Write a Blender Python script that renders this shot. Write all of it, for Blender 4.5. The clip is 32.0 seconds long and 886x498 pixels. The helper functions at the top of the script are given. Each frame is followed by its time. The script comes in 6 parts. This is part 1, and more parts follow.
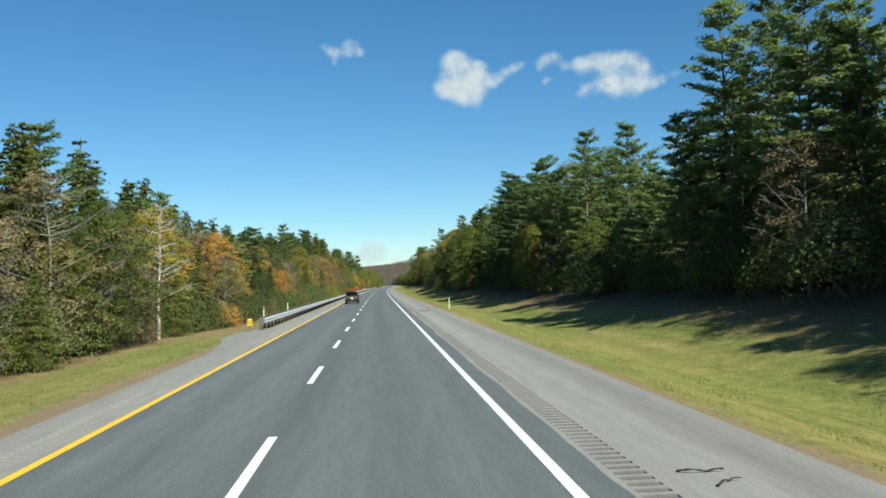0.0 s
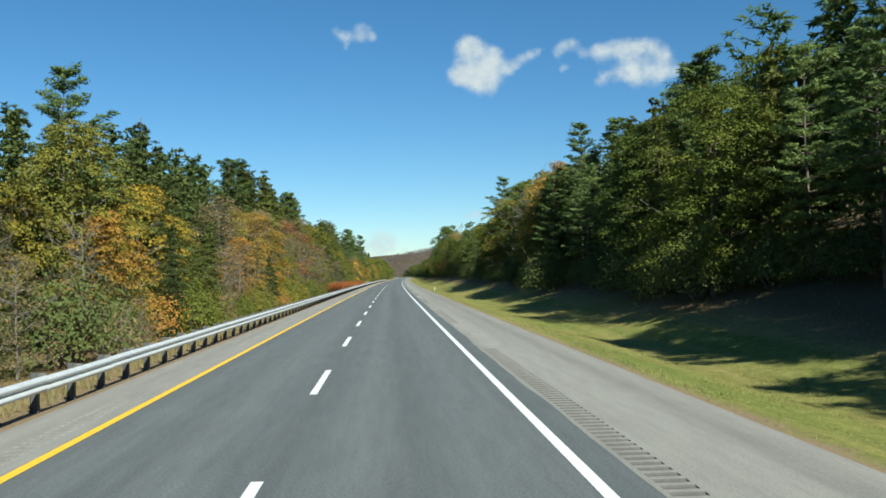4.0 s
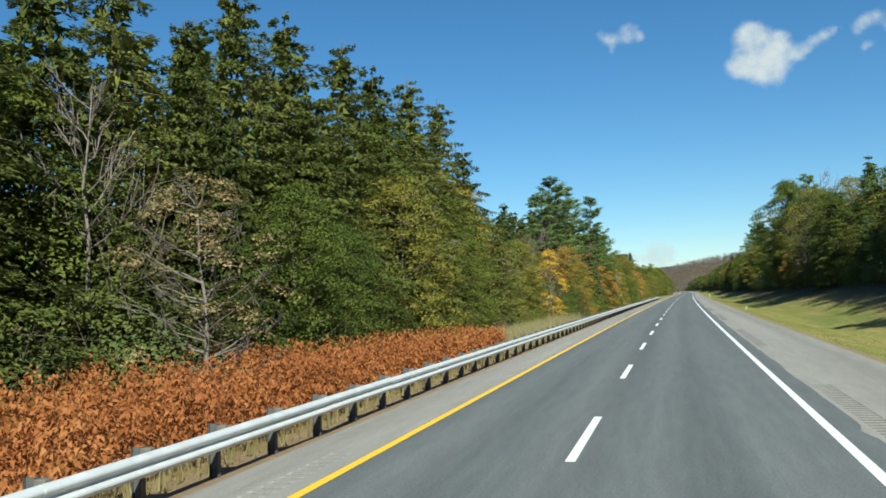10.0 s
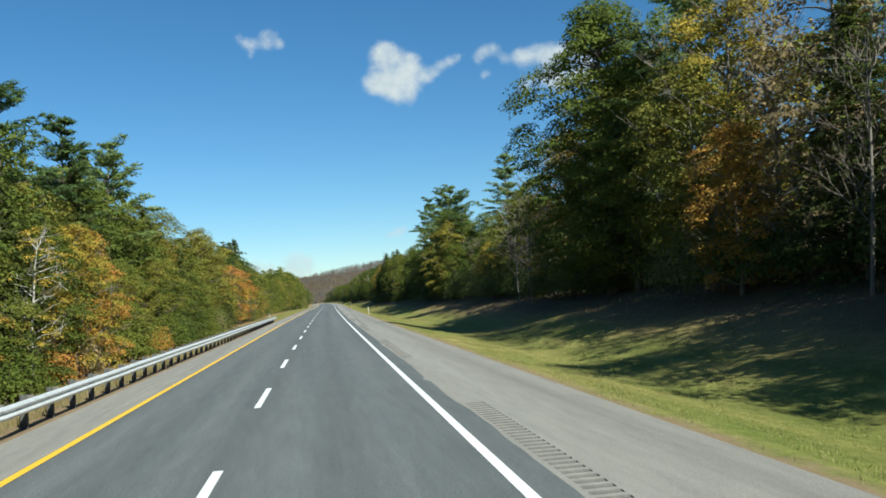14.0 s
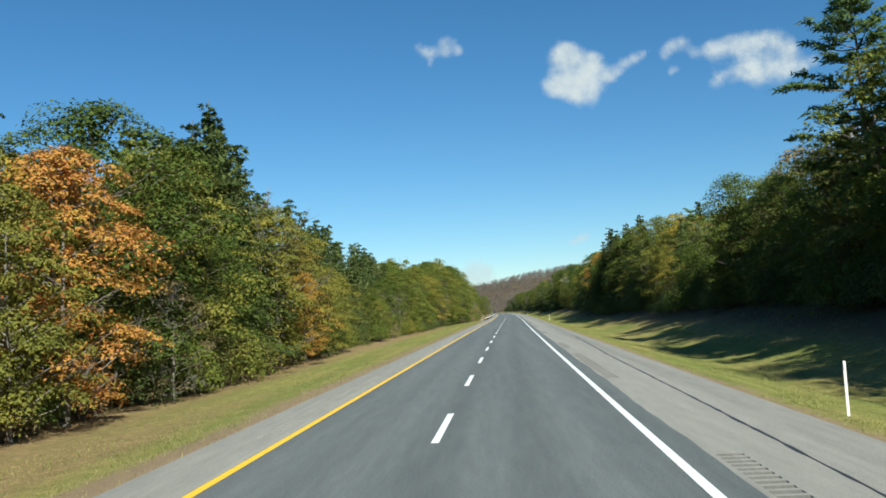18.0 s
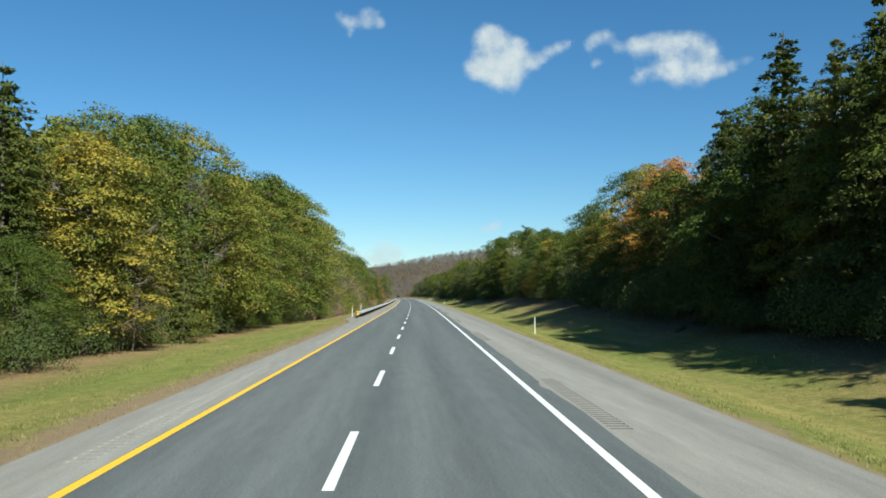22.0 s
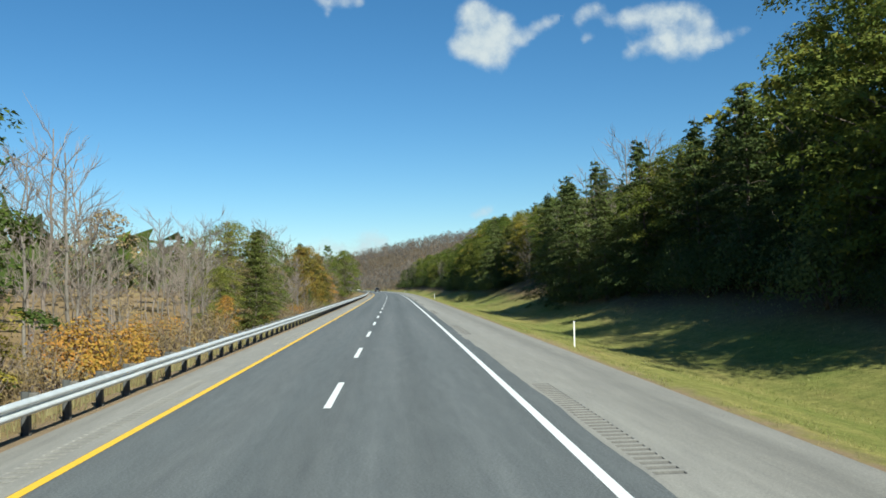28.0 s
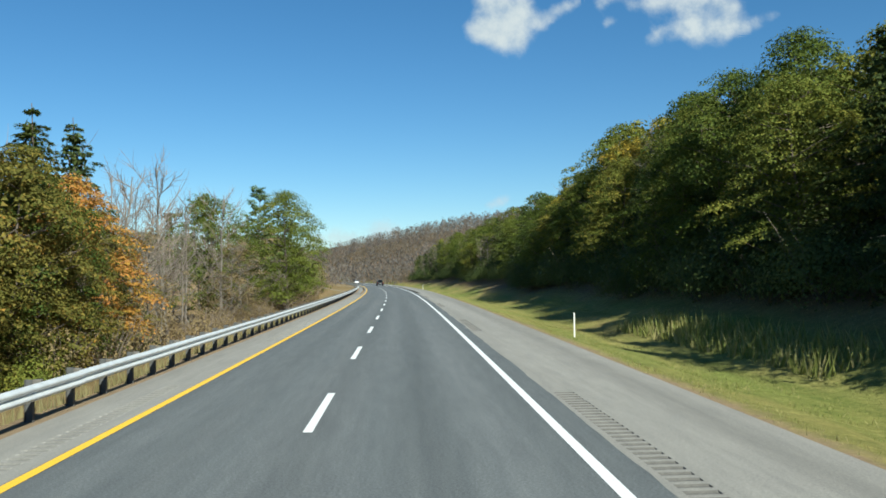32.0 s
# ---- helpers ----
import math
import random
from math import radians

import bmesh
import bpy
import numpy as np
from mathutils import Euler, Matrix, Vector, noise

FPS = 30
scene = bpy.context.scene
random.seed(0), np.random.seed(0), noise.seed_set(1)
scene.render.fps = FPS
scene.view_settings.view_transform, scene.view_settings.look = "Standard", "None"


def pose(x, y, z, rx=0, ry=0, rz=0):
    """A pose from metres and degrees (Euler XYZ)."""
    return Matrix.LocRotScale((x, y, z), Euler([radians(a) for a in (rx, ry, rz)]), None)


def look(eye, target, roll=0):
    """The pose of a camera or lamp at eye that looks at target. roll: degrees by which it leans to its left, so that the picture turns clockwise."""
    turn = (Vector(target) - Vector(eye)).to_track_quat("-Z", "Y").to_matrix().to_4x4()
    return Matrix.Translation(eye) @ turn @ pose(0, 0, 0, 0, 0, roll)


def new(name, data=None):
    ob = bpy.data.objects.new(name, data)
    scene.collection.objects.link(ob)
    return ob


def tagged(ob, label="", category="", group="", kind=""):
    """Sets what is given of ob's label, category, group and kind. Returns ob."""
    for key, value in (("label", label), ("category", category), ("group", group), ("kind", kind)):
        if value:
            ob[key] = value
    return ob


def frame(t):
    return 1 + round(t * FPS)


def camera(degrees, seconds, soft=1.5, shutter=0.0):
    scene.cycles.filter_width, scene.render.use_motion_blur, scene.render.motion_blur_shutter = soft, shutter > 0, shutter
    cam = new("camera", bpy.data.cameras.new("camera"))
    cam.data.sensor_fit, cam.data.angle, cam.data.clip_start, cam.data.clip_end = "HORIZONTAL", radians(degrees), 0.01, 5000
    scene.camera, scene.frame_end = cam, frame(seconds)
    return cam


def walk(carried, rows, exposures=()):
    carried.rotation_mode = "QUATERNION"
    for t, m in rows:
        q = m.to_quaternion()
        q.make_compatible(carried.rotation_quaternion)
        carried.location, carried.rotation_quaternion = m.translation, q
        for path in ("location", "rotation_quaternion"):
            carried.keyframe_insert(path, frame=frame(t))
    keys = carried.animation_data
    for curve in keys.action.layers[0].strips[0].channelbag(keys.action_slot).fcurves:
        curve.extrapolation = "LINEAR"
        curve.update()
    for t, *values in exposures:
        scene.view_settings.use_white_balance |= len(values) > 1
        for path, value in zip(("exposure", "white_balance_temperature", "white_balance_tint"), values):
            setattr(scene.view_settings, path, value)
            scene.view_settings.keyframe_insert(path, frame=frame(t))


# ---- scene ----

# ---------------------------------------------------------------- alignment
# The place is laid out along the carriageway: s metres along, u metres to the right of the lane dashes.
HEADING = ((-600, 0.0), (100, 0.0), (250, -0.4), (394, -1.0), (615, -1.6), (720, -1.75), (805, -1.5),
           (900, -0.9), (1000, -0.7), (1060, -0.35), (1110, 0.6), (1500, 10.5), (1900, 20.0), (3000, 20.0))
S_AXIS = np.arange(-600.0, 3001.0, 1.0)
_head = np.interp(S_AXIS, [h[0] for h in HEADING], [h[1] for h in HEADING])
_head = np.radians(np.convolve(np.pad(_head, 30, mode="edge"), np.ones(61) / 61, mode="valid"))
_x = np.concatenate(([0.0], np.cumsum(-np.sin(_head[:-1]))))
_y = np.concatenate(([0.0], np.cumsum(np.cos(_head[:-1]))))
_x -= np.interp(0.0, S_AXIS, _x)
_y -= np.interp(0.0, S_AXIS, _y)


def heading(s):
    """Heading of the carriageway in radians, left positive."""
    return np.interp(s, S_AXIS, _head)


def plan(s, u):
    """World x, y of a place s along and u across; arrays or single numbers."""
    a = heading(s)
    return np.interp(s, S_AXIS, _x) + u * np.cos(a), np.interp(s, S_AXIS, _y) + u * np.sin(a)


def at(s, u, z=0.0, turn=0.0, lean=0.0):
    """Pose of a thing at s, u that faces along the carriageway; turn in degrees to the left."""
    x, y = plan(s, u)
    return pose(float(x), float(y), z, lean, 0, math.degrees(float(heading(s))) + turn)


# ---------------------------------------------------------------- camera
cam = camera(56.0, 32.0, 1.7)
EYE_HEIGHT = 2.51
# seconds, s, u, yaw from the carriageway's heading, pitch, roll
ROWS = [
    (0.0, -14.33, 1.84, -4.45, 2.30, 1.86), (0.5, 1.40, 1.77, -4.64, 2.22, 2.25),
    (1.0, 17.14, 1.69, -4.83, 2.33, 2.54), (1.5, 32.97, 1.66, -4.85, 2.44, 2.44),
    (2.0, 48.80, 1.64, -4.77, 2.45, 2.23), (2.5, 64.47, 1.62, -4.78, 2.60, 1.97),
    (3.0, 80.14, 1.60, -4.30, 2.54, 1.41), (3.5, 95.79, 1.63, -3.90, 1.74, 0.91),
    (5.5, 158.40, 1.76, -2.75, 1.99, 2.19), (6.0, 174.05, 1.80, -1.55, 2.09, 2.69),
    (6.5, 189.91, 1.72, 7.65, 2.63, 2.29), (7.0, 205.77, 1.65, 13.65, 3.06, 1.50),
    (7.5, 221.38, 1.78, 15.05, 3.25, 2.10), (8.0, 236.99, 1.91, 15.95, 3.44, 2.40),
    (8.5, 252.75, 1.82, 15.93, 3.42, 2.37), (9.0, 268.51, 1.73, 15.71, 3.59, 2.64),
    (9.5, 284.11, 1.72, 15.75, 3.64, 2.45), (10.0, 299.71, 1.70, 15.69, 3.48, 2.45),
    (10.5, 315.28, 1.80, 15.58, 3.73, 2.99), (11.0, 330.85, 1.89, 15.47, 4.07, 3.32),
    (11.5, 346.81, 1.82, 15.02, 4.10, 3.59), (12.0, 362.76, 1.75, 13.97, 4.03, 3.75),
    (12.5, 378.50, 1.75, -3.20, 3.12, 3.97), (13.0, 394.23, 1.74, -8.48, 2.72, 3.80),
    (13.5, 409.92, 1.73, -9.80, 2.87, 3.56), (14.0, 425.61, 1.72, -8.23, 3.03, 3.53),
    (14.5, 441.38, 1.67, -3.53, 4.93, 2.83), (16.5, 504.43, 1.50, -3.28, 4.75, 2.01),
    (17.0, 520.20, 1.45, 0.32, 4.35, 2.31), (17.5, 536.14, 1.51, 3.63, 4.32, 2.70),
    (18.0, 552.09, 1.57, 4.44, 4.39, 3.09), (18.5, 567.91, 1.55, 4.07, 4.62, 3.19),
    (19.0, 583.72, 1.53, 2.69, 4.84, 3.09), (19.5, 599.52, 1.51, -0.78, 4.67, 1.85),
    (20.0, 615.31, 1.48, -1.35, 4.30, 0.90), (20.5, 631.50, 1.36, -1.71, 3.22, 0.25),
    (21.0, 647.68, 1.24, -1.66, 2.84, -0.41), (21.5, 663.61, 1.19, -1.74, 3.03, -0.47),
    (22.0, 679.54, 1.14, -1.72, 3.12, -0.23), (22.5, 695.18, 1.06, -1.85, 3.12, -0.50),
    (23.0, 710.82, 0.97, -2.08, 3.02, -0.78), (23.5, 726.60, 1.07, -2.28, 3.31, -0.57),
    (24.0, 742.38, 1.16, -2.39, 3.40, -0.76), (24.5, 758.08, 1.25, -2.65, 3.39, -1.06),
    (25.0, 773.77, 1.34, -2.82, 3.47, -1.17), (25.5, 789.51, 1.46, -2.65, 3.22, -1.12),
    (26.0, 805.24, 1.59, -2.58, 2.58, -0.48), (26.5, 820.90, 1.57, -2.78, 2.58, -0.08),
    (28.5, 883.54, 1.52, -3.12, 2.40, 1.70), (29.0, 899.20, 1.50, -3.22, 2.40, 1.50),
    (29.5, 914.88, 1.51, -3.19, 2.55, 1.46), (30.0, 930.56, 1.52, -3.06, 3.29, 2.02),
    (30.5, 946.37, 1.48, -2.89, 3.18, 0.89), (31.0, 962.18, 1.43, -2.52, 2.97, -0.04),
    (31.5, 977.88, 1.52, -2.38, 2.03, 0.25), (32.0, 993.59, 1.61, -2.64, 1.89, 0.84),
]


def eye(s, u, yaw, pitch, roll):
    x, y = plan(s, u)
    return pose(float(x), float(y), EYE_HEIGHT, 90 + pitch, roll, yaw + math.degrees(float(heading(s))))


walk(cam, [(t, eye(s, u, yaw, pitch, roll)) for t, s, u, yaw, pitch, roll in ROWS],
     [(0.0, 0.85, 6100.0, -2.0), (32.0, 0.85, 6100.0, -2.0)])

# ---------------------------------------------------------------- world and sun
SUN_ELEVATION, SUN_AZIMUTH = radians(38.5), radians(155.0)   # azimuth clockwise from straight ahead
world = bpy.data.worlds.new("sky")
scene.world = world
world.use_nodes = True
wn, wl = world.node_tree.nodes, world.node_tree.links
sky = wn.new("ShaderNodeTexSky")
sky.sky_type = "NISHITA"
sky.sun_disc = False
sky.sun_elevation, sky.sun_rotation = SUN_ELEVATION, SUN_AZIMUTH
sky.altitude, sky.air_density, sky.dust_density, sky.ozone_density = 300.0, 1.0, 0.0, 5.0
wn["Background"].inputs["Strength"].default_value = 0.060
deep = wn.new("ShaderNodeHueSaturation")
deep.inputs["Hue"].default_value, deep.inputs["Saturation"].default_value = 0.498, 1.16
wl.new(sky.outputs["Color"], deep.inputs["Color"])
wl.new(deep.outputs["Color"], wn["Background"].inputs["Color"])

sun = new("sun", bpy.data.lights.new("sun", "SUN"))
sun.data.energy, sun.data.angle, sun.data.color = 5.0, radians(0.53), (1.0, 0.95, 0.86)
sun.matrix_world = look((0, 0, 0), (-math.sin(SUN_AZIMUTH) * math.cos(SUN_ELEVATION),
                                    -math.cos(SUN_AZIMUTH) * math.cos(SUN_ELEVATION), -math.sin(SUN_ELEVATION)))
sun.location = plan(500, 200)[0], plan(500, 200)[1], 300


# ---------------------------------------------------------------- materials
def material(name, roughness=0.8, metallic=0.0, specular=0.3):
    m = bpy.data.materials.new(name)
    m.use_nodes = True
    b = m.node_tree.nodes["Principled BSDF"]
    b.inputs["Roughness"].default_value, b.inputs["Metallic"].default_value = roughness, metallic
    b.inputs["Specular IOR Level"].default_value = specular
    return m, m.node_tree.nodes, m.node_tree.links, b


def noise_tex(n, l, scale, detail=4.0, rough=0.6, vector=None):
    t = n.new("ShaderNodeTexNoise")
    t.inputs["Scale"].default_value, t.inputs["Detail"].default_value, t.inputs["Roughness"].default_value = scale, detail, rough
    if vector is not None:
        l.new(vector, t.inputs["Vector"])
    return t.outputs["Fac"]


def ramp(n, l, fac, stops):
    r = n.new("ShaderNodeValToRGB")
    while len(r.color_ramp.elements) < len(stops):
        r.color_ramp.elements.new(0.5)
    for e, (p, c) in zip(r.color_ramp.elements, stops):
        e.position, e.color = p, (*c, 1.0)
    l.new(fac, r.inputs["Fac"])
    return r.outputs["Color"]


def mix(n, l, fac, a, b, mode="MIX"):
    m = n.new("ShaderNodeMix")
    m.data_type, m.blend_type = "RGBA", mode
    for socket, value in ((m.inputs[0], fac), (m.inputs[6], a), (m.inputs[7], b)):
        if isinstance(value, bpy.types.NodeSocket):
            l.new(value, socket)
        elif isinstance(value, tuple):
            socket.default_value = (*value, 1.0)
        else:
            socket.default_value = value
    return m.outputs[2]


def math_node(n, l, op, a, b=0.0, clamp=False):
    m = n.new("ShaderNodeMath")
    m.operation, m.use_clamp = op, clamp
    for socket, value in ((m.inputs[0], a), (m.inputs[1], b)):
        if isinstance(value, bpy.types.NodeSocket):
            l.new(value, socket)
        else:
            socket.default_value = value
    return m.outputs[0]


def bump(n, l, b, height, strength=0.3, distance=0.02):
    u = n.new("ShaderNodeBump")
    u.inputs["Strength"].default_value, u.inputs["Distance"].default_value = strength, distance
    l.new(height, u.inputs["Height"])
    l.new(u.outputs["Normal"], b.inputs["Normal"])


def place_xyz(n):
    return n.new("ShaderNodeTexCoord").outputs["Object"]


def stretched(n, l, vector, sx, sy, sz):
    m = n.new("ShaderNodeMapping")
    m.inputs["Scale"].default_value = (sx, sy, sz)
    l.new(vector, m.inputs["Vector"])
    return m.outputs["Vector"]


def across(n):
    a = n.new("ShaderNodeAttribute")
    a.attribute_name = "across"
    return a.outputs["Fac"]


def plain(name, colour, roughness=0.5, metallic=0.0, vary=0.12, scale=6.0, specular=0.4):
    """Painted or cast surface with faint mottling."""
    m, n, l, b = material(name, roughness, metallic, specular)
    f = noise_tex(n, l, scale, 5.0, 0.65, place_xyz(n))
    dark, light = tuple(c * (1 - vary) for c in colour), tuple(min(1.0, c * (1 + vary)) for c in colour)
    l.new(ramp(n, l, f, ((0.3, dark), (0.7, light))), b.inputs["Base Color"])
    return m


def road_material(name, low, high, tracks, contrast=0.62):
    m, n, l, b = material(name, 0.85, 0.0, 0.25)
    v = place_xyz(n)
    grain = noise_tex(n, l, 26.0, 6.0, 0.85, v)
    patch = noise_tex(n, l, 0.9, 5.0, 0.6, stretched(n, l, v, 1.0, 0.02, 1.0))
    base = ramp(n, l, patch, ((0.3, low), (0.72, high)))
    speck = ramp(n, l, grain, ((0.36, (1 - 0.64 * contrast,) * 3), (0.52, (1.0, 1.0, 1.0)), (0.68, (1 + 0.92 * contrast,) * 3)))
    base = mix(n, l, 1.0, base, speck, "MULTIPLY")
    blotch = noise_tex(n, l, 4.5, 4.0, 0.65, stretched(n, l, v, 1.0, 0.10, 1.0))
    base = mix(n, l, 1.0, base, ramp(n, l, blotch, ((0.3, (0.88, 0.88, 0.89)), (0.7, (1.10, 1.10, 1.09)))), "MULTIPLY")
    if tracks:
        r = n.new("ShaderNodeMapRange")
        r.inputs[1].default_value, r.inputs[2].default_value = -5.0, 8.0
        l.new(across(n), r.inputs[0])
        p = lambda u: (u + 5.0) / 13.0
        shade = ramp(n, l, r.outputs[0], [(p(u), (c, c, c * 1.01)) for u, c in tracks])
        base = mix(n, l, 1.0, base, shade, "MULTIPLY")
    l.new(base, b.inputs["Base Color"])
    bump(n, l, b, grain, 0.6, 0.01)
    return m


ASPHALT = road_material("lane_asphalt", (0.100, 0.108, 0.108), (0.138, 0.144, 0.141),
                        ((-3.4, 0.85), (-2.6, 1.03), (-1.7, 0.93), (-0.9, 1.05), (0.15, 0.86), (0.6, 0.98), (1.15, 1.05),
                         (1.95, 0.86), (2.75, 1.06), (3.7, 0.95), (4.4, 0.94)))
SHOULDER = road_material("shoulder_asphalt", (0.215, 0.202, 0.176), (0.278, 0.262, 0.230),
                         ((-5.0, 0.9), (-3.5, 1.0), (4.8, 0.98), (5.6, 1.03), (6.3, 0.97), (6.9, 0.80), (7.35, 0.95)), 0.36)

# Groove faces darkened for dirt and for the cuts' own shadow lines
GROOVE = road_material("shaded_dirty_groove", (0.105, 0.098, 0.086), (0.150, 0.140, 0.123), (), 0.4)
# The same groove darkening, paler, for the left strip
FAINT_GROOVE = road_material("faint_groove", (0.160, 0.150, 0.131), (0.215, 0.202, 0.177), (), 0.5)


def paint_material(name, colour):
    m, n, l, b = material(name, 0.6, 0.0, 0.4)
    v = place_xyz(n)
    worn = noise_tex(n, l, 9.0, 6.0, 0.7, v)
    fine = noise_tex(n, l, 70.0, 2.0, 0.7, v)
    base = mix(n, l, ramp(n, l, worn, ((0.33, (0.45, 0.45, 0.45)), (0.47, (0.0, 0.0, 0.0)))), colour, tuple(c * 0.45 + 0.05 for c in colour))
    base = mix(n, l, 1.0, base, ramp(n, l, fine, ((0.3, (0.8, 0.8, 0.8)), (0.6, (1.05, 1.05, 1.05)))), "MULTIPLY")
    l.new(base, b.inputs["Base Color"])
    return m


WHITE_PAINT = paint_material("white_road_paint", (0.72, 0.72, 0.70))
YELLOW_PAINT = paint_material("yellow_road_paint", (0.78, 0.46, 0.03))


def ground_material():
    m, n, l, b = material("verge_ground", 0.95, 0.0, 0.1)
    v = place_xyz(n)
    fine = noise_tex(n, l, 9.0, 6.0, 0.75, v)
    wide = noise_tex(n, l, 0.16, 5.0, 0.6, stretched(n, l, v, 1.0, 0.35, 1.0))
    grass = mix(n, l, ramp(n, l, wide, ((0.36, (0, 0, 0)), (0.64, (1, 1, 1)))), (0.164, 0.184, 0.053), (0.250, 0.213, 0.084))
    grass = mix(n, l, 1.0, grass, ramp(n, l, fine, ((0.25, (0.55, 0.58, 0.5)), (0.6, (1.15, 1.12, 1.05)))), "MULTIPLY")
    swath = noise_tex(n, l, 1.1, 3.0, 0.6, stretched(n, l, v, 1.0, 0.03, 1.0))
    clump = noise_tex(n, l, 1.9, 5.0, 0.7, v)
    grass = mix(n, l, 1.0, grass, ramp(n, l, swath, ((0.32, (0.80, 0.86, 0.78)), (0.66, (1.16, 1.12, 1.16)))), "MULTIPLY")
    grass = mix(n, l, 1.0, grass, ramp(n, l, clump, ((0.3, (0.66, 0.72, 0.62)), (0.62, (1.16, 1.12, 1.08)))), "MULTIPLY")
    litter = mix(n, l, ramp(n, l, fine, ((0.35, (0, 0, 0)), (0.65, (1, 1, 1)))), (0.15, 0.102, 0.052), (0.34, 0.232, 0.115))
    litter = mix(n, l, 1.0, litter, ramp(n, l, clump, ((0.3, (0.72, 0.74, 0.72)), (0.65, (1.12, 1.1, 1.08)))), "MULTIPLY")
    dry = n.new("ShaderNodeAttribute")
    dry.attribute_name = "dry"
    tan = mix(n, l, fine, (0.16, 0.112, 0.068), (0.31, 0.225, 0.138))
    u = across(n)
    wob = math_node(n, l, "MULTIPLY", math_node(n, l, "SUBTRACT", wide, 0.5), 5.0)
    uw = math_node(n, l, "ADD", u, wob)
    right_wood = math_node(n, l, "MULTIPLY", math_node(n, l, "SUBTRACT", uw, 16.6), 0.32, True)
    left_wood = math_node(n, l, "MULTIPLY", math_node(n, l, "SUBTRACT", -9.6, uw), 0.30, True)
    # Litter darkened across the right bank to stand in for the trees' shade
    shaded_litter = mix(n, l, fine, (0.055, 0.040, 0.024), (0.150, 0.110, 0.062))
    litter = mix(n, l, math_node(n, l, "MULTIPLY", math_node(n, l, "SUBTRACT", uw, 17.5), 0.25, True), litter, shaded_litter)
    wood = math_node(n, l, "MAXIMUM", math_node(n, l, "MAXIMUM", right_wood, left_wood), dry.outputs["Fac"])
    edge_noise = math_node(n, l, "MULTIPLY", math_node(n, l, "SUBTRACT", noise_tex(n, l, 1.3, 4.0, 0.7, v), 0.5), 1.6)
    ue = math_node(n, l, "ADD", u, edge_noise)
    edge_r = math_node(n, l, "MULTIPLY", math_node(n, l, "SUBTRACT", 8.5, ue), 1.6, True)
    edge_l = math_node(n, l, "MULTIPLY", math_node(n, l, "SUBTRACT", ue, -6.3), 1.3, True)
    edge = math_node(n, l, "MULTIPLY", edge_r, edge_l)
    c = mix(n, l, wood, grass, litter)
    c = mix(n, l, edge, c, tan)
    l.new(c, b.inputs["Base Color"])
    bump(n, l, b, fine, 0.7, 0.08)
    return m


GROUND = ground_material()


def leaf_material(name, stops, back=0.35, random_span=0.62):
    """Foliage: each leaf takes its own tint, each tree its own share of it."""
    m, n, l, b = material(name, 0.65, 0.0, 0.08)
    geo, info = n.new("ShaderNodeNewGeometry"), n.new("ShaderNodeObjectInfo")
    patch = math_node(n, l, "SUBTRACT", noise_tex(n, l, 0.33, 2.0, 0.5, place_xyz(n)), 0.5)
    f = math_node(n, l, "ADD", math_node(n, l, "MULTIPLY", geo.outputs["Random Per Island"], 1.0 - random_span),
                  math_node(n, l, "MULTIPLY", info.outputs["Random"], random_span))
    f = math_node(n, l, "ADD", f, math_node(n, l, "MULTIPLY", patch, 0.9))
    c = ramp(n, l, f, stops)
    l.new(c, b.inputs["Base Color"])
    t = n.new("ShaderNodeBsdfTranslucent")
    l.new(c, t.inputs["Color"])
    s = n.new("ShaderNodeMixShader")
    s.inputs["Fac"].default_value = back
    out = n["Material Output"]
    l.new(b.outputs[0], s.inputs[1])
    l.new(t.outputs[0], s.inputs[2])
    l.new(s.outputs[0], out.inputs["Surface"])
    return m


PINE_NEEDLES = leaf_material("pine_needles", ((0.05, (0.072, 0.116, 0.043)), (0.5, (0.158, 0.216, 0.072)), (0.95, (0.265, 0.32, 0.108))), 0.5)
HEMLOCK_NEEDLES = leaf_material("hemlock_needles", ((0.05, (0.050, 0.066, 0.018)), (0.5, (0.108, 0.128, 0.032)), (0.95, (0.195, 0.195, 0.052))), 0.32)
# Spruce needles darker than the hemlock's, with the bank's shade in their colour
SHADED_SPRUCE_NEEDLES = leaf_material("shaded_spruce_needles", ((0.05, (0.040, 0.058, 0.019)), (0.5, (0.080, 0.103, 0.032)), (0.95, (0.140, 0.158, 0.050))), 0.22)
GREEN_LEAVES = leaf_material("green_leaves", ((0.05, (0.056, 0.082, 0.019)), (0.35, (0.100, 0.128, 0.024)), (0.68, (0.140, 0.158, 0.030)), (0.98, (0.245, 0.212, 0.042))), 0.30, 0.7)
YELLOW_LEAVES = leaf_material("yellow_green_leaves", ((0.05, (0.11, 0.12, 0.025)), (0.5, (0.225, 0.200, 0.038)), (0.95, (0.46, 0.31, 0.045))), 0.28)
ORANGE_LEAVES = leaf_material("orange_leaves", ((0.05, (0.19, 0.155, 0.032)), (0.35, (0.36, 0.230, 0.045)), (0.65, (0.44, 0.225, 0.052)), (0.97, (0.43, 0.175, 0.056))), 0.3, 0.45)
GOLD_LEAVES = leaf_material("gold_leaves", ((0.05, (0.40, 0.26, 0.04)), (0.5, (0.58, 0.37, 0.048)), (0.95, (0.64, 0.42, 0.06))), 0.35)
BROWN_LEAVES = leaf_material("brown_leaves", ((0.05, (0.13, 0.095, 0.050)), (0.5, (0.22, 0.165, 0.082)), (0.95, (0.32, 0.235, 0.115))), 0.25)
RUSSET_LEAVES = leaf_material("russet_leaves", ((0.05, (0.22, 0.095, 0.040)), (0.5, (0.34, 0.165, 0.066)), (0.95, (0.44, 0.25, 0.09))), 0.35)
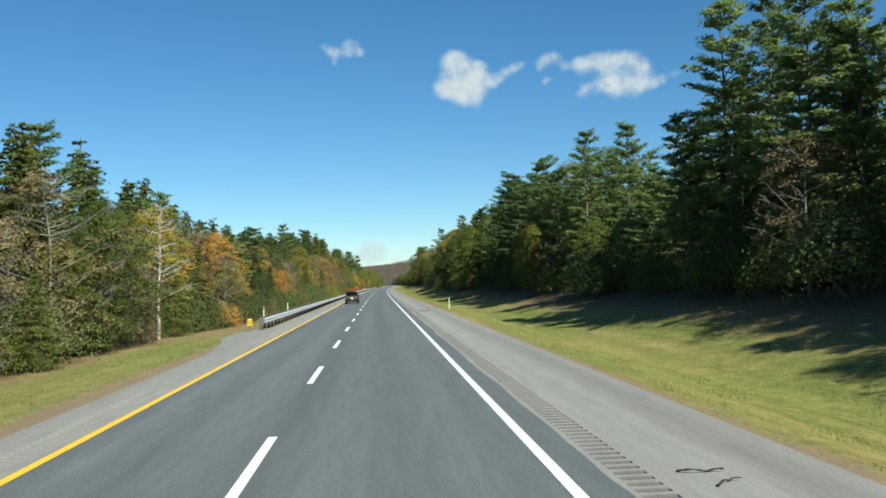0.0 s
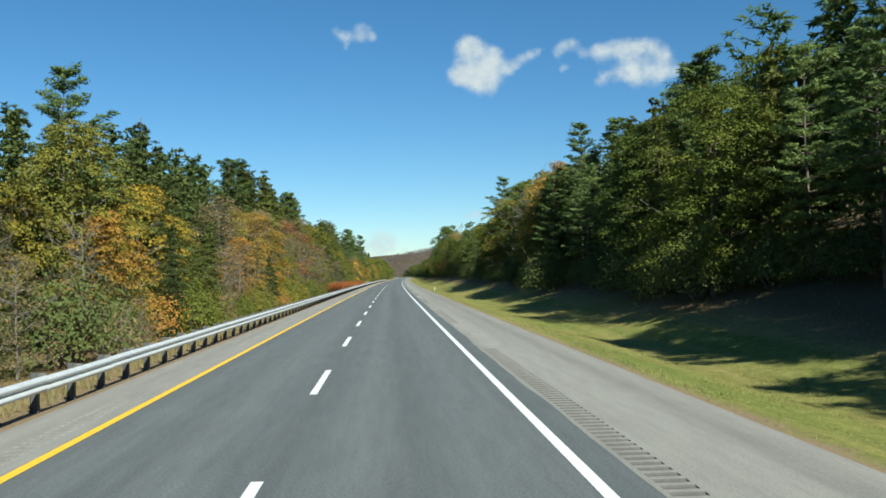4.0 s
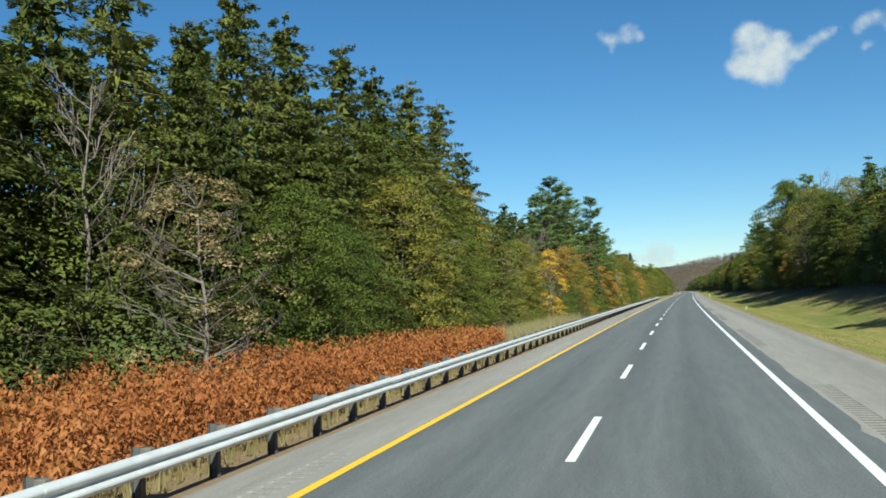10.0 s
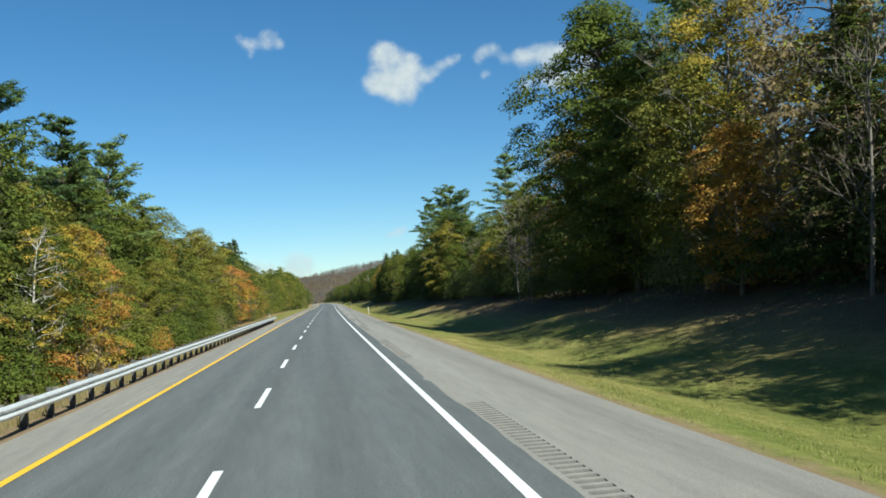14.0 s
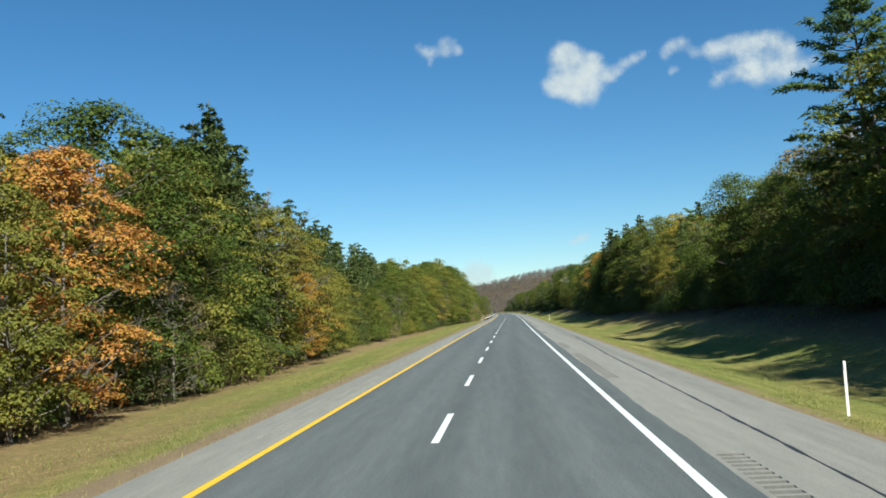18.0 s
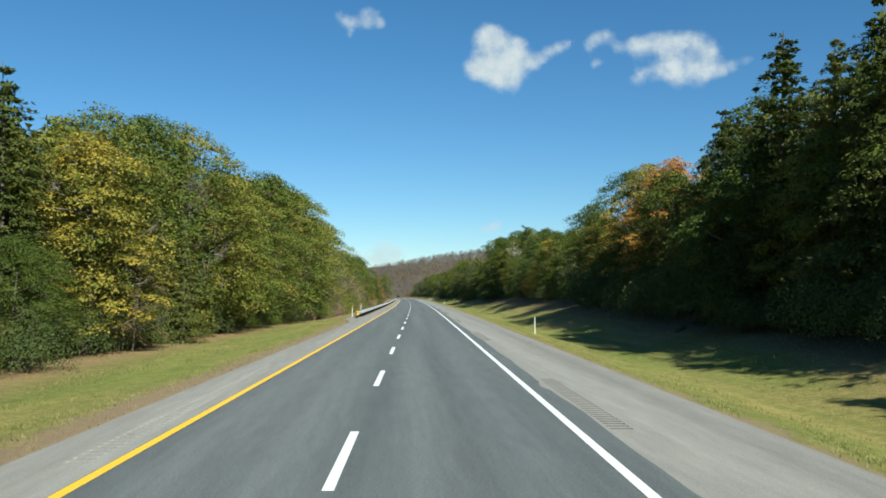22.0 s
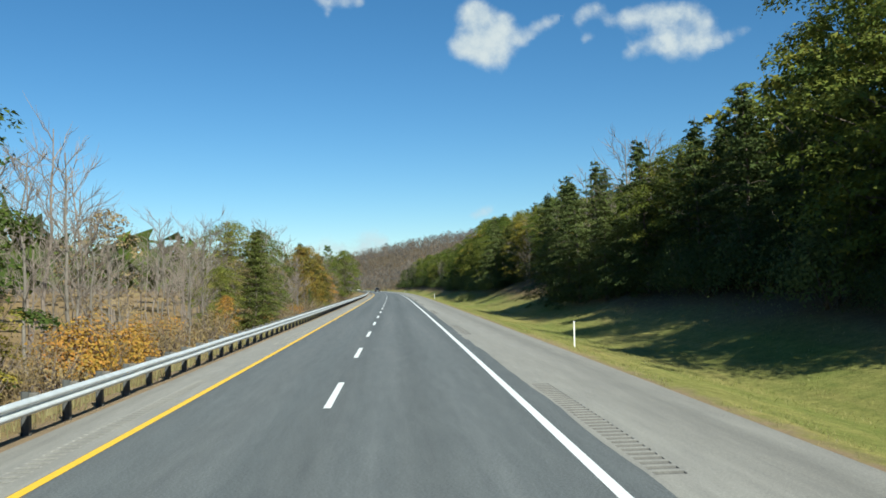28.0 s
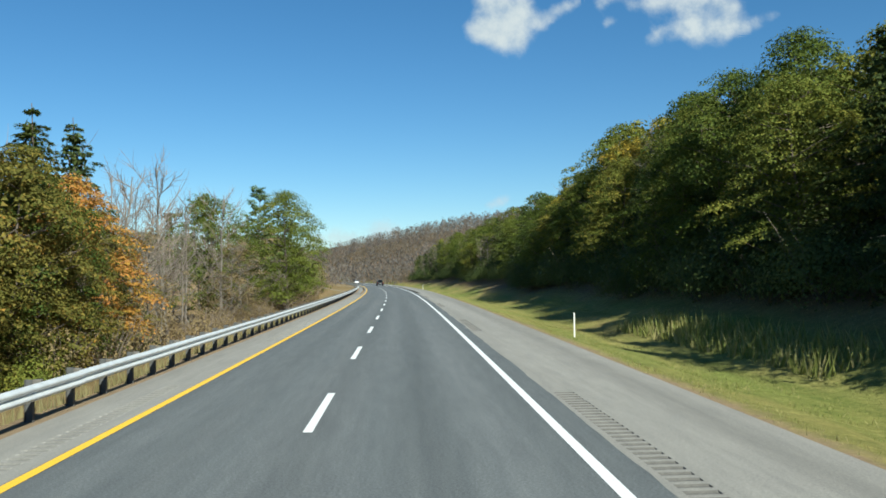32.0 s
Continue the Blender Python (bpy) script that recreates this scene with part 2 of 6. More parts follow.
BRONZE_LEAVES = leaf_material("bronze_leaves", ((0.05, (0.085, 0.085, 0.020)), (0.4, (0.132, 0.122, 0.028)), (0.72, (0.200, 0.155, 0.035)), (0.97, (0.36, 0.19, 0.040))), 0.25, 0.35)
RUST_LEAVES = leaf_material("rust_leaves", ((0.05, (0.19, 0.068, 0.026)), (0.5, (0.33, 0.122, 0.040)), (0.95, (0.46, 0.22, 0.08))), 0.3)
STRAW = leaf_material("straw", ((0.05, (0.28, 0.25, 0.11)), (0.5, (0.40, 0.35, 0.17)), (0.95, (0.52, 0.45, 0.25))), 0.6)
GRASS_BLADES = leaf_material("grass_blades", ((0.05, (0.205, 0.232, 0.062)), (0.5, (0.295, 0.302, 0.094)), (0.95, (0.43, 0.372, 0.168))), 0.5, 0.0)
FAR_LEAVES = leaf_material("bare_hill_woods", ((0.05, (0.165, 0.148, 0.132)), (0.75, (0.215, 0.188, 0.160)), (0.99, (0.27, 0.165, 0.09))), 0.5, 0.0)


def bark_material(name, low, high, scale):
    m, n, l, b = material(name, 0.9, 0.0, 0.15)
    v = stretched(n, l, place_xyz(n), 1.0, 1.0, 0.3)
    f = noise_tex(n, l, scale, 6.0, 0.7, v)
    l.new(ramp(n, l, f, ((0.3, low), (0.7, high))), b.inputs["Base Color"])
    bump(n, l, b, f, 0.6, 0.03)
    return m


BARK = bark_material("grey_bark", (0.07, 0.055, 0.043), (0.19, 0.155, 0.125), 7.0)
PALE_BARK = bark_material("pale_bark", (0.105, 0.090, 0.074), (0.235, 0.208, 0.175), 9.0)
BIRCH_BARK = bark_material("birch_bark", (0.22, 0.20, 0.17), (0.56, 0.53, 0.48), 5.0)
TWIGS = bark_material("bare_twigs", (0.12, 0.095, 0.075), (0.27, 0.22, 0.185), 5.0)


# ---------------------------------------------------------------- mesh helpers
def mesh_from(name, verts, faces, mat, smooth=False):
    """Mesh from an (n, 3) array and an (m, 3 or 4) array."""
    verts, faces = np.asarray(verts, np.float32), np.asarray(faces, np.int32)
    me = bpy.data.meshes.new(name)
    k = faces.shape[1]
    me.vertices.add(len(verts))
    me.vertices.foreach_set("co", verts.ravel())
    me.loops.add(faces.size)
    me.loops.foreach_set("vertex_index", faces.ravel())
    me.polygons.add(len(faces))
    me.polygons.foreach_set("loop_start", np.arange(0, faces.size, k, dtype=np.int32))
    me.update(calc_edges=True)
    me.polygons.foreach_set("use_smooth", np.full(len(faces), smooth))
    me.materials.append(mat)
    me.validate()
    return me


def part(name, bm, mat, parent=None, label="", smooth=False):
    """Link a bmesh or a mesh as one object under a thing."""
    if isinstance(bm, bmesh.types.BMesh):
        me = bpy.data.meshes.new(name)
        bmesh.ops.recalc_face_normals(bm, faces=bm.faces[:])
        for f in bm.faces:
            f.smooth = smooth
        bm.to_mesh(me)
        bm.free()
        me.materials.append(mat)
    else:
        me = bm
    ob = new(name, me)
    if parent is not None:
        ob.parent = parent
    return tagged(ob, label) if label else ob


def box(bm, x0, x1, y0, y1, z0, z1, bevel=0.0, segments=1):
    r = bmesh.ops.create_cube(bm, size=1.0)
    vs = r["verts"]
    bmesh.ops.transform(bm, matrix=Matrix.Translation(((x0 + x1) / 2, (y0 + y1) / 2, (z0 + z1) / 2)) @ Matrix.Diagonal((x1 - x0, y1 - y0, z1 - z0, 1)), verts=vs)
    if bevel:
        es = {e for v in vs for e in v.link_edges}
        bmesh.ops.bevel(bm, geom=list(es), offset=bevel, segments=segments, affect="EDGES")
    return vs


def tube(path, radii, sides=5):
    """Tapered tube along points: vertex and quad arrays."""
    path, radii = np.asarray(path, float), np.asarray(radii, float)
    d = np.gradient(path, axis=0)
    d /= np.linalg.norm(d, axis=1)[:, None] + 1e-9
    ref = np.where(np.abs(d[:, 2:3]) > 0.9, np.array([[1.0, 0, 0]]), np.array([[0, 0, 1.0]]))
    a = np.cross(d, ref)
    a /= np.linalg.norm(a, axis=1)[:, None] + 1e-9
    b = np.cross(d, a)
    ang = np.linspace(0, 2 * np.pi, sides, endpoint=False)
    ring = a[:, None, :] * np.cos(ang)[None, :, None] + b[:, None, :] * np.sin(ang)[None, :, None]
    v = (path[:, None, :] + ring * radii[:, None, None]).reshape(-1, 3)
    k = len(path)
    i, j = np.meshgrid(np.arange(k - 1), np.arange(sides), indexing="ij")
    q = np.stack((i * sides + j, i * sides + (j + 1) % sides, (i + 1) * sides + (j + 1) % sides, (i + 1) * sides + j), -1).reshape(-1, 4)
    return v, q


def joined(pieces):
    vs, fs, n = [], [], 0
    for v, f in pieces:
        vs.append(v), fs.append(f + n)
        n += len(v)
    return np.concatenate(vs), np.concatenate(fs)


def strip(name, s0, s1, us, zs, mat, step=4.0):
    """A ribbon that follows the carriageway, with its place across kept as an attribute."""
    ss = np.arange(s0, s1 + 0.001, step)
    u, s = np.meshgrid(us, ss)
    x, y = plan(s, u)
    z = np.broadcast_to(np.asarray(zs, float), u.shape)
    v = np.stack((x, y, z), -1).reshape(-1, 3)
    k = len(us)
    i, j = np.meshgrid(np.arange(len(ss) - 1), np.arange(k - 1), indexing="ij")
    q = np.stack((i * k + j, i * k + j + 1, (i + 1) * k + j + 1, (i + 1) * k + j), -1).reshape(-1, 4)
    me = mesh_from(name, v, q, mat)
    me.attributes.new("across", "FLOAT", "POINT").data.foreach_set("value", u.ravel().astype(np.float32))
    return new(name, me)


rng = np.random.default_rng(7)

# ---------------------------------------------------------------- carriageway
ROAD_END = 1700.0
YELLOW_U, WHITE_U = -3.31, 4.09
road = tagged(strip("road", -200, ROAD_END, (-3.42, -1.7, 0.0, 2.0, 4.18), 0.0, ASPHALT), "dark grey worn asphalt carriageway of two lanes", "road", kind="structure")


def ragged_edge():
    """Dark carriageway asphalt that laps unevenly onto the paler shoulder."""
    ss = np.arange(-200, ROAD_END, 0.7)
    r = np.random.default_rng(3)
    w = np.convolve(r.normal(0, 1, len(ss)), np.ones(5) / 5, mode="same") * 0.05
    w += np.where(r.random(len(ss)) < 0.02, -0.12, 0.0)
    u = np.stack((np.full(len(ss), 4.18), 4.66 + w), -1)
    x, y = plan(ss[:, None], u)
    z = np.broadcast_to(np.array((0.0, 0.004)), u.shape)
    v = np.stack((x, y, z), -1).reshape(-1, 3)
    i = np.arange(len(ss) - 1)
    me = mesh_from("road_edge", v, np.stack((2 * i, 2 * i + 1, 2 * i + 3, 2 * i + 2), -1), ASPHALT)
    me.attributes.new("across", "FLOAT", "POINT").data.foreach_set("value", u.ravel().astype(np.float32))
    return tagged(new("road_edge", me), "ragged edge of dark asphalt", "road", kind="structure")


ragged_edge()
tagged(strip("shoulder_right", -200, ROAD_END, (4.18, 4.5, 4.77), -0.003, SHOULDER), "pale grey asphalt shoulder", "shoulder", kind="structure")
tagged(strip("shoulder_right_outer", -200, ROAD_END, (5.2, 6.2, 7.2, 7.62, 7.7), (-0.003, -0.003, -0.003, -0.003, -0.12), SHOULDER), "pale grey asphalt shoulder", "shoulder", kind="structure")
tagged(strip("shoulder_left", -200, ROAD_END, (-4.98, -4.9, -4.12), (-0.1, -0.003, -0.003), SHOULDER), "pale grey asphalt shoulder", "shoulder", kind="structure")
tagged(strip("shoulder_left_inner", -200, ROAD_END, (-3.72, -3.42), -0.003, SHOULDER), "pale grey asphalt shoulder", "shoulder", kind="structure")


def apron(s0, s1):
    """Paved widening of the shoulder in front of a guard rail."""
    ss = np.arange(s0, s1 + 0.1, 0.5)
    r = np.random.default_rng(int(s0) + 90)
    out = np.interp((ss - s0) / (s1 - s0), APRON_ALONG, APRON_WIDE) + np.convolve(r.normal(0, 0.06, len(ss)), np.ones(3) / 3, mode="same")
    u = np.stack((np.full(len(ss), -4.86), -4.9 - out * 0.5, -4.9 - out, -4.95 - out), -1)
    z = np.broadcast_to(np.array((0.001, -0.012, -0.03, -0.35)), u.shape)
    x, y = plan(ss[:, None], u)
    v = np.stack((x, y, z), -1).reshape(-1, 3)
    i, j = np.meshgrid(np.arange(len(ss) - 1), np.arange(3), indexing="ij")
    q = np.stack((i * 4 + j, i * 4 + j + 1, (i + 1) * 4 + j + 1, (i + 1) * 4 + j), -1).reshape(-1, 4)
    me = mesh_from("apron", v, q, SHOULDER)
    me.attributes.new("across", "FLOAT", "POINT").data.foreach_set("value", u.ravel().astype(np.float32))
    return tagged(new("shoulder_apron", me), "paved widening of the shoulder before the guard rail", "shoulder", kind="structure")


APRON_ALONG, APRON_WIDE = (0.0, 0.3, 0.55, 0.8, 1.0), (0.05, 0.65, 1.45, 1.5, 1.0)
for s in (19.0, 753.5):
    apron(s, s + 20.0)


def rumble(name, u0, u1, milled, inside, rim=0.012):
    """Shoulder band with milled grooves wherever milled(s) holds."""
    pitch, ss, zs = 0.305, [], []
    s = -20.0
    while s < 1120:
        if milled(s):
            ss += [s, s + 0.04, s + 0.085, s + 0.13, s + 0.175]
            zs += [-0.003, -0.020, -0.022, -0.020, -0.003]
        else:
            ss.append(s)
            zs.append(-0.003)
        s += pitch
    ss, zs = np.array([-200.0] + ss + [ROAD_END]), np.array([-0.003] + zs + [-0.003])
    u = np.broadcast_to(np.array((u0, u0 + rim, u1 - rim, u1)), (len(ss), 4))
    x, y = plan(ss[:, None], u)
    flat = np.full(len(ss), -0.003)
    z = np.stack((flat, zs, zs, flat), -1)
    v = np.stack((x, y, z), -1).reshape(-1, 3)
    i, j = np.meshgrid(np.arange(len(ss) - 1), np.arange(3), indexing="ij")
    me = mesh_from(name, v, np.stack((4 * i + j, 4 * i + j + 1, 4 * i + j + 5, 4 * i + j + 4), -1).reshape(-1, 4), SHOULDER)
    me.attributes.new("across", "FLOAT", "POINT").data.foreach_set("value", u.ravel().astype(np.float32))
    me.materials.append(inside)
    cut = (np.minimum(zs[:-1], zs[1:]) < -0.01).astype(np.int32)
    me.polygons.foreach_set("material_index", np.stack((cut * (rim < 0.03), cut, cut * (rim < 0.03)), -1).ravel())
    return tagged(new(name, me), "milled rumble strip in pale asphalt", "rumble strip", kind="structure")


def milled_right(s):
    if s < 600:
        return (s - 2.0) % 30.48 < 15.5 if s > 130 else True
    if s < 700:
        return (s - 634) % 30.48 < 7.5
    return (s - 786.5 - (s - 786) * 0.006) % 30.48 < 10.0


rumble("rumble_strip_right", 4.77, 5.2, milled_right, GROOVE)
rumble("rumble_strip_left", -4.12, -3.72, lambda s: (s + 9) % 30.48 < 17.0, FAINT_GROOVE, 0.05)

tagged(strip("edge_line_white", -200, ROAD_END, (WHITE_U - 0.085, WHITE_U + 0.085), 0.006, WHITE_PAINT), "solid white edge line, slightly worn", "road marking", kind="structure")
tagged(strip("edge_line_yellow", -200, ROAD_END, (YELLOW_U - 0.085, YELLOW_U + 0.085), 0.006, YELLOW_PAINT), "solid yellow edge line, slightly worn", "road marking", kind="structure")

DASH, PITCH = 4.57, 12.192
bm = bmesh.new()
for i in range(6):
    w = 0.078
    box(bm, -w, w, -DASH + i * DASH / 6, -DASH + (i + 1) * DASH / 6, 0.0, 0.006)
bmesh.ops.remove_doubles(bm, verts=bm.verts[:], dist=0.0005)
dash_mesh = None
for k in range(-6, 116):
    if dash_mesh is None:
        ob = part("lane_dash", bm, WHITE_PAINT, road)
        dash_mesh = ob.data
    else:
        ob = part("lane_dash", dash_mesh, WHITE_PAINT, road)
    ob.matrix_basis = at(k * PITCH, 0.0, 0.001)


# ---------------------------------------------------------------- ground
def wave(s, u, seed):
    """Smooth undulation, about -1 to 1."""
    return (np.sin(s * 0.031 + seed) * 0.5 + np.sin(s * 0.0117 + u * 0.05 + 2 * seed) * 0.6 + np.sin(s * 0.083 + u * 0.11 + 3 * seed) * 0.22)


def ground_height(s, u):
    s, u = np.broadcast_arrays(np.asarray(s, float), np.asarray(u, float))
    right = np.interp(u, (7.4, 8.4, 11.0, 13.2, 15.5, 22.0, 30.0, 60.0, 150.0, 500.0), (-0.06, -0.16, -0.75, -1.1, -0.75, 1.25, 3.6, 9.0, 18.0, 30.0))
    right = right + np.interp(u, (11, 16, 24, 40), (0, 0.35, 0.7, 1.5)) * wave(s, u, 1.3)
    bank = np.interp(s, (880, 1000, 1200, 1330), (0.0, 1.0, 1.0, 0.2))
    right = right + bank * np.interp(u, (14, 22, 34, 70, 160), (0, 0.7, 2.0, 8.0, 20.0))
    low = np.interp(s, (-100, 540, 620, 760, 880, 1000, 1250), (0.6, 0.9, 0.45, 0.4, 1.2, 1.7, 1.0))
    left = np.interp(-u, (4.8, 5.7, 8.0, 12.0, 16.0, 30.0, 60.0, 500.0), (-0.05, -0.10, -0.5, -1.1, -1.3, -0.9, 1.0, 6.0)) * np.where(u < -5.7, low, 1.0)
    left = left + np.interp(-u, (7, 12, 30), (0, 0.2, 0.6)) * wave(s, u, 4.1)
    z = np.where(u > 7.3, right, np.where(u < -4.8, left, -0.35))
    # wooded hill across the valley's end, higher towards the right
    side = np.interp(u, (-500, -200, -60, 60, 200, 500), (10.0, 11.0, 13.0, 17.0, 27.0, 36.0))
    t = np.clip((s - 1330) / 330, 0, 1)
    clear = np.clip((np.abs(u) - 20) / 60, 0, 1) * np.clip((s - 1330) / 200, 0, 1) + np.clip((s - 1500) / 200, 0, 1)
    return z + side * t * t * (3 - 2 * t) * np.clip(clear, 0, 1)


def build_ground():
    ss = np.concatenate((np.arange(-2400, -200, 200), np.arange(-200, 1200, 2.5), np.arange(1200, 1700, 12), np.arange(1700, 3001, 130)))
    us = np.array([-3000, -1500, -800, -500, -350, -220, -150, -100, -75, -60, -50, -42, -35, -30, -26, -22, -19, -16.5, -14.5, -13, -11.5, -10, -9, -8, -7.2, -6.4,
                   -5.7, -5.2, -4.85, -4.7, 0, 7.35, 7.5, 7.9, 8.5, 9.2, 10, 11, 12, 13, 14, 15, 16, 17.2, 18.5, 20, 21.5, 23, 25, 27, 30, 33, 37, 42, 50, 60, 75, 100, 150, 220, 350, 500, 800, 1500, 3000])
    u, s = np.meshgrid(us, ss)
    sc = np.clip(s, -600, 3000)
    x, y = plan(sc, u)
    y = y + (s - sc)
    z = ground_height(s, u)
    r = np.random.default_rng(11)
    z = z + np.where((u > 8) | (u < -5.5), r.normal(0, 0.035, u.shape), 0.0)
    v = np.stack((x, y, z), -1).reshape(-1, 3)
    k = len(us)
    i, j = np.meshgrid(np.arange(len(ss) - 1), np.arange(k - 1), indexing="ij")
    q = np.stack((i * k + j, i * k + j + 1, (i + 1) * k + j + 1, (i + 1) * k + j), -1).reshape(-1, 4)
    me = mesh_from("ground", v, q, GROUND, True)
    me.attributes.new("across", "FLOAT", "POINT").data.foreach_set("value", u.ravel().astype(np.float32))
    behind_rail = np.interp(s, (30, 42, 546, 556, 764, 774), (0, 1, 1, 0, 0, 1)) * np.interp(-u, (5.0, 5.6), (0, 1))
    behind_rail = np.maximum(behind_rail, np.interp(s, (540, 548, 572, 590), (0, 1, 1, 0)) * np.interp(-u, (6.6, 8.0), (0, 1)))
    me.attributes.new("dry", "FLOAT", "POINT").data.foreach_set("value", (0.85 * behind_rail).ravel().astype(np.float32))
    return tagged(new("ground", me), "mown autumn grass verge running into leaf-strewn woodland floor", "ground", kind="structure")


build_ground()


# ---------------------------------------------------------------- trees
def leaf_quads(centres, sizes, normals, r, stretch=1.0, along=None):
    """Pointed leaf sprays round the centres, each lying across its normal: one triangle each."""
    k = len(centres)
    n = normals + r.normal(0, 0.4, (k, 3))
    n /= np.linalg.norm(n, axis=1)[:, None] + 1e-9
    a = along + r.normal(0, 0.25, (k, 3)) if along is not None else r.normal(0, 1, (k, 3))
    a -= n * (a * n).sum(1)[:, None]
    a /= np.linalg.norm(a, axis=1)[:, None] + 1e-9
    b = np.cross(n, a)
    h = sizes[:, None] * 0.62
    w = h / stretch
    v = np.stack((centres - a * h * 0.7 - b * w * r.uniform(0.5, 1.0, (k, 1)), centres - a * h * r.uniform(0.2, 0.8, (k, 1)) + b * w, centres + a * h + n * h * r.uniform(-0.4, 0.4, (k, 1))), 1).reshape(-1, 3)
    return v, np.arange(3 * k).reshape(-1, 3)


def curve_limb(start, direction, length, r, droop=0.0, bits=4):
    t = np.linspace(0, 1, bits)[:, None]
    p = start + direction * length * t
    p[:, 2] += droop * length * t[:, 0] ** 2
    p[1:] += r.normal(0, 0.035 * length, (bits - 1, 3))
    return p


def broadleaf(seed, height, spread, pads, leaves, size, low=0.12, bare=0.0, lean=0.0):
    """Trunk, limbs, and a lobed crown of flattened leaf pads with dark gaps between them. Returns three pairs of arrays."""
    r = np.random.default_rng(seed)
    top = height * 0.88
    tp = np.stack((np.linspace(0, lean * height, 8) + np.cumsum(r.normal(0, 0.07, 8)), np.cumsum(r.normal(0, 0.07, 8)), np.linspace(-0.4, top, 8)), -1)
    tr = np.interp(np.linspace(0, 1, 8), (0, 0.1, 1), (height * 0.0155, height * 0.0118, height * 0.0022))
    p1, p2, p3 = r.uniform(0, 6.283, 3)
    limbs, cs, ns, zs = [], [], [], []

    def stem(z):
        return np.array([np.interp(z, tp[:, 2], tp[:, q]) for q in range(3)])

    def reach_at(f, a):
        g = (f - low) / (1 - low)
        profile = math.sin(math.pi * min(0.985, 0.16 + 0.83 * g)) ** 0.6
        return spread * profile * (1 + 0.20 * math.sin(2 * a + p1 + 3 * f) + 0.15 * math.sin(3 * a + p2 - 6 * f) + 0.10 * math.sin(5 * a + p3 + 11 * f))

    for i in range(pads):
        f = low + (1 - low) * (i + r.random()) / pads
        a = i * 2.39996 + r.normal(0, 0.35)
        reach = reach_at(f, a) * (r.uniform(0.74, 1.04) if r.random() < 0.78 else r.uniform(0.2, 0.7))
        out = np.array((math.cos(a), math.sin(a), 0.0))
        tip = stem(min(f * height, top)) * np.array((1, 1, 0)) + out * reach + np.array((0, 0, f * height * 0.95))
        gone = r.random() < bare
        if i % 3 == 0 or gone:
            base = stem(max(0.06 * height, min(top * 0.95, f * height - 0.55 * reach)))
            d = tip - base
            n = np.linalg.norm(d) + 1e-9
            limbs.append(tube(curve_limb(base, d / n, n, r, 0.06), np.linspace(height * 0.0042, height * 0.0010, 4), 4))
        if gone:
            for _ in range(6):
                dd = r.normal(0, 0.7, 3) + out + np.array((0, 0, 0.9))
                dd /= np.linalg.norm(dd)
                limbs.append(tube(curve_limb(tip - dd * 0.5, dd, r.uniform(0.7, 1.7), r, 0.0, 3), (0.018, 0.011, 0.004), 3))
            continue
        rad = spread * r.uniform(0.19, 0.34)
        e = r.normal(0, 1, (leaves, 3))
        e /= np.linalg.norm(e, axis=1)[:, None]
        e[:, 2] = np.where(r.random(leaves) < 0.72, np.abs(e[:, 2]), e[:, 2])
        c = e * r.uniform(0.5, 1.08, (leaves, 1)) * np.array((rad, rad, rad * 0.48)) * r.uniform(0.75, 1.2, 3)
        c[:, 2] -= 0.30 * (c @ out)
        cs.append(tip + c)
        ns.append(e * 0.7 + out * 0.25 + np.array((0, 0, 0.7)))
        zs.append(size * r.uniform(0.5, 1.3, leaves))
    core = pads * 8 if bare < 0.2 else 0
    f, a = r.uniform(low + 0.04, 0.9, core), r.uniform(0, 6.283, core)
    rr = np.array([reach_at(q, w) for q, w in zip(f, a)]) * r.uniform(0.05, 0.5, core) * (1 - bare)
    cs.append(np.stack((np.cos(a) * rr + lean * f * height, np.sin(a) * rr, f * height), -1))
    ns.append(r.normal(0, 1, (core, 3)))
    zs.append(max(0.30, size * 1.6) * r.uniform(0.6, 1.2, core))
    crown = leaf_quads(np.concatenate(cs), np.concatenate(zs), np.concatenate(ns), r, 1.35)
    return tube(tp, tr, 6), joined(limbs), crown


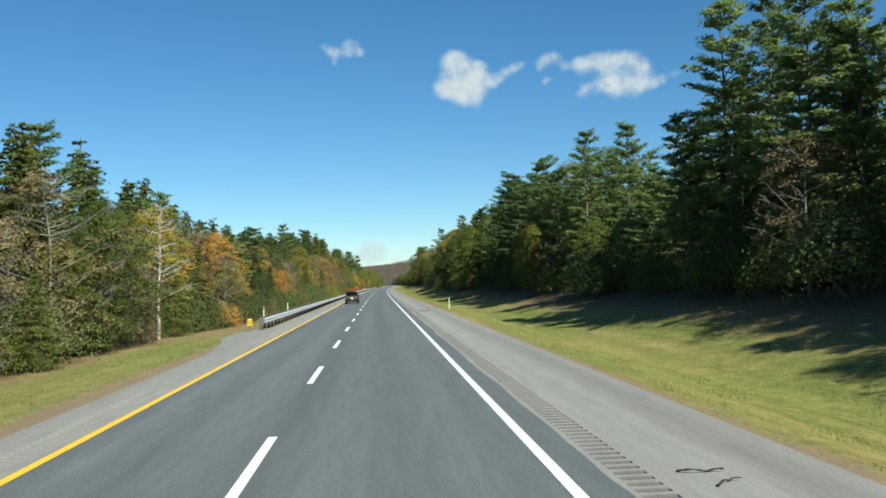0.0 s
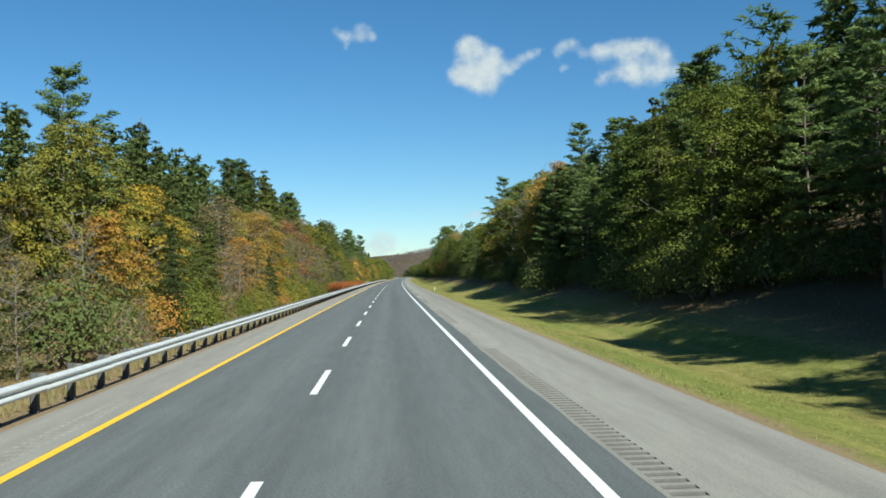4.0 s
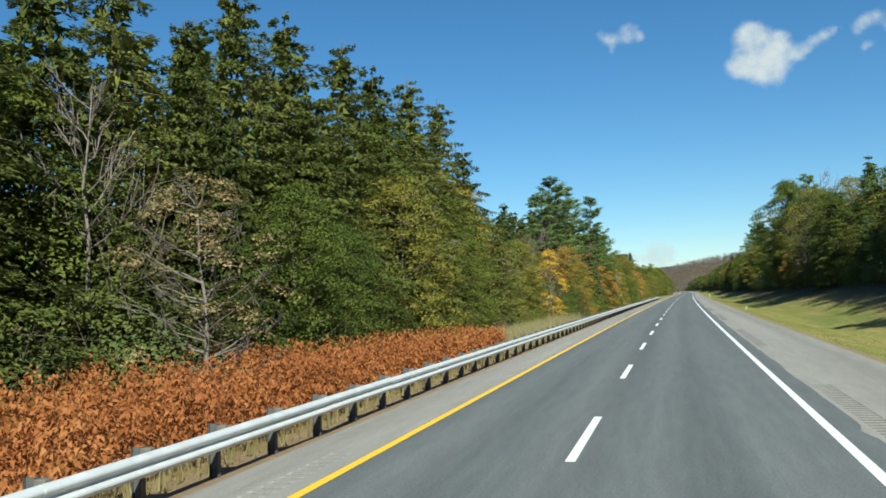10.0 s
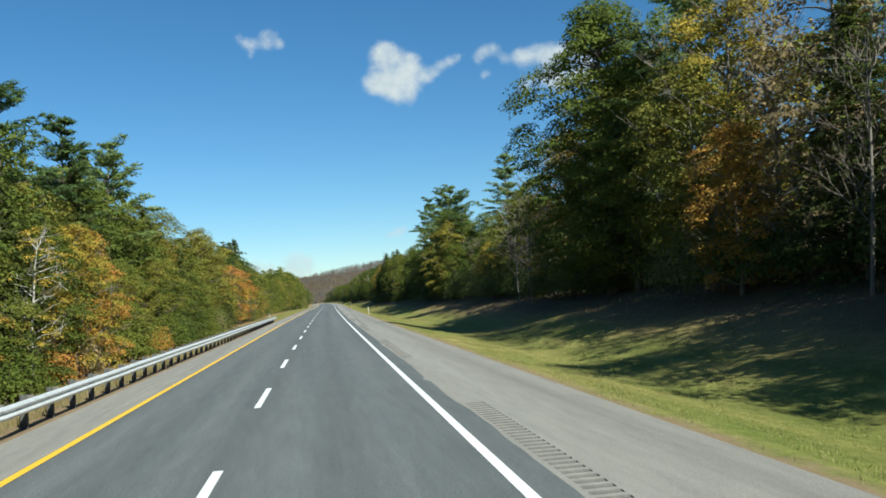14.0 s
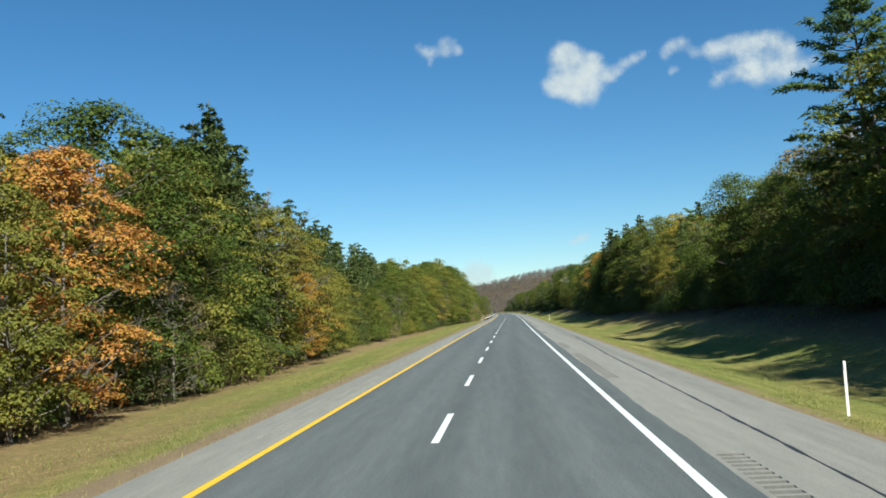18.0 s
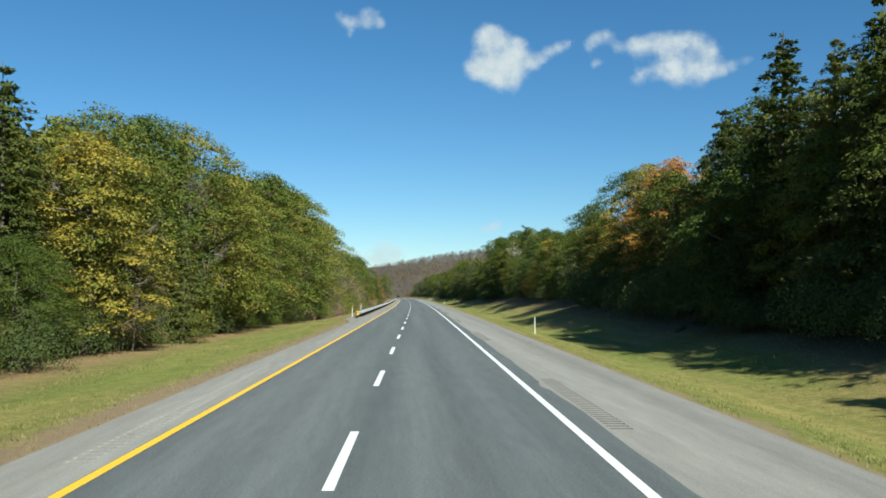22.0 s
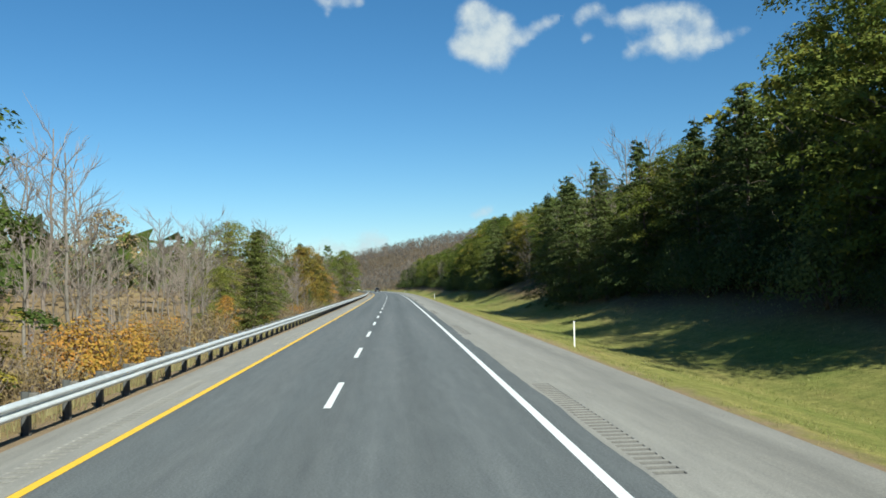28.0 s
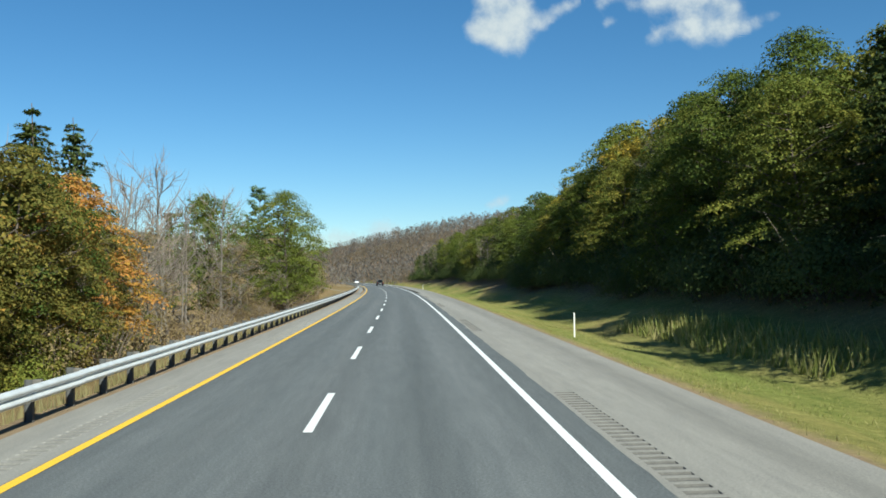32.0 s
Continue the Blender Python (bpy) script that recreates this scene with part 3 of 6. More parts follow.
def pine(seed, height, spread, tiers, tuft, size, start=0.28):
    """White pine: separate whorls of uneven limbs, each a flat, slightly upturned plate of needle plumes, with sky between them."""
    r = np.random.default_rng(seed)
    tp = np.stack((np.cumsum(r.normal(0, 0.10, 6)), np.cumsum(r.normal(0, 0.10, 6)), np.linspace(-0.4, height * 0.97, 6)), -1)
    limbs, cs, ns, al, zs = [], [], [], [], []
    lean = r.uniform(0, 6.28)
    for i in range(tiers):
        f = start + (0.97 - start) * (i + r.uniform(-0.2, 0.25)) / (tiers - 0.6)
        g = max(0.0, (f - start) / (1 - start))
        env = (1 - g ** 1.7) * 0.86 + 0.13
        if g < 0.25:
            env *= 0.62 + 1.5 * g
        stem = np.array([np.interp(f * height, tp[:, 2], tp[:, q]) for q in range(3)])
        turn = r.uniform(0, 6.28)
        for j in range(int(r.integers(4, 7))):
            a = turn + j * 6.283 / 5 + r.normal(0, 0.28)
            reach = spread * env * r.uniform(0.4, 1.05) * (1.0 + 0.25 * math.cos(a - lean))
            d = np.array((math.cos(a), math.sin(a), 0.02 + 0.8 * g ** 2 + r.normal(0, 0.07)))
            p = curve_limb(stem, d, reach, r, 0.09, 4)
            limbs.append(tube(p, np.linspace(0.06, 0.012, 4), 3))
            side = np.array((-math.sin(a), math.cos(a), 0.0))
            many = 3 + int(reach * 1.5)
            for q in range(many):
                t = 0.36 + 0.68 * (q + r.random()) / many
                c = np.array([np.interp(t, np.linspace(0, 1, 4), p[:, w]) for w in range(3)])
                c = c + side * r.normal(0, 0.16) * reach * (1.25 - 0.8 * t) + np.array((0, 0, 0.10))
                e = r.normal(0, 1, (tuft, 3))
                e /= np.linalg.norm(e, axis=1)[:, None]
                e[:, 2] = np.abs(e[:, 2]) * 0.9
                rad = r.uniform(0.42, 0.85)
                cs.append(c + e * np.array((rad, rad, rad * 0.42)) * r.uniform(0.4, 1.05, (tuft, 1)))
                ns.append(np.tile((0, 0, 0.8), (tuft, 1)) + e * 0.6)
                al.append(e + d * 0.6 + np.array((0, 0, 0.3)))
                zs.append(size * r.uniform(0.6, 1.3, tuft))
    crown = leaf_quads(np.concatenate(cs), np.concatenate(zs), np.concatenate(ns), r, 3.0, np.concatenate(al))
    return tube(tp, np.linspace(height * 0.0125, 0.03, 6), 6), joined(limbs), crown


def hemlock(seed, height, spread, tiers, sprays, size, start=0.05):
    """Dense conifer: uneven tiers of flat drooping boughs of fine sprays, with dark gaps between them, down to the ground."""
    r = np.random.default_rng(seed)
    tp = np.stack((r.normal(0, 0.08, 6), r.normal(0, 0.08, 6), np.linspace(-0.4, height, 6)), -1)
    wood = []
    cs, ns, al, zs = [], [], [], []
    for i in range(tiers):
        f = start + (1 - start) * (i + r.uniform(-0.35, 0.35)) / tiers
        env = min(1.0, 1.12 * (1 - f) ** 0.72) + 0.03
        many = 7 if f < 0.75 else 5
        for j in range(many):
            a = j * 6.283 / many + i * 0.83 + r.normal(0, 0.25)
            reach = spread * env * r.uniform(0.5, 1.12)
            d = np.array((math.cos(a), math.sin(a), r.uniform(-0.08, 0.22) + 0.35 * f ** 3))
            side = np.array((-math.sin(a), math.cos(a), 0.0))
            k = max(8, int(sprays * (0.25 + 0.75 * env)))
            twigs = int(r.integers(6, 10))
            root = np.sort(r.uniform(0.12, 0.96, twigs))[r.integers(0, twigs, k)]
            out = np.where(r.random(k) < 0.5, -1.0, 1.0) * r.random(k) ** 0.7 * (1.08 - root) * 0.52
            t = root + np.abs(out) * 0.75 + r.normal(0, 0.012, k)
            c = np.array((0, 0, f * height + r.normal(0, 0.12))) + d * (t * reach)[:, None] + side * (out * reach)[:, None]
            c[:, 2] += -0.30 * reach * t ** 2.0 - 0.28 * np.abs(out) * reach + r.normal(0, 0.05, k)
            cs.append(c)
            ns.append(np.tile((0, 0, 1.0), (k, 1)) + d * 0.35)
            al.append(d + side * (np.sign(out) * 0.7)[:, None] + np.array((0, 0, -0.45)))
            zs.append(size * r.uniform(0.6, 1.35, k))
            if j % 3 == 0:
                wood.append(tube(curve_limb(np.array((0, 0, f * height)), d, reach * 0.85, r, -0.25), (0.035, 0.026, 0.016, 0.006), 3))
    core = tiers * 26
    f, a = r.uniform(start, 0.93, core), r.uniform(0, 6.283, core)
    rr = spread * (1 - f) ** 0.75 * r.uniform(0.05, 0.55, core)
    cs.append(np.stack((np.cos(a) * rr, np.sin(a) * rr, f * height), -1))
    ns.append(r.normal(0, 1, (core, 3)))
    al.append(r.normal(0, 1, (core, 3)))
    zs.append(r.uniform(0.35, 0.7, core) * spread / 5)
    crown = leaf_quads(np.concatenate(cs), np.concatenate(zs), np.concatenate(ns), r, 1.9, np.concatenate(al))
    return tube(tp, np.linspace(height * 0.014, 0.02, 6), 5), joined(wood), crown


def bare_tree(seed, height, spread, limbs, twigs):
    """Leafless tree: trunk and limbs, and a crown of thin twigs."""
    r = np.random.default_rng(seed)
    tp = np.stack((np.cumsum(r.normal(0, 0.12, 8)), np.cumsum(r.normal(0, 0.12, 8)), np.linspace(-0.4, height * 0.93, 8)), -1)
    wood, fine = [], []
    for i in range(limbs):
        f = 0.25 + 0.7 * (i + r.random()) / limbs
        a = i * 2.4 + r.normal(0, 0.4)
        base = np.array([np.interp(f * height * 0.93, tp[:, 2], tp[:, q]) for q in range(3)])
        d = np.array((math.cos(a), math.sin(a), r.uniform(0.5, 1.3)))
        d /= np.linalg.norm(d)
        reach = spread * r.uniform(0.6, 1.15) * (1.1 - 0.6 * f)
        p = curve_limb(base, d, reach, r, 0.12, 5)
        wood.append(tube(p, np.linspace(0.036, 0.012, 5), 3))
        for _ in range(twigs):
            t = r.uniform(0.25, 1.0)
            b2 = np.array([np.interp(t, np.linspace(0, 1, 5), p[:, q]) for q in range(3)])
            d2 = d + r.normal(0, 0.55, 3) + np.array((0, 0, 0.35))
            d2 /= np.linalg.norm(d2)
            fine.append(tube(curve_limb(b2, d2, reach * r.uniform(0.25, 0.6), r, 0.1, 3), (0.017, 0.012, 0.004), 3))
    return tube(tp, np.linspace(height * 0.011, 0.025, 8), 5), joined(wood), joined(fine)


def shrub(seed, height, spread, count, size, stems=9):
    r = np.random.default_rng(seed)
    wood = []
    for i in range(stems):
        a = r.uniform(0, 6.28)
        d = np.array((math.cos(a) * 0.55, math.sin(a) * 0.55, 1.0))
        wood.append(tube(curve_limb(np.array((r.normal(0, 0.2), r.normal(0, 0.2), -0.2)), d, height * r.uniform(0.6, 1.05), r, 0.0, 4), (0.03, 0.022, 0.014, 0.006), 3))
    d = r.normal(0, 1, (count, 3))
    d /= np.linalg.norm(d, axis=1)[:, None]
    d[:, 2] = np.abs(d[:, 2]) * 1.45 - 0.5
    lump = 1.0 + 0.3 * np.sin(d[:, :1] * 5 + seed) * np.cos(d[:, 1:2] * 4)
    c = d * np.array((spread, spread, height * 0.62)) * r.uniform(0.4, 1.05, (count, 1)) * lump
    c[:, 2] += height * 0.36
    return None, joined(wood), leaf_quads(c, size * r.uniform(0.5, 1.3, count), d + np.array((0, 0, 0.4)), r, 1.4)


LABELS = {}
SOLID = ("hemlock", "spruce", "oak", "pine", "bare", "brown", "yellow", "orange")


def tree_kind(key, name, label, category, group, variants, bark, leaf, crown_name="crown"):
    """Register a kind of tree: the meshes of its variants are built once and shared."""
    sets = variants if isinstance(variants, tuple) else (variants, variants, variants, variants)
    out, seen = [], {}
    for one in (q or sets[0] for q in sets):
        if id(one) not in seen:
            built = []
            for stem, limbs, crown in one:
                if stem and key in SOLID:          # trunk and limbs are one piece of wood
                    stem, limbs = joined((stem, limbs)), None
                built.append((mesh_from(name + "_trunk", *stem, bark, True) if stem else None, mesh_from(name + "_limbs", *limbs, bark, True) if limbs else None,
                              mesh_from(name + "_crown", *crown, leaf)))
            seen[id(one)] = built
        out.append(seen[id(one)])
    LABELS[key] = (name, label, category, group, out, crown_name)


CLOSE, TALL = 3, 4      # finest foliage where the woods come nearest; grown trees 1.6 times as high


def plant(key, s, u, scale=1.0, r=None, grade=0):
    name, label, category, group, variants, crown_name = LABELS[key]
    r = r or rng
    if 185 < s < 435 and -20 < u < 0:
        grade = CLOSE
    elif scale > 1.3 and len(variants) > TALL:
        grade, scale = TALL, scale / 1.6
    grade = min(grade, len(variants) - 1)
    trunk_me, limbs_me, crown_me = variants[grade][int(r.integers(len(variants[grade])))]
    thing = tagged(new(name), label, category, group)
    x, y = plan(s, u)
    zz = float(ground_height(s, u))
    thing.matrix_basis = pose(float(x), float(y), zz, r.normal(0, 1.5), r.normal(0, 1.5), r.uniform(0, 360)) @ Matrix.Diagonal((scale * r.uniform(0.9, 1.1), scale * r.uniform(0.9, 1.1), scale, 1))
    for nm, me in (("trunk", trunk_me), ("branchwork", limbs_me), (crown_name, crown_me)):
        if me is not None:
            ob = new(nm, me)
            ob.parent = thing
            if nm != "trunk":
                tagged(ob, kind="stuff")
    return thing




tree_kind("pine", "white_pine", "tall white pine with layered blue-green boughs at the wood's edge", "tree", "roadside pines",
          ([pine(100 + i, 20.0, 5.6, 14, 24, 0.44, 0.16 + 0.06 * i) for i in range(4)], [pine(110 + i, 20.0, 5.8, 14, 19, 0.48, 0.12 + 0.06 * i) for i in range(4)],
           [pine(120 + i, 20.0, 5.6, 13, 12, 0.62, 0.16 + 0.06 * i) for i in range(3)], [pine(130 + i, 20.0, 5.6, 13, 34, 0.36, 0.16 + 0.06 * i) for i in range(3)]), BARK, PINE_NEEDLES)
tree_kind("hemlock", "hemlock", "dense dark green hemlock with drooping boughs", "tree", "roadside hemlocks",
          ([hemlock(200 + i, 15.0, 4.6, 25, 170, 0.19) for i in range(4)], [hemlock(210 + i, 15.0, 4.7, 24, 140, 0.20) for i in range(4)],
           [hemlock(220 + i, 15.0, 4.7, 22, 75, 0.29) for i in range(3)], [hemlock(230 + i, 15.0, 4.9, 26, 250, 0.155) for i in range(4)]), BARK, HEMLOCK_NEEDLES)
# The hemlock form again, in needles darkened to stand in for shade
tree_kind("spruce", "spruce", "dense blue-green spruce at the foot of the bank, needles darkened to carry shade", "tree", "roadside spruces",
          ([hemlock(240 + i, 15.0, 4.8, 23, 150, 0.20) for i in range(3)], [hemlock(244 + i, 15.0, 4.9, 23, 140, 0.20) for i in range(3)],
           [hemlock(247 + i, 15.0, 4.9, 22, 80, 0.28) for i in range(2)]), BARK, SHADED_SPRUCE_NEEDLES)
tree_kind("oak", "broadleaf_tree", "green broadleaf tree with a full crown turning yellow", "tree", "roadside broadleaf trees",
          ([broadleaf(300 + i, 13.0, 4.4, 100, 240, 0.155, 0.10) for i in range(5)], [broadleaf(310 + i, 13.0, 4.5, 92, 240, 0.16, 0.10) for i in range(4)],
           [broadleaf(320 + i, 13.0, 4.5, 80, 150, 0.21, 0.12) for i in range(3)], [broadleaf(330 + i, 13.0, 4.4, 110, 260, 0.145, 0.08) for i in range(3)],
           [broadleaf(340 + i, 20.8, 5.8, 150, 360, 0.20, 0.08) for i in range(4)]), BARK, GREEN_LEAVES)
tree_kind("yellow", "yellowing_maple", "broadleaf tree with yellow-green autumn leaves", "tree", "yellowing trees",
          ([broadleaf(400 + i, 12.0, 3.7, 90, 190, 0.16, 0.10, 0.10) for i in range(4)], [broadleaf(410 + i, 12.0, 3.8, 84, 170, 0.165, 0.12, 0.08) for i in range(3)],
           [broadleaf(420 + i, 12.0, 3.9, 76, 120, 0.22, 0.16, 0.05) for i in range(3)], [broadleaf(430 + i, 12.0, 3.7, 100, 220, 0.135, 0.08, 0.14) for i in range(3)],
           [broadleaf(440 + i, 19.2, 5.0, 120, 240, 0.17, 0.12, 0.08) for i in range(2)]), PALE_BARK, YELLOW_LEAVES)
tree_kind("orange", "orange_maple", "maple with orange and gold autumn leaves", "tree", "autumn maples",
          ([broadleaf(500 + i, 12.0, 3.7, 90, 190, 0.16, 0.08, 0.14) for i in range(4)], [broadleaf(510 + i, 12.0, 3.8, 84, 170, 0.165, 0.12, 0.1) for i in range(3)],
           [broadleaf(520 + i, 12.0, 3.9, 76, 120, 0.22, 0.16, 0.05) for i in range(3)], [broadleaf(530 + i, 12.0, 3.7, 100, 220, 0.135, 0.08, 0.16) for i in range(3)],
           [broadleaf(540 + i, 19.2, 5.0, 120, 240, 0.17, 0.12, 0.1) for i in range(2)]), PALE_BARK, ORANGE_LEAVES)
tree_kind("golden", "golden_maple", "half-bare maple with golden leaves low on pale stems", "tree", "autumn maples",
          [broadleaf(550 + i, 12.0, 2.9, 90, 130, 0.14, 0.08, 0.35) for i in range(2)], PALE_BARK, GOLD_LEAVES)
tree_kind("russet", "russet_maple", "half-bare maple with faded russet leaves", "tree", "autumn maples",
          [broadleaf(560 + i, 12.0, 3.6, 90, 170, 0.15, 0.2, 0.3) for i in range(2)], PALE_BARK, RUSSET_LEAVES)
tree_kind("bronze", "bronze_oak", "broadleaf tree with olive and bronze autumn leaves", "tree", "autumn oaks",
          [broadleaf(570 + i, 12.0, 3.6, 90, 200, 0.155, 0.08, 0.10) for i in range(4)], BARK, BRONZE_LEAVES)
tree_kind("brown", "browning_tree", "slender tree with thin brown and grey foliage", "tree", "browning trees",
          ([broadleaf(600 + i, 11.0, 3.2, 80, 90, 0.15, 0.10, 0.35) for i in range(4)], [broadleaf(610 + i, 11.0, 3.2, 70, 60, 0.21, 0.10, 0.35) for i in range(3)],
           [broadleaf(620 + i, 11.0, 3.3, 60, 45, 0.29, 0.12, 0.3) for i in range(3)], [broadleaf(630 + i, 11.0, 3.2, 86, 110, 0.125, 0.10, 0.4) for i in range(3)]), PALE_BARK, BROWN_LEAVES)
tree_kind("birch", "birch", "thin white-stemmed birch with sparse yellow leaves", "tree", "birches",
          ([broadleaf(700 + i, 11.5, 2.3, 60, 70, 0.14, 0.3, 0.4, 0.10) for i in range(3)], [broadleaf(710 + i, 11.5, 2.3, 50, 50, 0.20, 0.3, 0.4, 0.10) for i in range(2)],
           [broadleaf(720 + i, 11.5, 2.3, 46, 40, 0.26, 0.3, 0.3, 0.08) for i in range(2)], [broadleaf(730 + i, 11.5, 2.3, 60, 90, 0.12, 0.3, 0.4, 0.08) for i in range(2)]), BIRCH_BARK, YELLOW_LEAVES)
tree_kind("bare", "bare_tree", "leafless grey tree with fine twigs", "tree", "bare trees",
          [bare_tree(800 + i, 12.5, 4.0, 20, 11) for i in range(4)], PALE_BARK, TWIGS, "twig_mass")
tree_kind("shrub_green", "shrub", "green shrub at the edge of the wood", "shrub", "green shrubs",
          ([shrub(900 + i, 3.2, 2.1, 4200, 0.13) for i in range(3)], None, None, [shrub(910 + i, 3.2, 2.1, 4200, 0.135) for i in range(3)]), BARK, GREEN_LEAVES, "foliage")
# Bushes take the darkened needles, so the wood's shade lies in their colour
tree_kind("shrub_dark", "evergreen_shrub", "low evergreen bush under the trees, their shade put into its dark needles", "shrub", "dark shrubs",
          ([shrub(930 + i, 3.6, 2.5, 6000, 0.115) for i in range(3)], None, None, [shrub(940 + i, 3.6, 2.5, 5600, 0.125) for i in range(3)]), BARK, SHADED_SPRUCE_NEEDLES, "foliage")
tree_kind("shrub_yellow", "yellow_shrub", "yellow-leaved shrub at the edge of the wood", "shrub", "yellow shrubs",
          ([shrub(950 + i, 3.0, 1.9, 2600, 0.15) for i in range(3)], None, None, [shrub(960 + i, 3.0, 1.9, 3400, 0.125) for i in range(3)]), BARK, YELLOW_LEAVES, "foliage")
tree_kind("shrub_brown", "brown_brush", "dry brown twiggy brush beside the rail", "shrub", "brown brush",
          ([shrub(970 + i, 2.6, 2.0, 1100, 0.12, 40) for i in range(3)], None, None, [shrub(980 + i, 2.6, 2.0, 1500, 0.10, 46) for i in range(3)]), TWIGS, BROWN_LEAVES, "foliage")
tree_kind("shrub_orange", "orange_shrub", "orange-leaved autumn shrub under the trees", "shrub", "orange shrubs",
          ([shrub(990 + i, 3.0, 1.9, 2600, 0.15) for i in range(3)], None, None, [shrub(1000 + i, 3.0, 1.9, 3400, 0.125) for i in range(3)]), BARK, ORANGE_LEAVES, "foliage")

# Height of the tree tops above the carriageway along each side
TOPS_LEFT = np.array(((-40, 12.5), (45, 12.5), (62, 11.8), (85, 11), (105, 11.3), (120, 11.4), (135, 12.4), (150, 12), (180, 14), (210, 16), (225, 17.5), (240, 16.8), (255, 15.8), (265, 18.4), (277, 17.5),
                      (285, 14.5), (297, 11.5), (305, 12.3), (312, 14), (320, 15), (333, 17), (345, 18.5), (366, 19), (373, 15), (380, 10), (390, 9.3), (400, 12), (412, 14.5), (421, 16), (435, 18), (449, 18.5), (461, 16.8),
                      (495, 14.8), (507, 17.5), (520, 15.9), (550, 15), (565, 12.5), (580, 11), (590, 11.8), (597, 13.6), (606, 15.3), (617, 16), (626, 13), (638, 13.4), (652, 12.2), (660, 11)))
TOPS_LEFT_ON = np.array(((661, 11), (675, 12.4), (705, 13), (716, 12.3), (732, 12.8), (743, 15), (765, 14.8), (778, 17), (790, 18), (805, 15.2), (813, 15), (826, 15), (838, 13), (855, 13.2), (885, 12.5), (910, 14),
                         (930, 12.5), (945, 9.8), (960, 10), (985, 9.7), (1005, 8.3), (1020, 9.8), (1035, 11.3), (1060, 11.8), (1080, 13), (1330, 12)))
TOPS_RIGHT = np.array(((-30, 20), (38, 20), (48, 18), (56, 15.5), (70, 13), (78, 16), (88, 20), (100, 19.3), (118, 16.5), (128, 20), (140, 22.7), (152, 22), (165, 20), (205, 20), (230, 17.5), (255, 19), (281, 22.5), (295, 18.8),
                       (310, 16.3), (340, 16.5), (360, 17.3), (385, 19.5), (430, 21.3), (465, 23.3), (480, 25.3), (495, 28), (507, 24.5), (515, 21), (526, 18), (540, 19), (555, 15.5), (570, 15.5), (585, 18), (600, 19.5),
                       (612, 18.5), (625, 17.5), (640, 16), (655, 13.6), (670, 15), (688, 17), (702, 20)))
TOPS_RIGHT_ON = np.array(((703, 20), (718, 19.5), (730, 19.3), (743, 20), (751, 16), (770, 17.2), (778, 18.5), (790, 14.7), (805, 15.8), (820, 14.5), (835, 15), (855, 16), (870, 17.5), (885, 21), (897, 17), (912, 19.5),
                          (930, 17.5), (945, 15), (965, 15), (975, 13.8), (990, 15.6), (1020, 17), (1046, 15.7), (1062, 19), (1084, 19.5), (1103, 17.3), (1330, 16)))


def tops(s, u):
    """Height above the carriageway to which the woods rise there; ranks further back stand taller."""
    t = np.concatenate((TOPS_LEFT, TOPS_LEFT_ON)) if u < 0 else np.concatenate((TOPS_RIGHT, TOPS_RIGHT_ON))
    back = (1.6 - u) / 19.1 if u < 0 else (u - 1.6) / 25.4
    return 2.5 + (float(np.interp(s, t[:, 0], t[:, 1])) - 2.5) * min(back, 1.1)


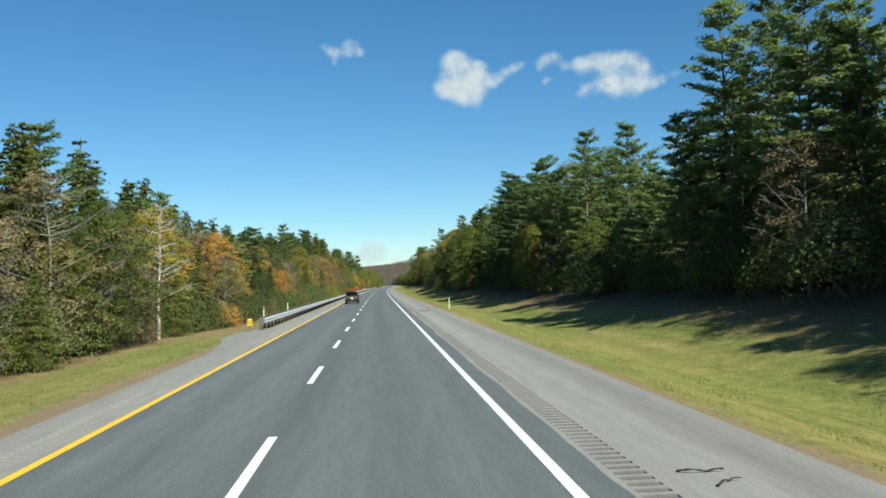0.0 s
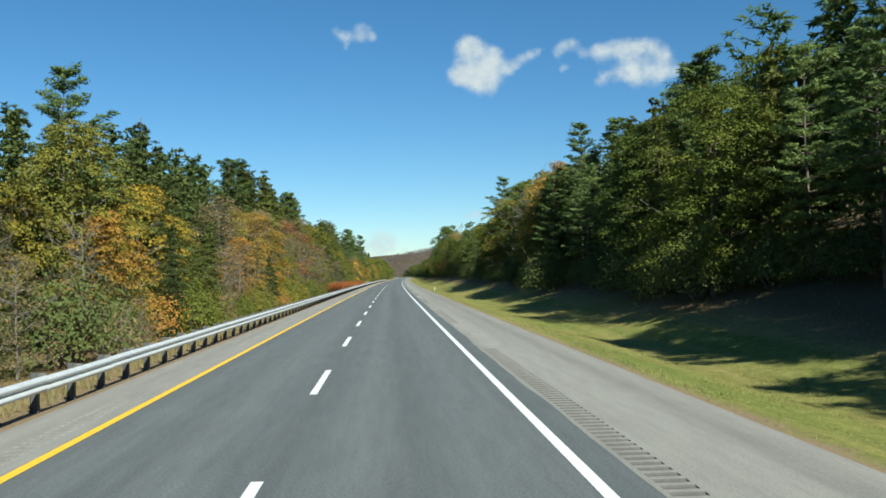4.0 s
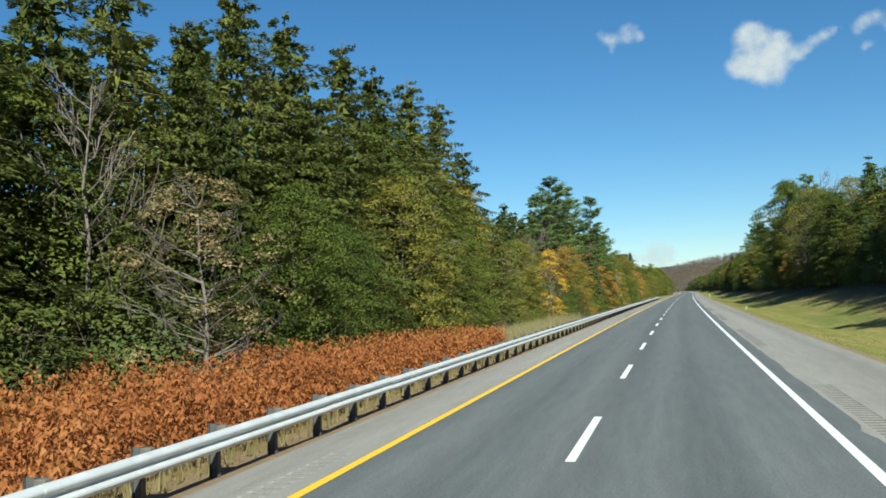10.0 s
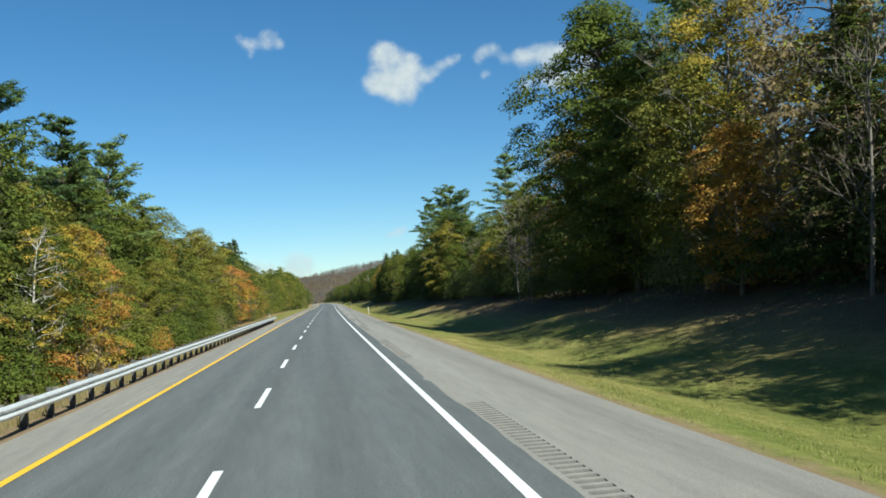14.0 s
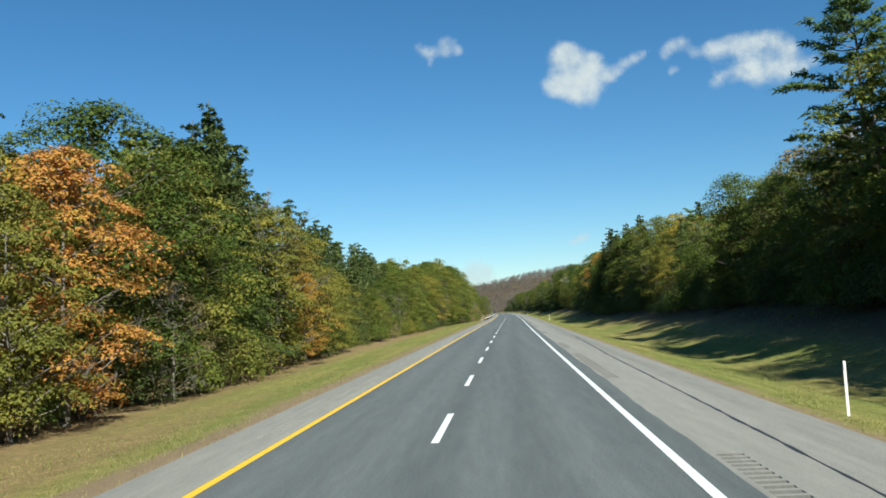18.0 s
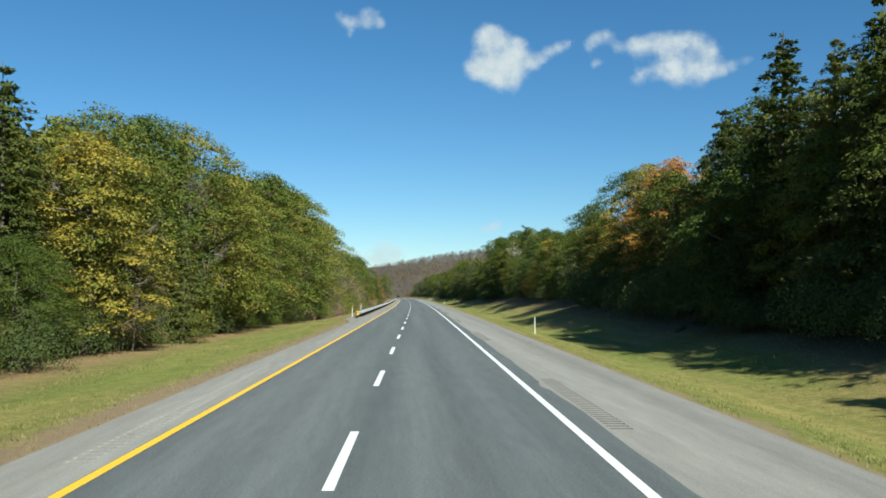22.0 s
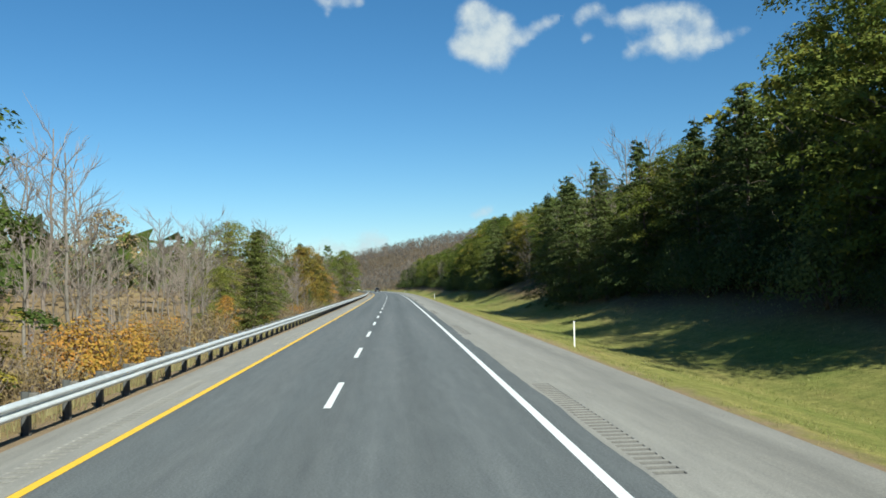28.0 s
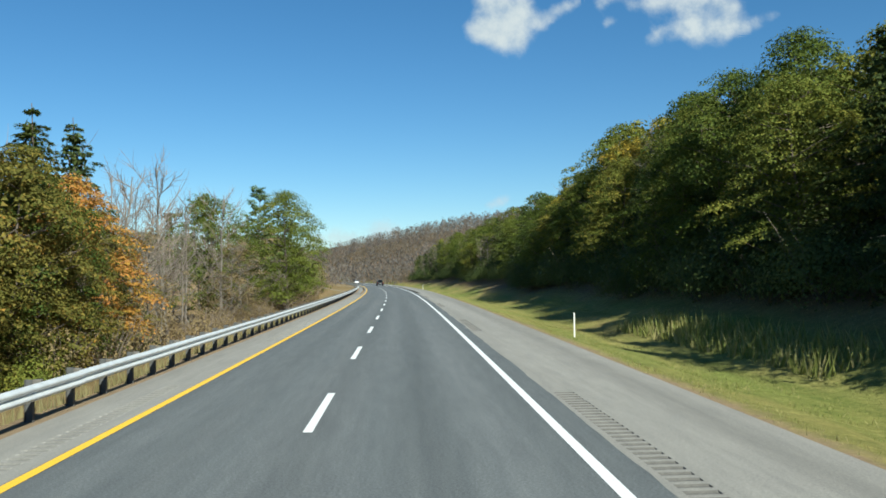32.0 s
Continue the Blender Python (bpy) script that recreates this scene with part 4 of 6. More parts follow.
# Stretches of wood: from s to s, front edge u, kinds of the front trees, kinds behind them, understorey kinds
LEFT = [
    (-40, 48, -13.5, {"brown": 4, "birch": 1, "orange": 1, "yellow": 1, "hemlock": 5, "bare": 1, "oak": 1}, {"pine": 3, "hemlock": 3, "orange": 1}, {"shrub_brown": 3, "shrub_green": 2, "shrub_dark": 2}),
    (48, 112, -11.0, {"hemlock": 3, "pine": 3, "spruce": 5, "orange": 1, "brown": 3, "bare": 1, "yellow": 1}, {"spruce": 5, "hemlock": 2}, {"shrub_brown": 3, "shrub_green": 1, "shrub_dark": 3, "shrub_orange": 1}),
    (112, 150, -10.5, {"hemlock": 2, "bare": 3, "brown": 3, "yellow": 1, "spruce": 5}, {"spruce": 5, "hemlock": 2}, {"shrub_brown": 2, "shrub_orange": 1, "shrub_dark": 2}),
    (150, 200, -10.5, {"hemlock": 2, "spruce": 2, "brown": 3, "yellow": 2, "orange": 1}, {"spruce": 4, "hemlock": 2, "pine": 1}, {"shrub_brown": 2, "shrub_orange": 1, "shrub_green": 2}),
    (200, 226, -12.0, {"brown": 3, "orange": 2, "yellow": 2, "bare": 2, "oak": 1}, {"hemlock": 4, "pine": 3}, {"shrub_brown": 3, "shrub_yellow": 2, "shrub_green": 2}),
    (226, 262, -12.0, {"yellow": 3, "hemlock": 3, "bare": 1, "brown": 2}, {"hemlock": 5, "pine": 2}, {"shrub_green": 2, "shrub_yellow": 2, "shrub_brown": 2}),
    (262, 290, -13.0, {"hemlock": 6, "yellow": 1, "brown": 1}, {"hemlock": 5, "pine": 1}, {"shrub_dark": 2, "shrub_brown": 2}),
    (290, 312, -15.0, {"hemlock": 5, "brown": 1, "russet": 1}, {"hemlock": 4}, {"shrub_yellow": 2, "shrub_dark": 1, "shrub_green": 1}),
    (312, 345, -15.0, {"hemlock": 7, "oak": 1}, {"hemlock": 1}, {"shrub_green": 3, "shrub_dark": 2}),
    (345, 372, -12.5, {"hemlock": 5, "oak": 2, "yellow": 2}, {"hemlock": 1}, {"shrub_green": 2, "shrub_yellow": 1, "shrub_brown": 1}),
    (372, 400, -12.5, {"oak": 2, "bare": 3, "hemlock": 2, "brown": 1}, {"hemlock": 3, "oak": 1}, {"shrub_green": 2, "shrub_brown": 2, "shrub_dark": 2}),
    (400, 416, -12.0, {"hemlock": 6, "oak": 1}, {"hemlock": 3}, {"shrub_green": 2, "shrub_dark": 2}),
    (416, 456, -12.5, {"hemlock": 3, "pine": 2, "orange": 1, "oak": 2}, {"pine": 2, "hemlock": 2}, {"shrub_green": 2, "shrub_orange": 1}),
    (456, 524, -11.5, {"oak": 5, "orange": 1, "yellow": 2, "hemlock": 2}, {"oak": 3, "hemlock": 3, "pine": 1}, {"shrub_green": 3, "shrub_orange": 1, "shrub_brown": 1}),
    (524, 540, -15.0, {"oak": 2, "yellow": 4, "hemlock": 2}, {"oak": 3, "hemlock": 3, "pine": 1}, {"shrub_green": 3, "shrub_yellow": 1, "shrub_brown": 1}),
    (540, 600, -14.5, {"oak": 5, "yellow": 2, "orange": 1, "hemlock": 2}, {"oak": 3, "hemlock": 3}, {"shrub_green": 2, "shrub_brown": 2, "shrub_dark": 1}),
    (600, 690, -15.5, {"oak": 4, "hemlock": 3, "spruce": 4, "bare": 1}, {"spruce": 4, "hemlock": 3}, {"shrub_green": 3, "shrub_brown": 1, "shrub_dark": 1}),
    (690, 775, -14.5, {"oak": 6, "hemlock": 2, "yellow": 1}, {"oak": 3, "hemlock": 1}, {"shrub_green": 3, "shrub_dark": 2}),
    (775, 830, -11.0, {"oak": 5, "brown": 2, "yellow": 1, "bare": 3}, {"oak": 3, "bare": 2}, {"shrub_brown": 4, "shrub_green": 1}),
    (830, 890, -10.5, {"yellow": 2, "oak": 4, "bare": 4, "brown": 3}, {"oak": 2, "bare": 3, "yellow": 1}, {"shrub_brown": 5, "shrub_green": 1}),
    (890, 1000, -12.0, {"bare": 9, "brown": 2, "oak": 1}, {"bare": 5, "brown": 1}, {"shrub_brown": 7, "shrub_orange": 1}),
    (1000, 1045, -12.5, {"bare": 3, "bronze": 4, "brown": 1, "hemlock": 1}, {"bare": 3, "hemlock": 1}, {"shrub_brown": 3, "shrub_green": 2}),
    (1045, 1130, -13.0, {"bare": 5, "oak": 1, "brown": 2}, {"bare": 5, "pine": 1}, {"shrub_brown": 4}),
    (1130, 1320, -16.0, {"bare": 5, "oak": 2, "brown": 2}, {"bare": 5}, {"shrub_brown": 3}),
]
RIGHT = [
    (-30, 60, 23.0, {"pine": 8, "hemlock": 1, "oak": 1}, {"pine": 1}, {"shrub_dark": 3, "shrub_green": 1}),
    (60, 160, 24.0, {"pine": 8, "oak": 2}, {"pine": 1}, {"shrub_dark": 3, "shrub_green": 1}),
    (160, 235, 20.5, {"hemlock": 5, "pine": 4, "oak": 2}, {"hemlock": 2, "pine": 1}, {"shrub_dark": 4}),
    (235, 270, 23.0, {"oak": 3, "bare": 2, "yellow": 1, "pine": 1, "hemlock": 1}, {"oak": 2, "hemlock": 1}, {"shrub_dark": 3, "shrub_green": 1}),
    (270, 340, 23.0, {"pine": 4, "oak": 2, "hemlock": 3}, {"pine": 2, "hemlock": 1}, {"shrub_dark": 3, "shrub_green": 1}),
    (340, 440, 24.0, {"oak": 3, "pine": 3, "hemlock": 6}, {"oak": 2, "pine": 1}, {"shrub_dark": 3, "shrub_green": 1}),
    (440, 470, 24.0, {"oak": 2, "yellow": 2, "brown": 3, "bare": 2, "pine": 1}, {"oak": 2, "pine": 1}, {"shrub_dark": 3, "shrub_green": 1}),
    (470, 560, 24.5, {"oak": 2, "yellow": 3, "brown": 3, "bare": 3, "pine": 1}, {"oak": 2, "hemlock": 1}, {"shrub_dark": 3}),
    (560, 650, 23.5, {"oak": 6, "hemlock": 2, "pine": 1, "brown": 1}, {"oak": 2, "hemlock": 1}, {"shrub_dark": 3, "shrub_green": 1}),
    (650, 695, 23.5, {"yellow": 3, "oak": 4, "bare": 2}, {"oak": 1, "hemlock": 1}, {"shrub_dark": 3, "shrub_green": 1}),
    (695, 780, 22.0, {"oak": 5, "hemlock": 4, "yellow": 1}, {"hemlock": 1}, {"shrub_dark": 3}),
    (780, 890, 23.0, {"oak": 6, "bare": 1, "spruce": 1, "yellow": 1}, {"oak": 2, "hemlock": 1}, {"shrub_dark": 2, "shrub_green": 2}),
    (890, 960, 22.0, {"oak": 3, "spruce": 7}, {"oak": 2, "bare": 1}, {"shrub_dark": 4}),
    (960, 1006, 25.0, {"bare": 4, "brown": 1, "oak": 2}, {"bare": 4}, {"shrub_brown": 3, "shrub_green": 1}),
    (1006, 1060, 19.5, {"oak": 1, "spruce": 8}, {"oak": 2, "hemlock": 1, "bare": 1}, {"shrub_dark": 3}),
    (1060, 1120, 21.0, {"oak": 4, "spruce": 5, "yellow": 1}, {"oak": 2, "hemlock": 1, "bare": 1}, {"shrub_dark": 3}),
    (1120, 1330, 22.0, {"oak": 3, "spruce": 3, "bare": 3}, {"oak": 1, "bare": 2}, {"shrub_dark": 2}),
]
NATURAL = {"pine": 20.0, "hemlock": 15.0, "spruce": 15.0, "oak": 13.0, "yellow": 12.0, "orange": 12.0, "golden": 12.0, "russet": 12.0, "bronze": 12.0, "brown": 11.0, "birch": 11.5, "bare": 12.5}


def pick(weights, r):
    keys = list(weights)
    w = np.array([weights[k] for k in keys], float)
    return keys[int(r.choice(len(keys), p=w / w.sum()))]


BEHIND = {"spruce": [], "pine": [], "hemlock": [], "broad": [], "bare": []}     # places of the joined woods behind the front trees
MERGE = {"pine": "pine", "hemlock": "hemlock", "spruce": "spruce", "bare": "bare", "brown": "bare"}


def plant_stretch(s0, s1, edge, kinds, ranks, low, side, r, front, behind, spacing, under):
    for row, (off, h0, h1) in enumerate(front):
        s = s0 + r.uniform(0, spacing)
        while s < s1:
            k = pick(kinds, r)
            u = edge + side * (off + r.uniform(-1.2, 1.4))
            h = (tops(s, u) - float(ground_height(s, u))) * r.uniform(h0, h1) * (1.12 if side < 0 and k in ("hemlock", "pine") else 0.82 if side < 0 and 195 < s < 265 else 1.0)
            plant(k, s, u, h / NATURAL[k], r, row if side < 0 else 1 + row)
            s += spacing * r.uniform(0.75, 1.25)
    for off, h0, h1 in behind:
        s = s0 + r.uniform(0, spacing)
        while s < s1:
            k = pick(ranks, r)
            u = edge + side * (off + r.uniform(-2, 2))
            h = (tops(s, u) - float(ground_height(s, u))) * r.uniform(h0, h1)
            BEHIND[MERGE.get(k, "broad")].append((s, u, h, r.uniform(0, 6.28)))
            s += spacing * r.uniform(0.7, 1.2)
    s = s0 + r.uniform(0, under)
    while s < s1:
        plant(pick(low, r), s, edge - side * r.uniform(-1.8, 1.4), r.uniform(0.55, 1.15) * (1.0 if side < 0 else 1.25), r)
        s += under * r.uniform(0.6, 1.4)


r = np.random.default_rng(21)
for s0, s1, edge, kinds, ranks, low in LEFT:
    far = s0 > 1100
    plant_stretch(s0, s1, edge, kinds, ranks, low, -1, r, ((0.6, 0.42, 0.72), (4.8, 0.62, 0.9)), ((10.0, 0.8, 1.0), (17.0, 0.75, 0.95)), 8.0 if far else 5.0, 6.0 if far else 2.3)
for s0, s1, edge, kinds, ranks, low in RIGHT:
    far = s0 > 1100
    dense = ((10.0, 0.85, 1.0), (14.5, 0.85, 1.0), (19.0, 0.85, 1.0)) if s0 < 270 or s0 > 870 else ((13.0, 0.75, 0.95), (21.0, 0.75, 0.9))
    if s0 < 150:
        dense = ((5.0, 0.4, 0.6), (9.0, 0.45, 0.65), (14.0, 0.6, 0.85))
    if 400 < s0 < 600:
        dense = ((15.0, 0.55, 0.8),)
    plant_stretch(s0, s1, edge, kinds, ranks, low, 1, r, ((1.8, 0.7, 0.95), (6.2, 0.8, 1.02)) if 150 < s0 < 270 or s0 > 870 else ((0.8, 0.45, 0.8), (5.6, 0.65, 0.95)), dense, 8.0 if far else 8.5 if 400 < s0 < 550 else 5.0 if 550 < s0 < 650 else 7.0 if s0 < 150 else 4.8 if s0 < 440 or s0 > 870 else 6.8, 6.0 if far else 3.2 if 400 < s0 < 600 else 4.4)

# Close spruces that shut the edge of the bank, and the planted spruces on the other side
# Bank spruces are fillers added to block light through the front trees' gaps
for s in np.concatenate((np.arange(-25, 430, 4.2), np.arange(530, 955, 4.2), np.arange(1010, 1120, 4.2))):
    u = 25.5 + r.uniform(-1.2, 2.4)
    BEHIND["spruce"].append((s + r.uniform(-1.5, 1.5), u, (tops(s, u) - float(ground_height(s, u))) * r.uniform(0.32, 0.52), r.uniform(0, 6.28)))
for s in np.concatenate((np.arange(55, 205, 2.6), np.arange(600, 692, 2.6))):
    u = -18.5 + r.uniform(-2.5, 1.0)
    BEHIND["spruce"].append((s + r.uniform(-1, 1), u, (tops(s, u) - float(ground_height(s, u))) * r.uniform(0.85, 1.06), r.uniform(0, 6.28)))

# Single trees that stand out, stretch by stretch: kind, s, u, height of the top above the carriageway
def notable(trees):
    for k, s, u, top in trees:
        plant(k, s, u, max(0.22, (top - float(ground_height(s, u))) / NATURAL[k]), r)


notable((
    ("hemlock", 21.7, -12.5, 3.6), ("pine", 22.7, 25, 15.8), ("brown", 23.2, 22, 9.2), ("pine", 27.2, 25, 17.6), ("brown", 27.7, -14, 9), ("hemlock", 32.2, -18, 11.9),
    ("oak", 33.2, -13, 7.9), ("pine", 33.7, 25.5, 19.3), ("brown", 37.7, -13.5, 7.3), ("pine", 38.2, 25, 20.1), ("pine", 38.7, -19, 13), ("birch", 43.2, -13, 8.9),
    ("hemlock", 44.7, -12.5, 4.7), ("hemlock", 47.2, -19, 13.8), ("pine", 60.2, 25, 16.3), ("hemlock", 60.7, -19, 12.3), ("orange", 62.7, -17, 8.6), ("orange", 66.7, -14, 8.1),
    ("pine", 76.7, 25, 18.7), ("hemlock", 80.8, -11.5, 3.3), ("bare", 82.8, 22, 7.4), ("pine", 85.3, -13, 9.5)))
notable((
    ("pine", 88.3, 25, 16.1), ("orange", 88.8, -13, 7.9), ("hemlock", 90.2, -18, 11.5), ("yellow", 90.3, 22, 9.7), ("orange", 91.8, -12, 4.4), ("pine", 92.3, 25, 16.1),
    ("oak", 94.3, 22, 7.5), ("pine", 98.8, 25, 19.2), ("pine", 110.3, 26, 19.5), ("spruce", 111.3, -18, 11.6), ("pine", 115.3, 25, 18.4), ("spruce", 116.3, -13, 5.8),
    ("spruce", 123.8, -18, 11.2), ("pine", 126.3, 26, 20.2), ("pine", 130.8, 25, 21), ("bare", 132.3, -13, 7.5), ("spruce", 138.3, -18, 12.8), ("yellow", 153.8, -14, 10.8),
    ("pine", 163.2, -18, 15.6), ("pine", 172.8, 25, 18.6), ("spruce", 178.3, -18, 15.5), ("brown", 194.3, -14, 9.9)))
notable((
    ("orange", 205.6, -13, 10.1), ("pine", 209.8, 25, 20.2), ("brown", 211.1, -14, 11), ("hemlock", 212.6, 22, 15.7), ("spruce", 212.8, -18, 16.9), ("yellow", 214.6, -13.5, 10.3),
    ("pine", 216.1, -18, 16.8), ("yellow", 216.6, -12, 6.6), ("hemlock", 217.6, 22, 14.8), ("orange", 223.6, 25, 18), ("hemlock", 226, -18, 19), ("pine", 227.6, -19, 18.6),
    ("brown", 227.6, -13, 9.3), ("yellow", 231.1, 23.5, 15.6), ("hemlock", 233, -17.5, 18.5), ("russet", 235, -14.5, 11.5), ("hemlock", 236, -19, 18.5), ("bare", 237.1, -13, 11.6),
    ("hemlock", 240, -19, 19.5), ("brown", 243, -12, 8.5), ("hemlock", 243, -16.5, 17.5), ("bare", 246.1, 25, 17.1)))
notable((
    ("hemlock", 249, -18, 17), ("bronze", 252, -14.5, 12.5), ("hemlock", 256, -17, 17), ("pine", 257.1, 25, 18.3), ("brown", 258, -12, 8), ("bare", 260.5, -12, 7.5),
    ("hemlock", 262, -19, 17.5), ("yellow", 264, -13, 12.3), ("pine", 266.6, -18, 18), ("hemlock", 268, -17, 19), ("pine", 269.1, 24, 20.5), ("brown", 271, -12.5, 7),
    ("hemlock", 273, -18, 19), ("hemlock", 279, -17.5, 18.5), ("hemlock", 283.1, -18, 19.1), ("pine", 291, -17.5, 12.5), ("yellow", 292, -15, 5), ("russet", 299, -17, 11.6),
    ("oak", 300.1, 24, 14.5), ("hemlock", 309, -18, 14), ("hemlock", 317, -18, 15), ("bare", 322, -16, 10.5)))
notable((
    ("brown", 322.1, -12, 6.8), ("hemlock", 323, -19, 15.6), ("hemlock", 329, -17, 14.5), ("oak", 330, -13, 7.5), ("hemlock", 333.1, -17, 17.6), ("oak", 336, -13.5, 6.5),
    ("hemlock", 340, -17, 18.5), ("yellow", 345, -13, 10), ("hemlock", 347, -17.5, 19), ("pine", 350.6, 24, 17.3), ("hemlock", 353, -17, 19), ("hemlock", 359, -17.5, 19.5),
    ("hemlock", 365, -17, 19), ("hemlock", 371, -16.5, 16), ("oak", 383.3, -14, 8.5), ("golden", 384.3, -11, 7.4), ("bare", 386.8, -13, 9.6), ("hemlock", 391.8, -11.5, 4.4),
    ("hemlock", 399.8, -17, 11.9), ("hemlock", 405.8, -17, 13), ("orange", 407.8, -13, 9.2), ("pine", 417.3, -16, 16.8)))
notable((
    ("yellow", 417.3, -12, 6.2), ("pine", 425.1, -17, 19.8), ("hemlock", 426.2, 23, 14.3), ("pine", 427.8, -15.5, 19.5), ("hemlock", 432.7, 24, 16.1), ("pine", 438.7, -13, 18.7),
    ("oak", 439.7, 23.5, 17.5), ("pine", 439.8, -16, 21.1), ("orange", 448.2, -12, 7.7), ("brown", 448.2, 25, 17), ("bare", 454.1, 22, 11.9), ("orange", 456.7, -12, 6.6),
    ("hemlock", 457.1, 24, 14.1), ("brown", 460.2, 26, 20), ("hemlock", 462.8, -15, 15.1), ("birch", 464.1, -11, 6.7), ("orange", 464.1, 22, 10.3), ("oak", 466.2, -16, 14.8),
    ("yellow", 470.6, 23.5, 15.7), ("yellow", 472.7, 26, 21), ("pine", 477.6, 28, 24.4), ("pine", 482.6, -18, 17.5)))
notable((
    ("pine", 487.2, -16, 16.9), ("oak", 488.3, 24, 24.9), ("pine", 490.1, 25, 22.4), ("pine", 498.1, -16, 17), ("oak", 508.2, -14, 12.3), ("bare", 509.1, 23, 14.8),
    ("bare", 516.1, 23, 12.7), ("pine", 532.2, 26, 20.5), ("hemlock", 546.7, -12, 5.5), ("yellow", 540, -14.5, 13.5), ("yellow", 548.2, -15, 12.8), ("oak", 553.5, -15.5, 12.0), ("hemlock", 566.2, -18, 14.6),
    ("yellow", 567.7, 23, 14.9), ("pine", 568.2, 26, 19.9), ("golden", 569.5, -12.8, 8.0), ("orange", 568.7, -14, 9.6), ("oak", 574.7, 24, 17.5), ("yellow", 575.6, -13, 7.2), ("orange", 579.6, -13.5, 9.2),
    ("hemlock", 584.2, -19, 13.6), ("pine", 584.8, 27, 23.6), ("oak", 585.2, -15, 12.3), ("brown", 586.1, -12.5, 4.6)))
notable((
    ("pine", 589.2, 26, 23.6), ("oak", 591.6, -15.5, 11.7), ("pine", 593.2, 27, 19.6), ("hemlock", 596.1, -19, 13.9), ("hemlock", 606.7, -19, 16.6), ("pine", 608.7, 26, 23.5),
    ("spruce", 602.5, -16, 16.8), ("yellow", 607, -14, 10.5), ("orange", 615, -14, 6.4), ("bronze", 617.5, -15, 9.2), ("bare", 611.2, -16, 12.1), ("hemlock", 611.6, -19, 16.6), ("bare", 620.6, -17, 12), ("oak", 623, -14, 6.8), ("oak", 634.2, 24, 14.6), ("oak", 651.8, -14, 4.7),
    ("pine", 656.8, -19, 9.2), ("bare", 656.8, -14.5, 6), ("hemlock", 659.3, -19, 9.2), ("hemlock", 662.8, -19, 9.8), ("yellow", 663.8, 23, 8.7), ("oak", 664.3, -15, 7.8),
    ("spruce", 664.7, 25, 13.6), ("pine", 669.3, -19, 11.1), ("bare", 670.3, -14, 5.9), ("pine", 671.3, 28, 15.0)))
notable((
    ("oak", 678.8, 24.5, 15.5), ("oak", 679.8, -15.5, 10), ("hemlock", 681.3, -19, 12.2), ("spruce", 689.3, 24, 15.1), ("oak", 691.8, -15, 11), ("spruce", 700.2, 25, 18.4),
    ("hemlock", 716.5, -17, 12.7), ("spruce", 718.3, 25, 18.6), ("hemlock", 718.5, 23, 17.2), ("yellow", 720, -14.5, 10.4), ("brown", 721.5, -13, 4.8), ("oak", 723.5, -16, 12.4),
    ("hemlock", 724, 23.5, 16.7), ("hemlock", 728.5, -12.5, 6.6), ("hemlock", 729.5, 23, 18.7), ("bare", 732, -13.5, 10), ("oak", 732.5, -16, 14.1), ("oak", 736.5, -15.5, 14.3),
    ("hemlock", 737, 23, 15.8), ("birch", 738.8, -14, 10), ("oak", 742.8, -14, 12.1), ("oak", 748.8, -14.5, 12.6)))
notable((
    ("hemlock", 752.8, -12.5, 2.9), ("oak", 753.8, 24, 14), ("orange", 755, 25, 15.5), ("oak", 755.8, -15, 12.4), ("oak", 758.5, -14.5, 14.3), ("bare", 760.8, -15, 14.1),
    ("yellow", 762.5, 24, 16.1), ("orange", 762.8, 25.5, 15.3), ("oak", 768.3, 24, 16.2), ("oak", 768.8, -14.5, 14.3), ("oak", 779.3, -14.5, 15), ("oak", 784, -14.5, 16),
    ("oak", 784, 24, 14.2), ("orange", 785.3, 25, 13.1), ("oak", 786.8, -13.5, 12.5), ("bare", 800.8, -11, 8.2), ("bare", 804.8, -11.5, 9.7), ("bare", 809.8, -11.5, 7.9),
    ("oak", 809.8, -15, 14.4), ("oak", 813.3, 24, 13), ("oak", 817.8, 22, 10.1), ("oak", 819.8, -15, 13.4)))
notable((
    ("yellow", 821.3, 24, 12.7), ("oak", 823.8, -14, 11), ("bare", 825.8, -12, 7.5), ("orange", 827.3, 21.5, 7.1), ("oak", 830.8, 25, 14.8), ("bare", 835.2, -11.5, 6.7),
    ("yellow", 838.3, -12.5, 7.5), ("spruce", 839.3, 23, 13), ("oak", 840.2, -13, 10.5), ("oak", 847.7, -13.5, 11.2), ("bare", 853.7, -13, 10.5), ("oak", 853.8, 22.5, 10.9),
    ("pine", 859.5, 28, 17), ("bare", 861.3, -14, 11.6), ("oak", 863.8, 28, 15.5), ("birch", 863.8, 24, 14.8), ("pine", 867.8, 27, 17.8), ("oak", 873.7, -12.5, 11.5),
    ("oak", 889.8, -12.5, 11.9), ("oak", 889.8, 23, 17.2), ("yellow", 890, -15, 11.5), ("oak", 902.8, 24, 18.3)))
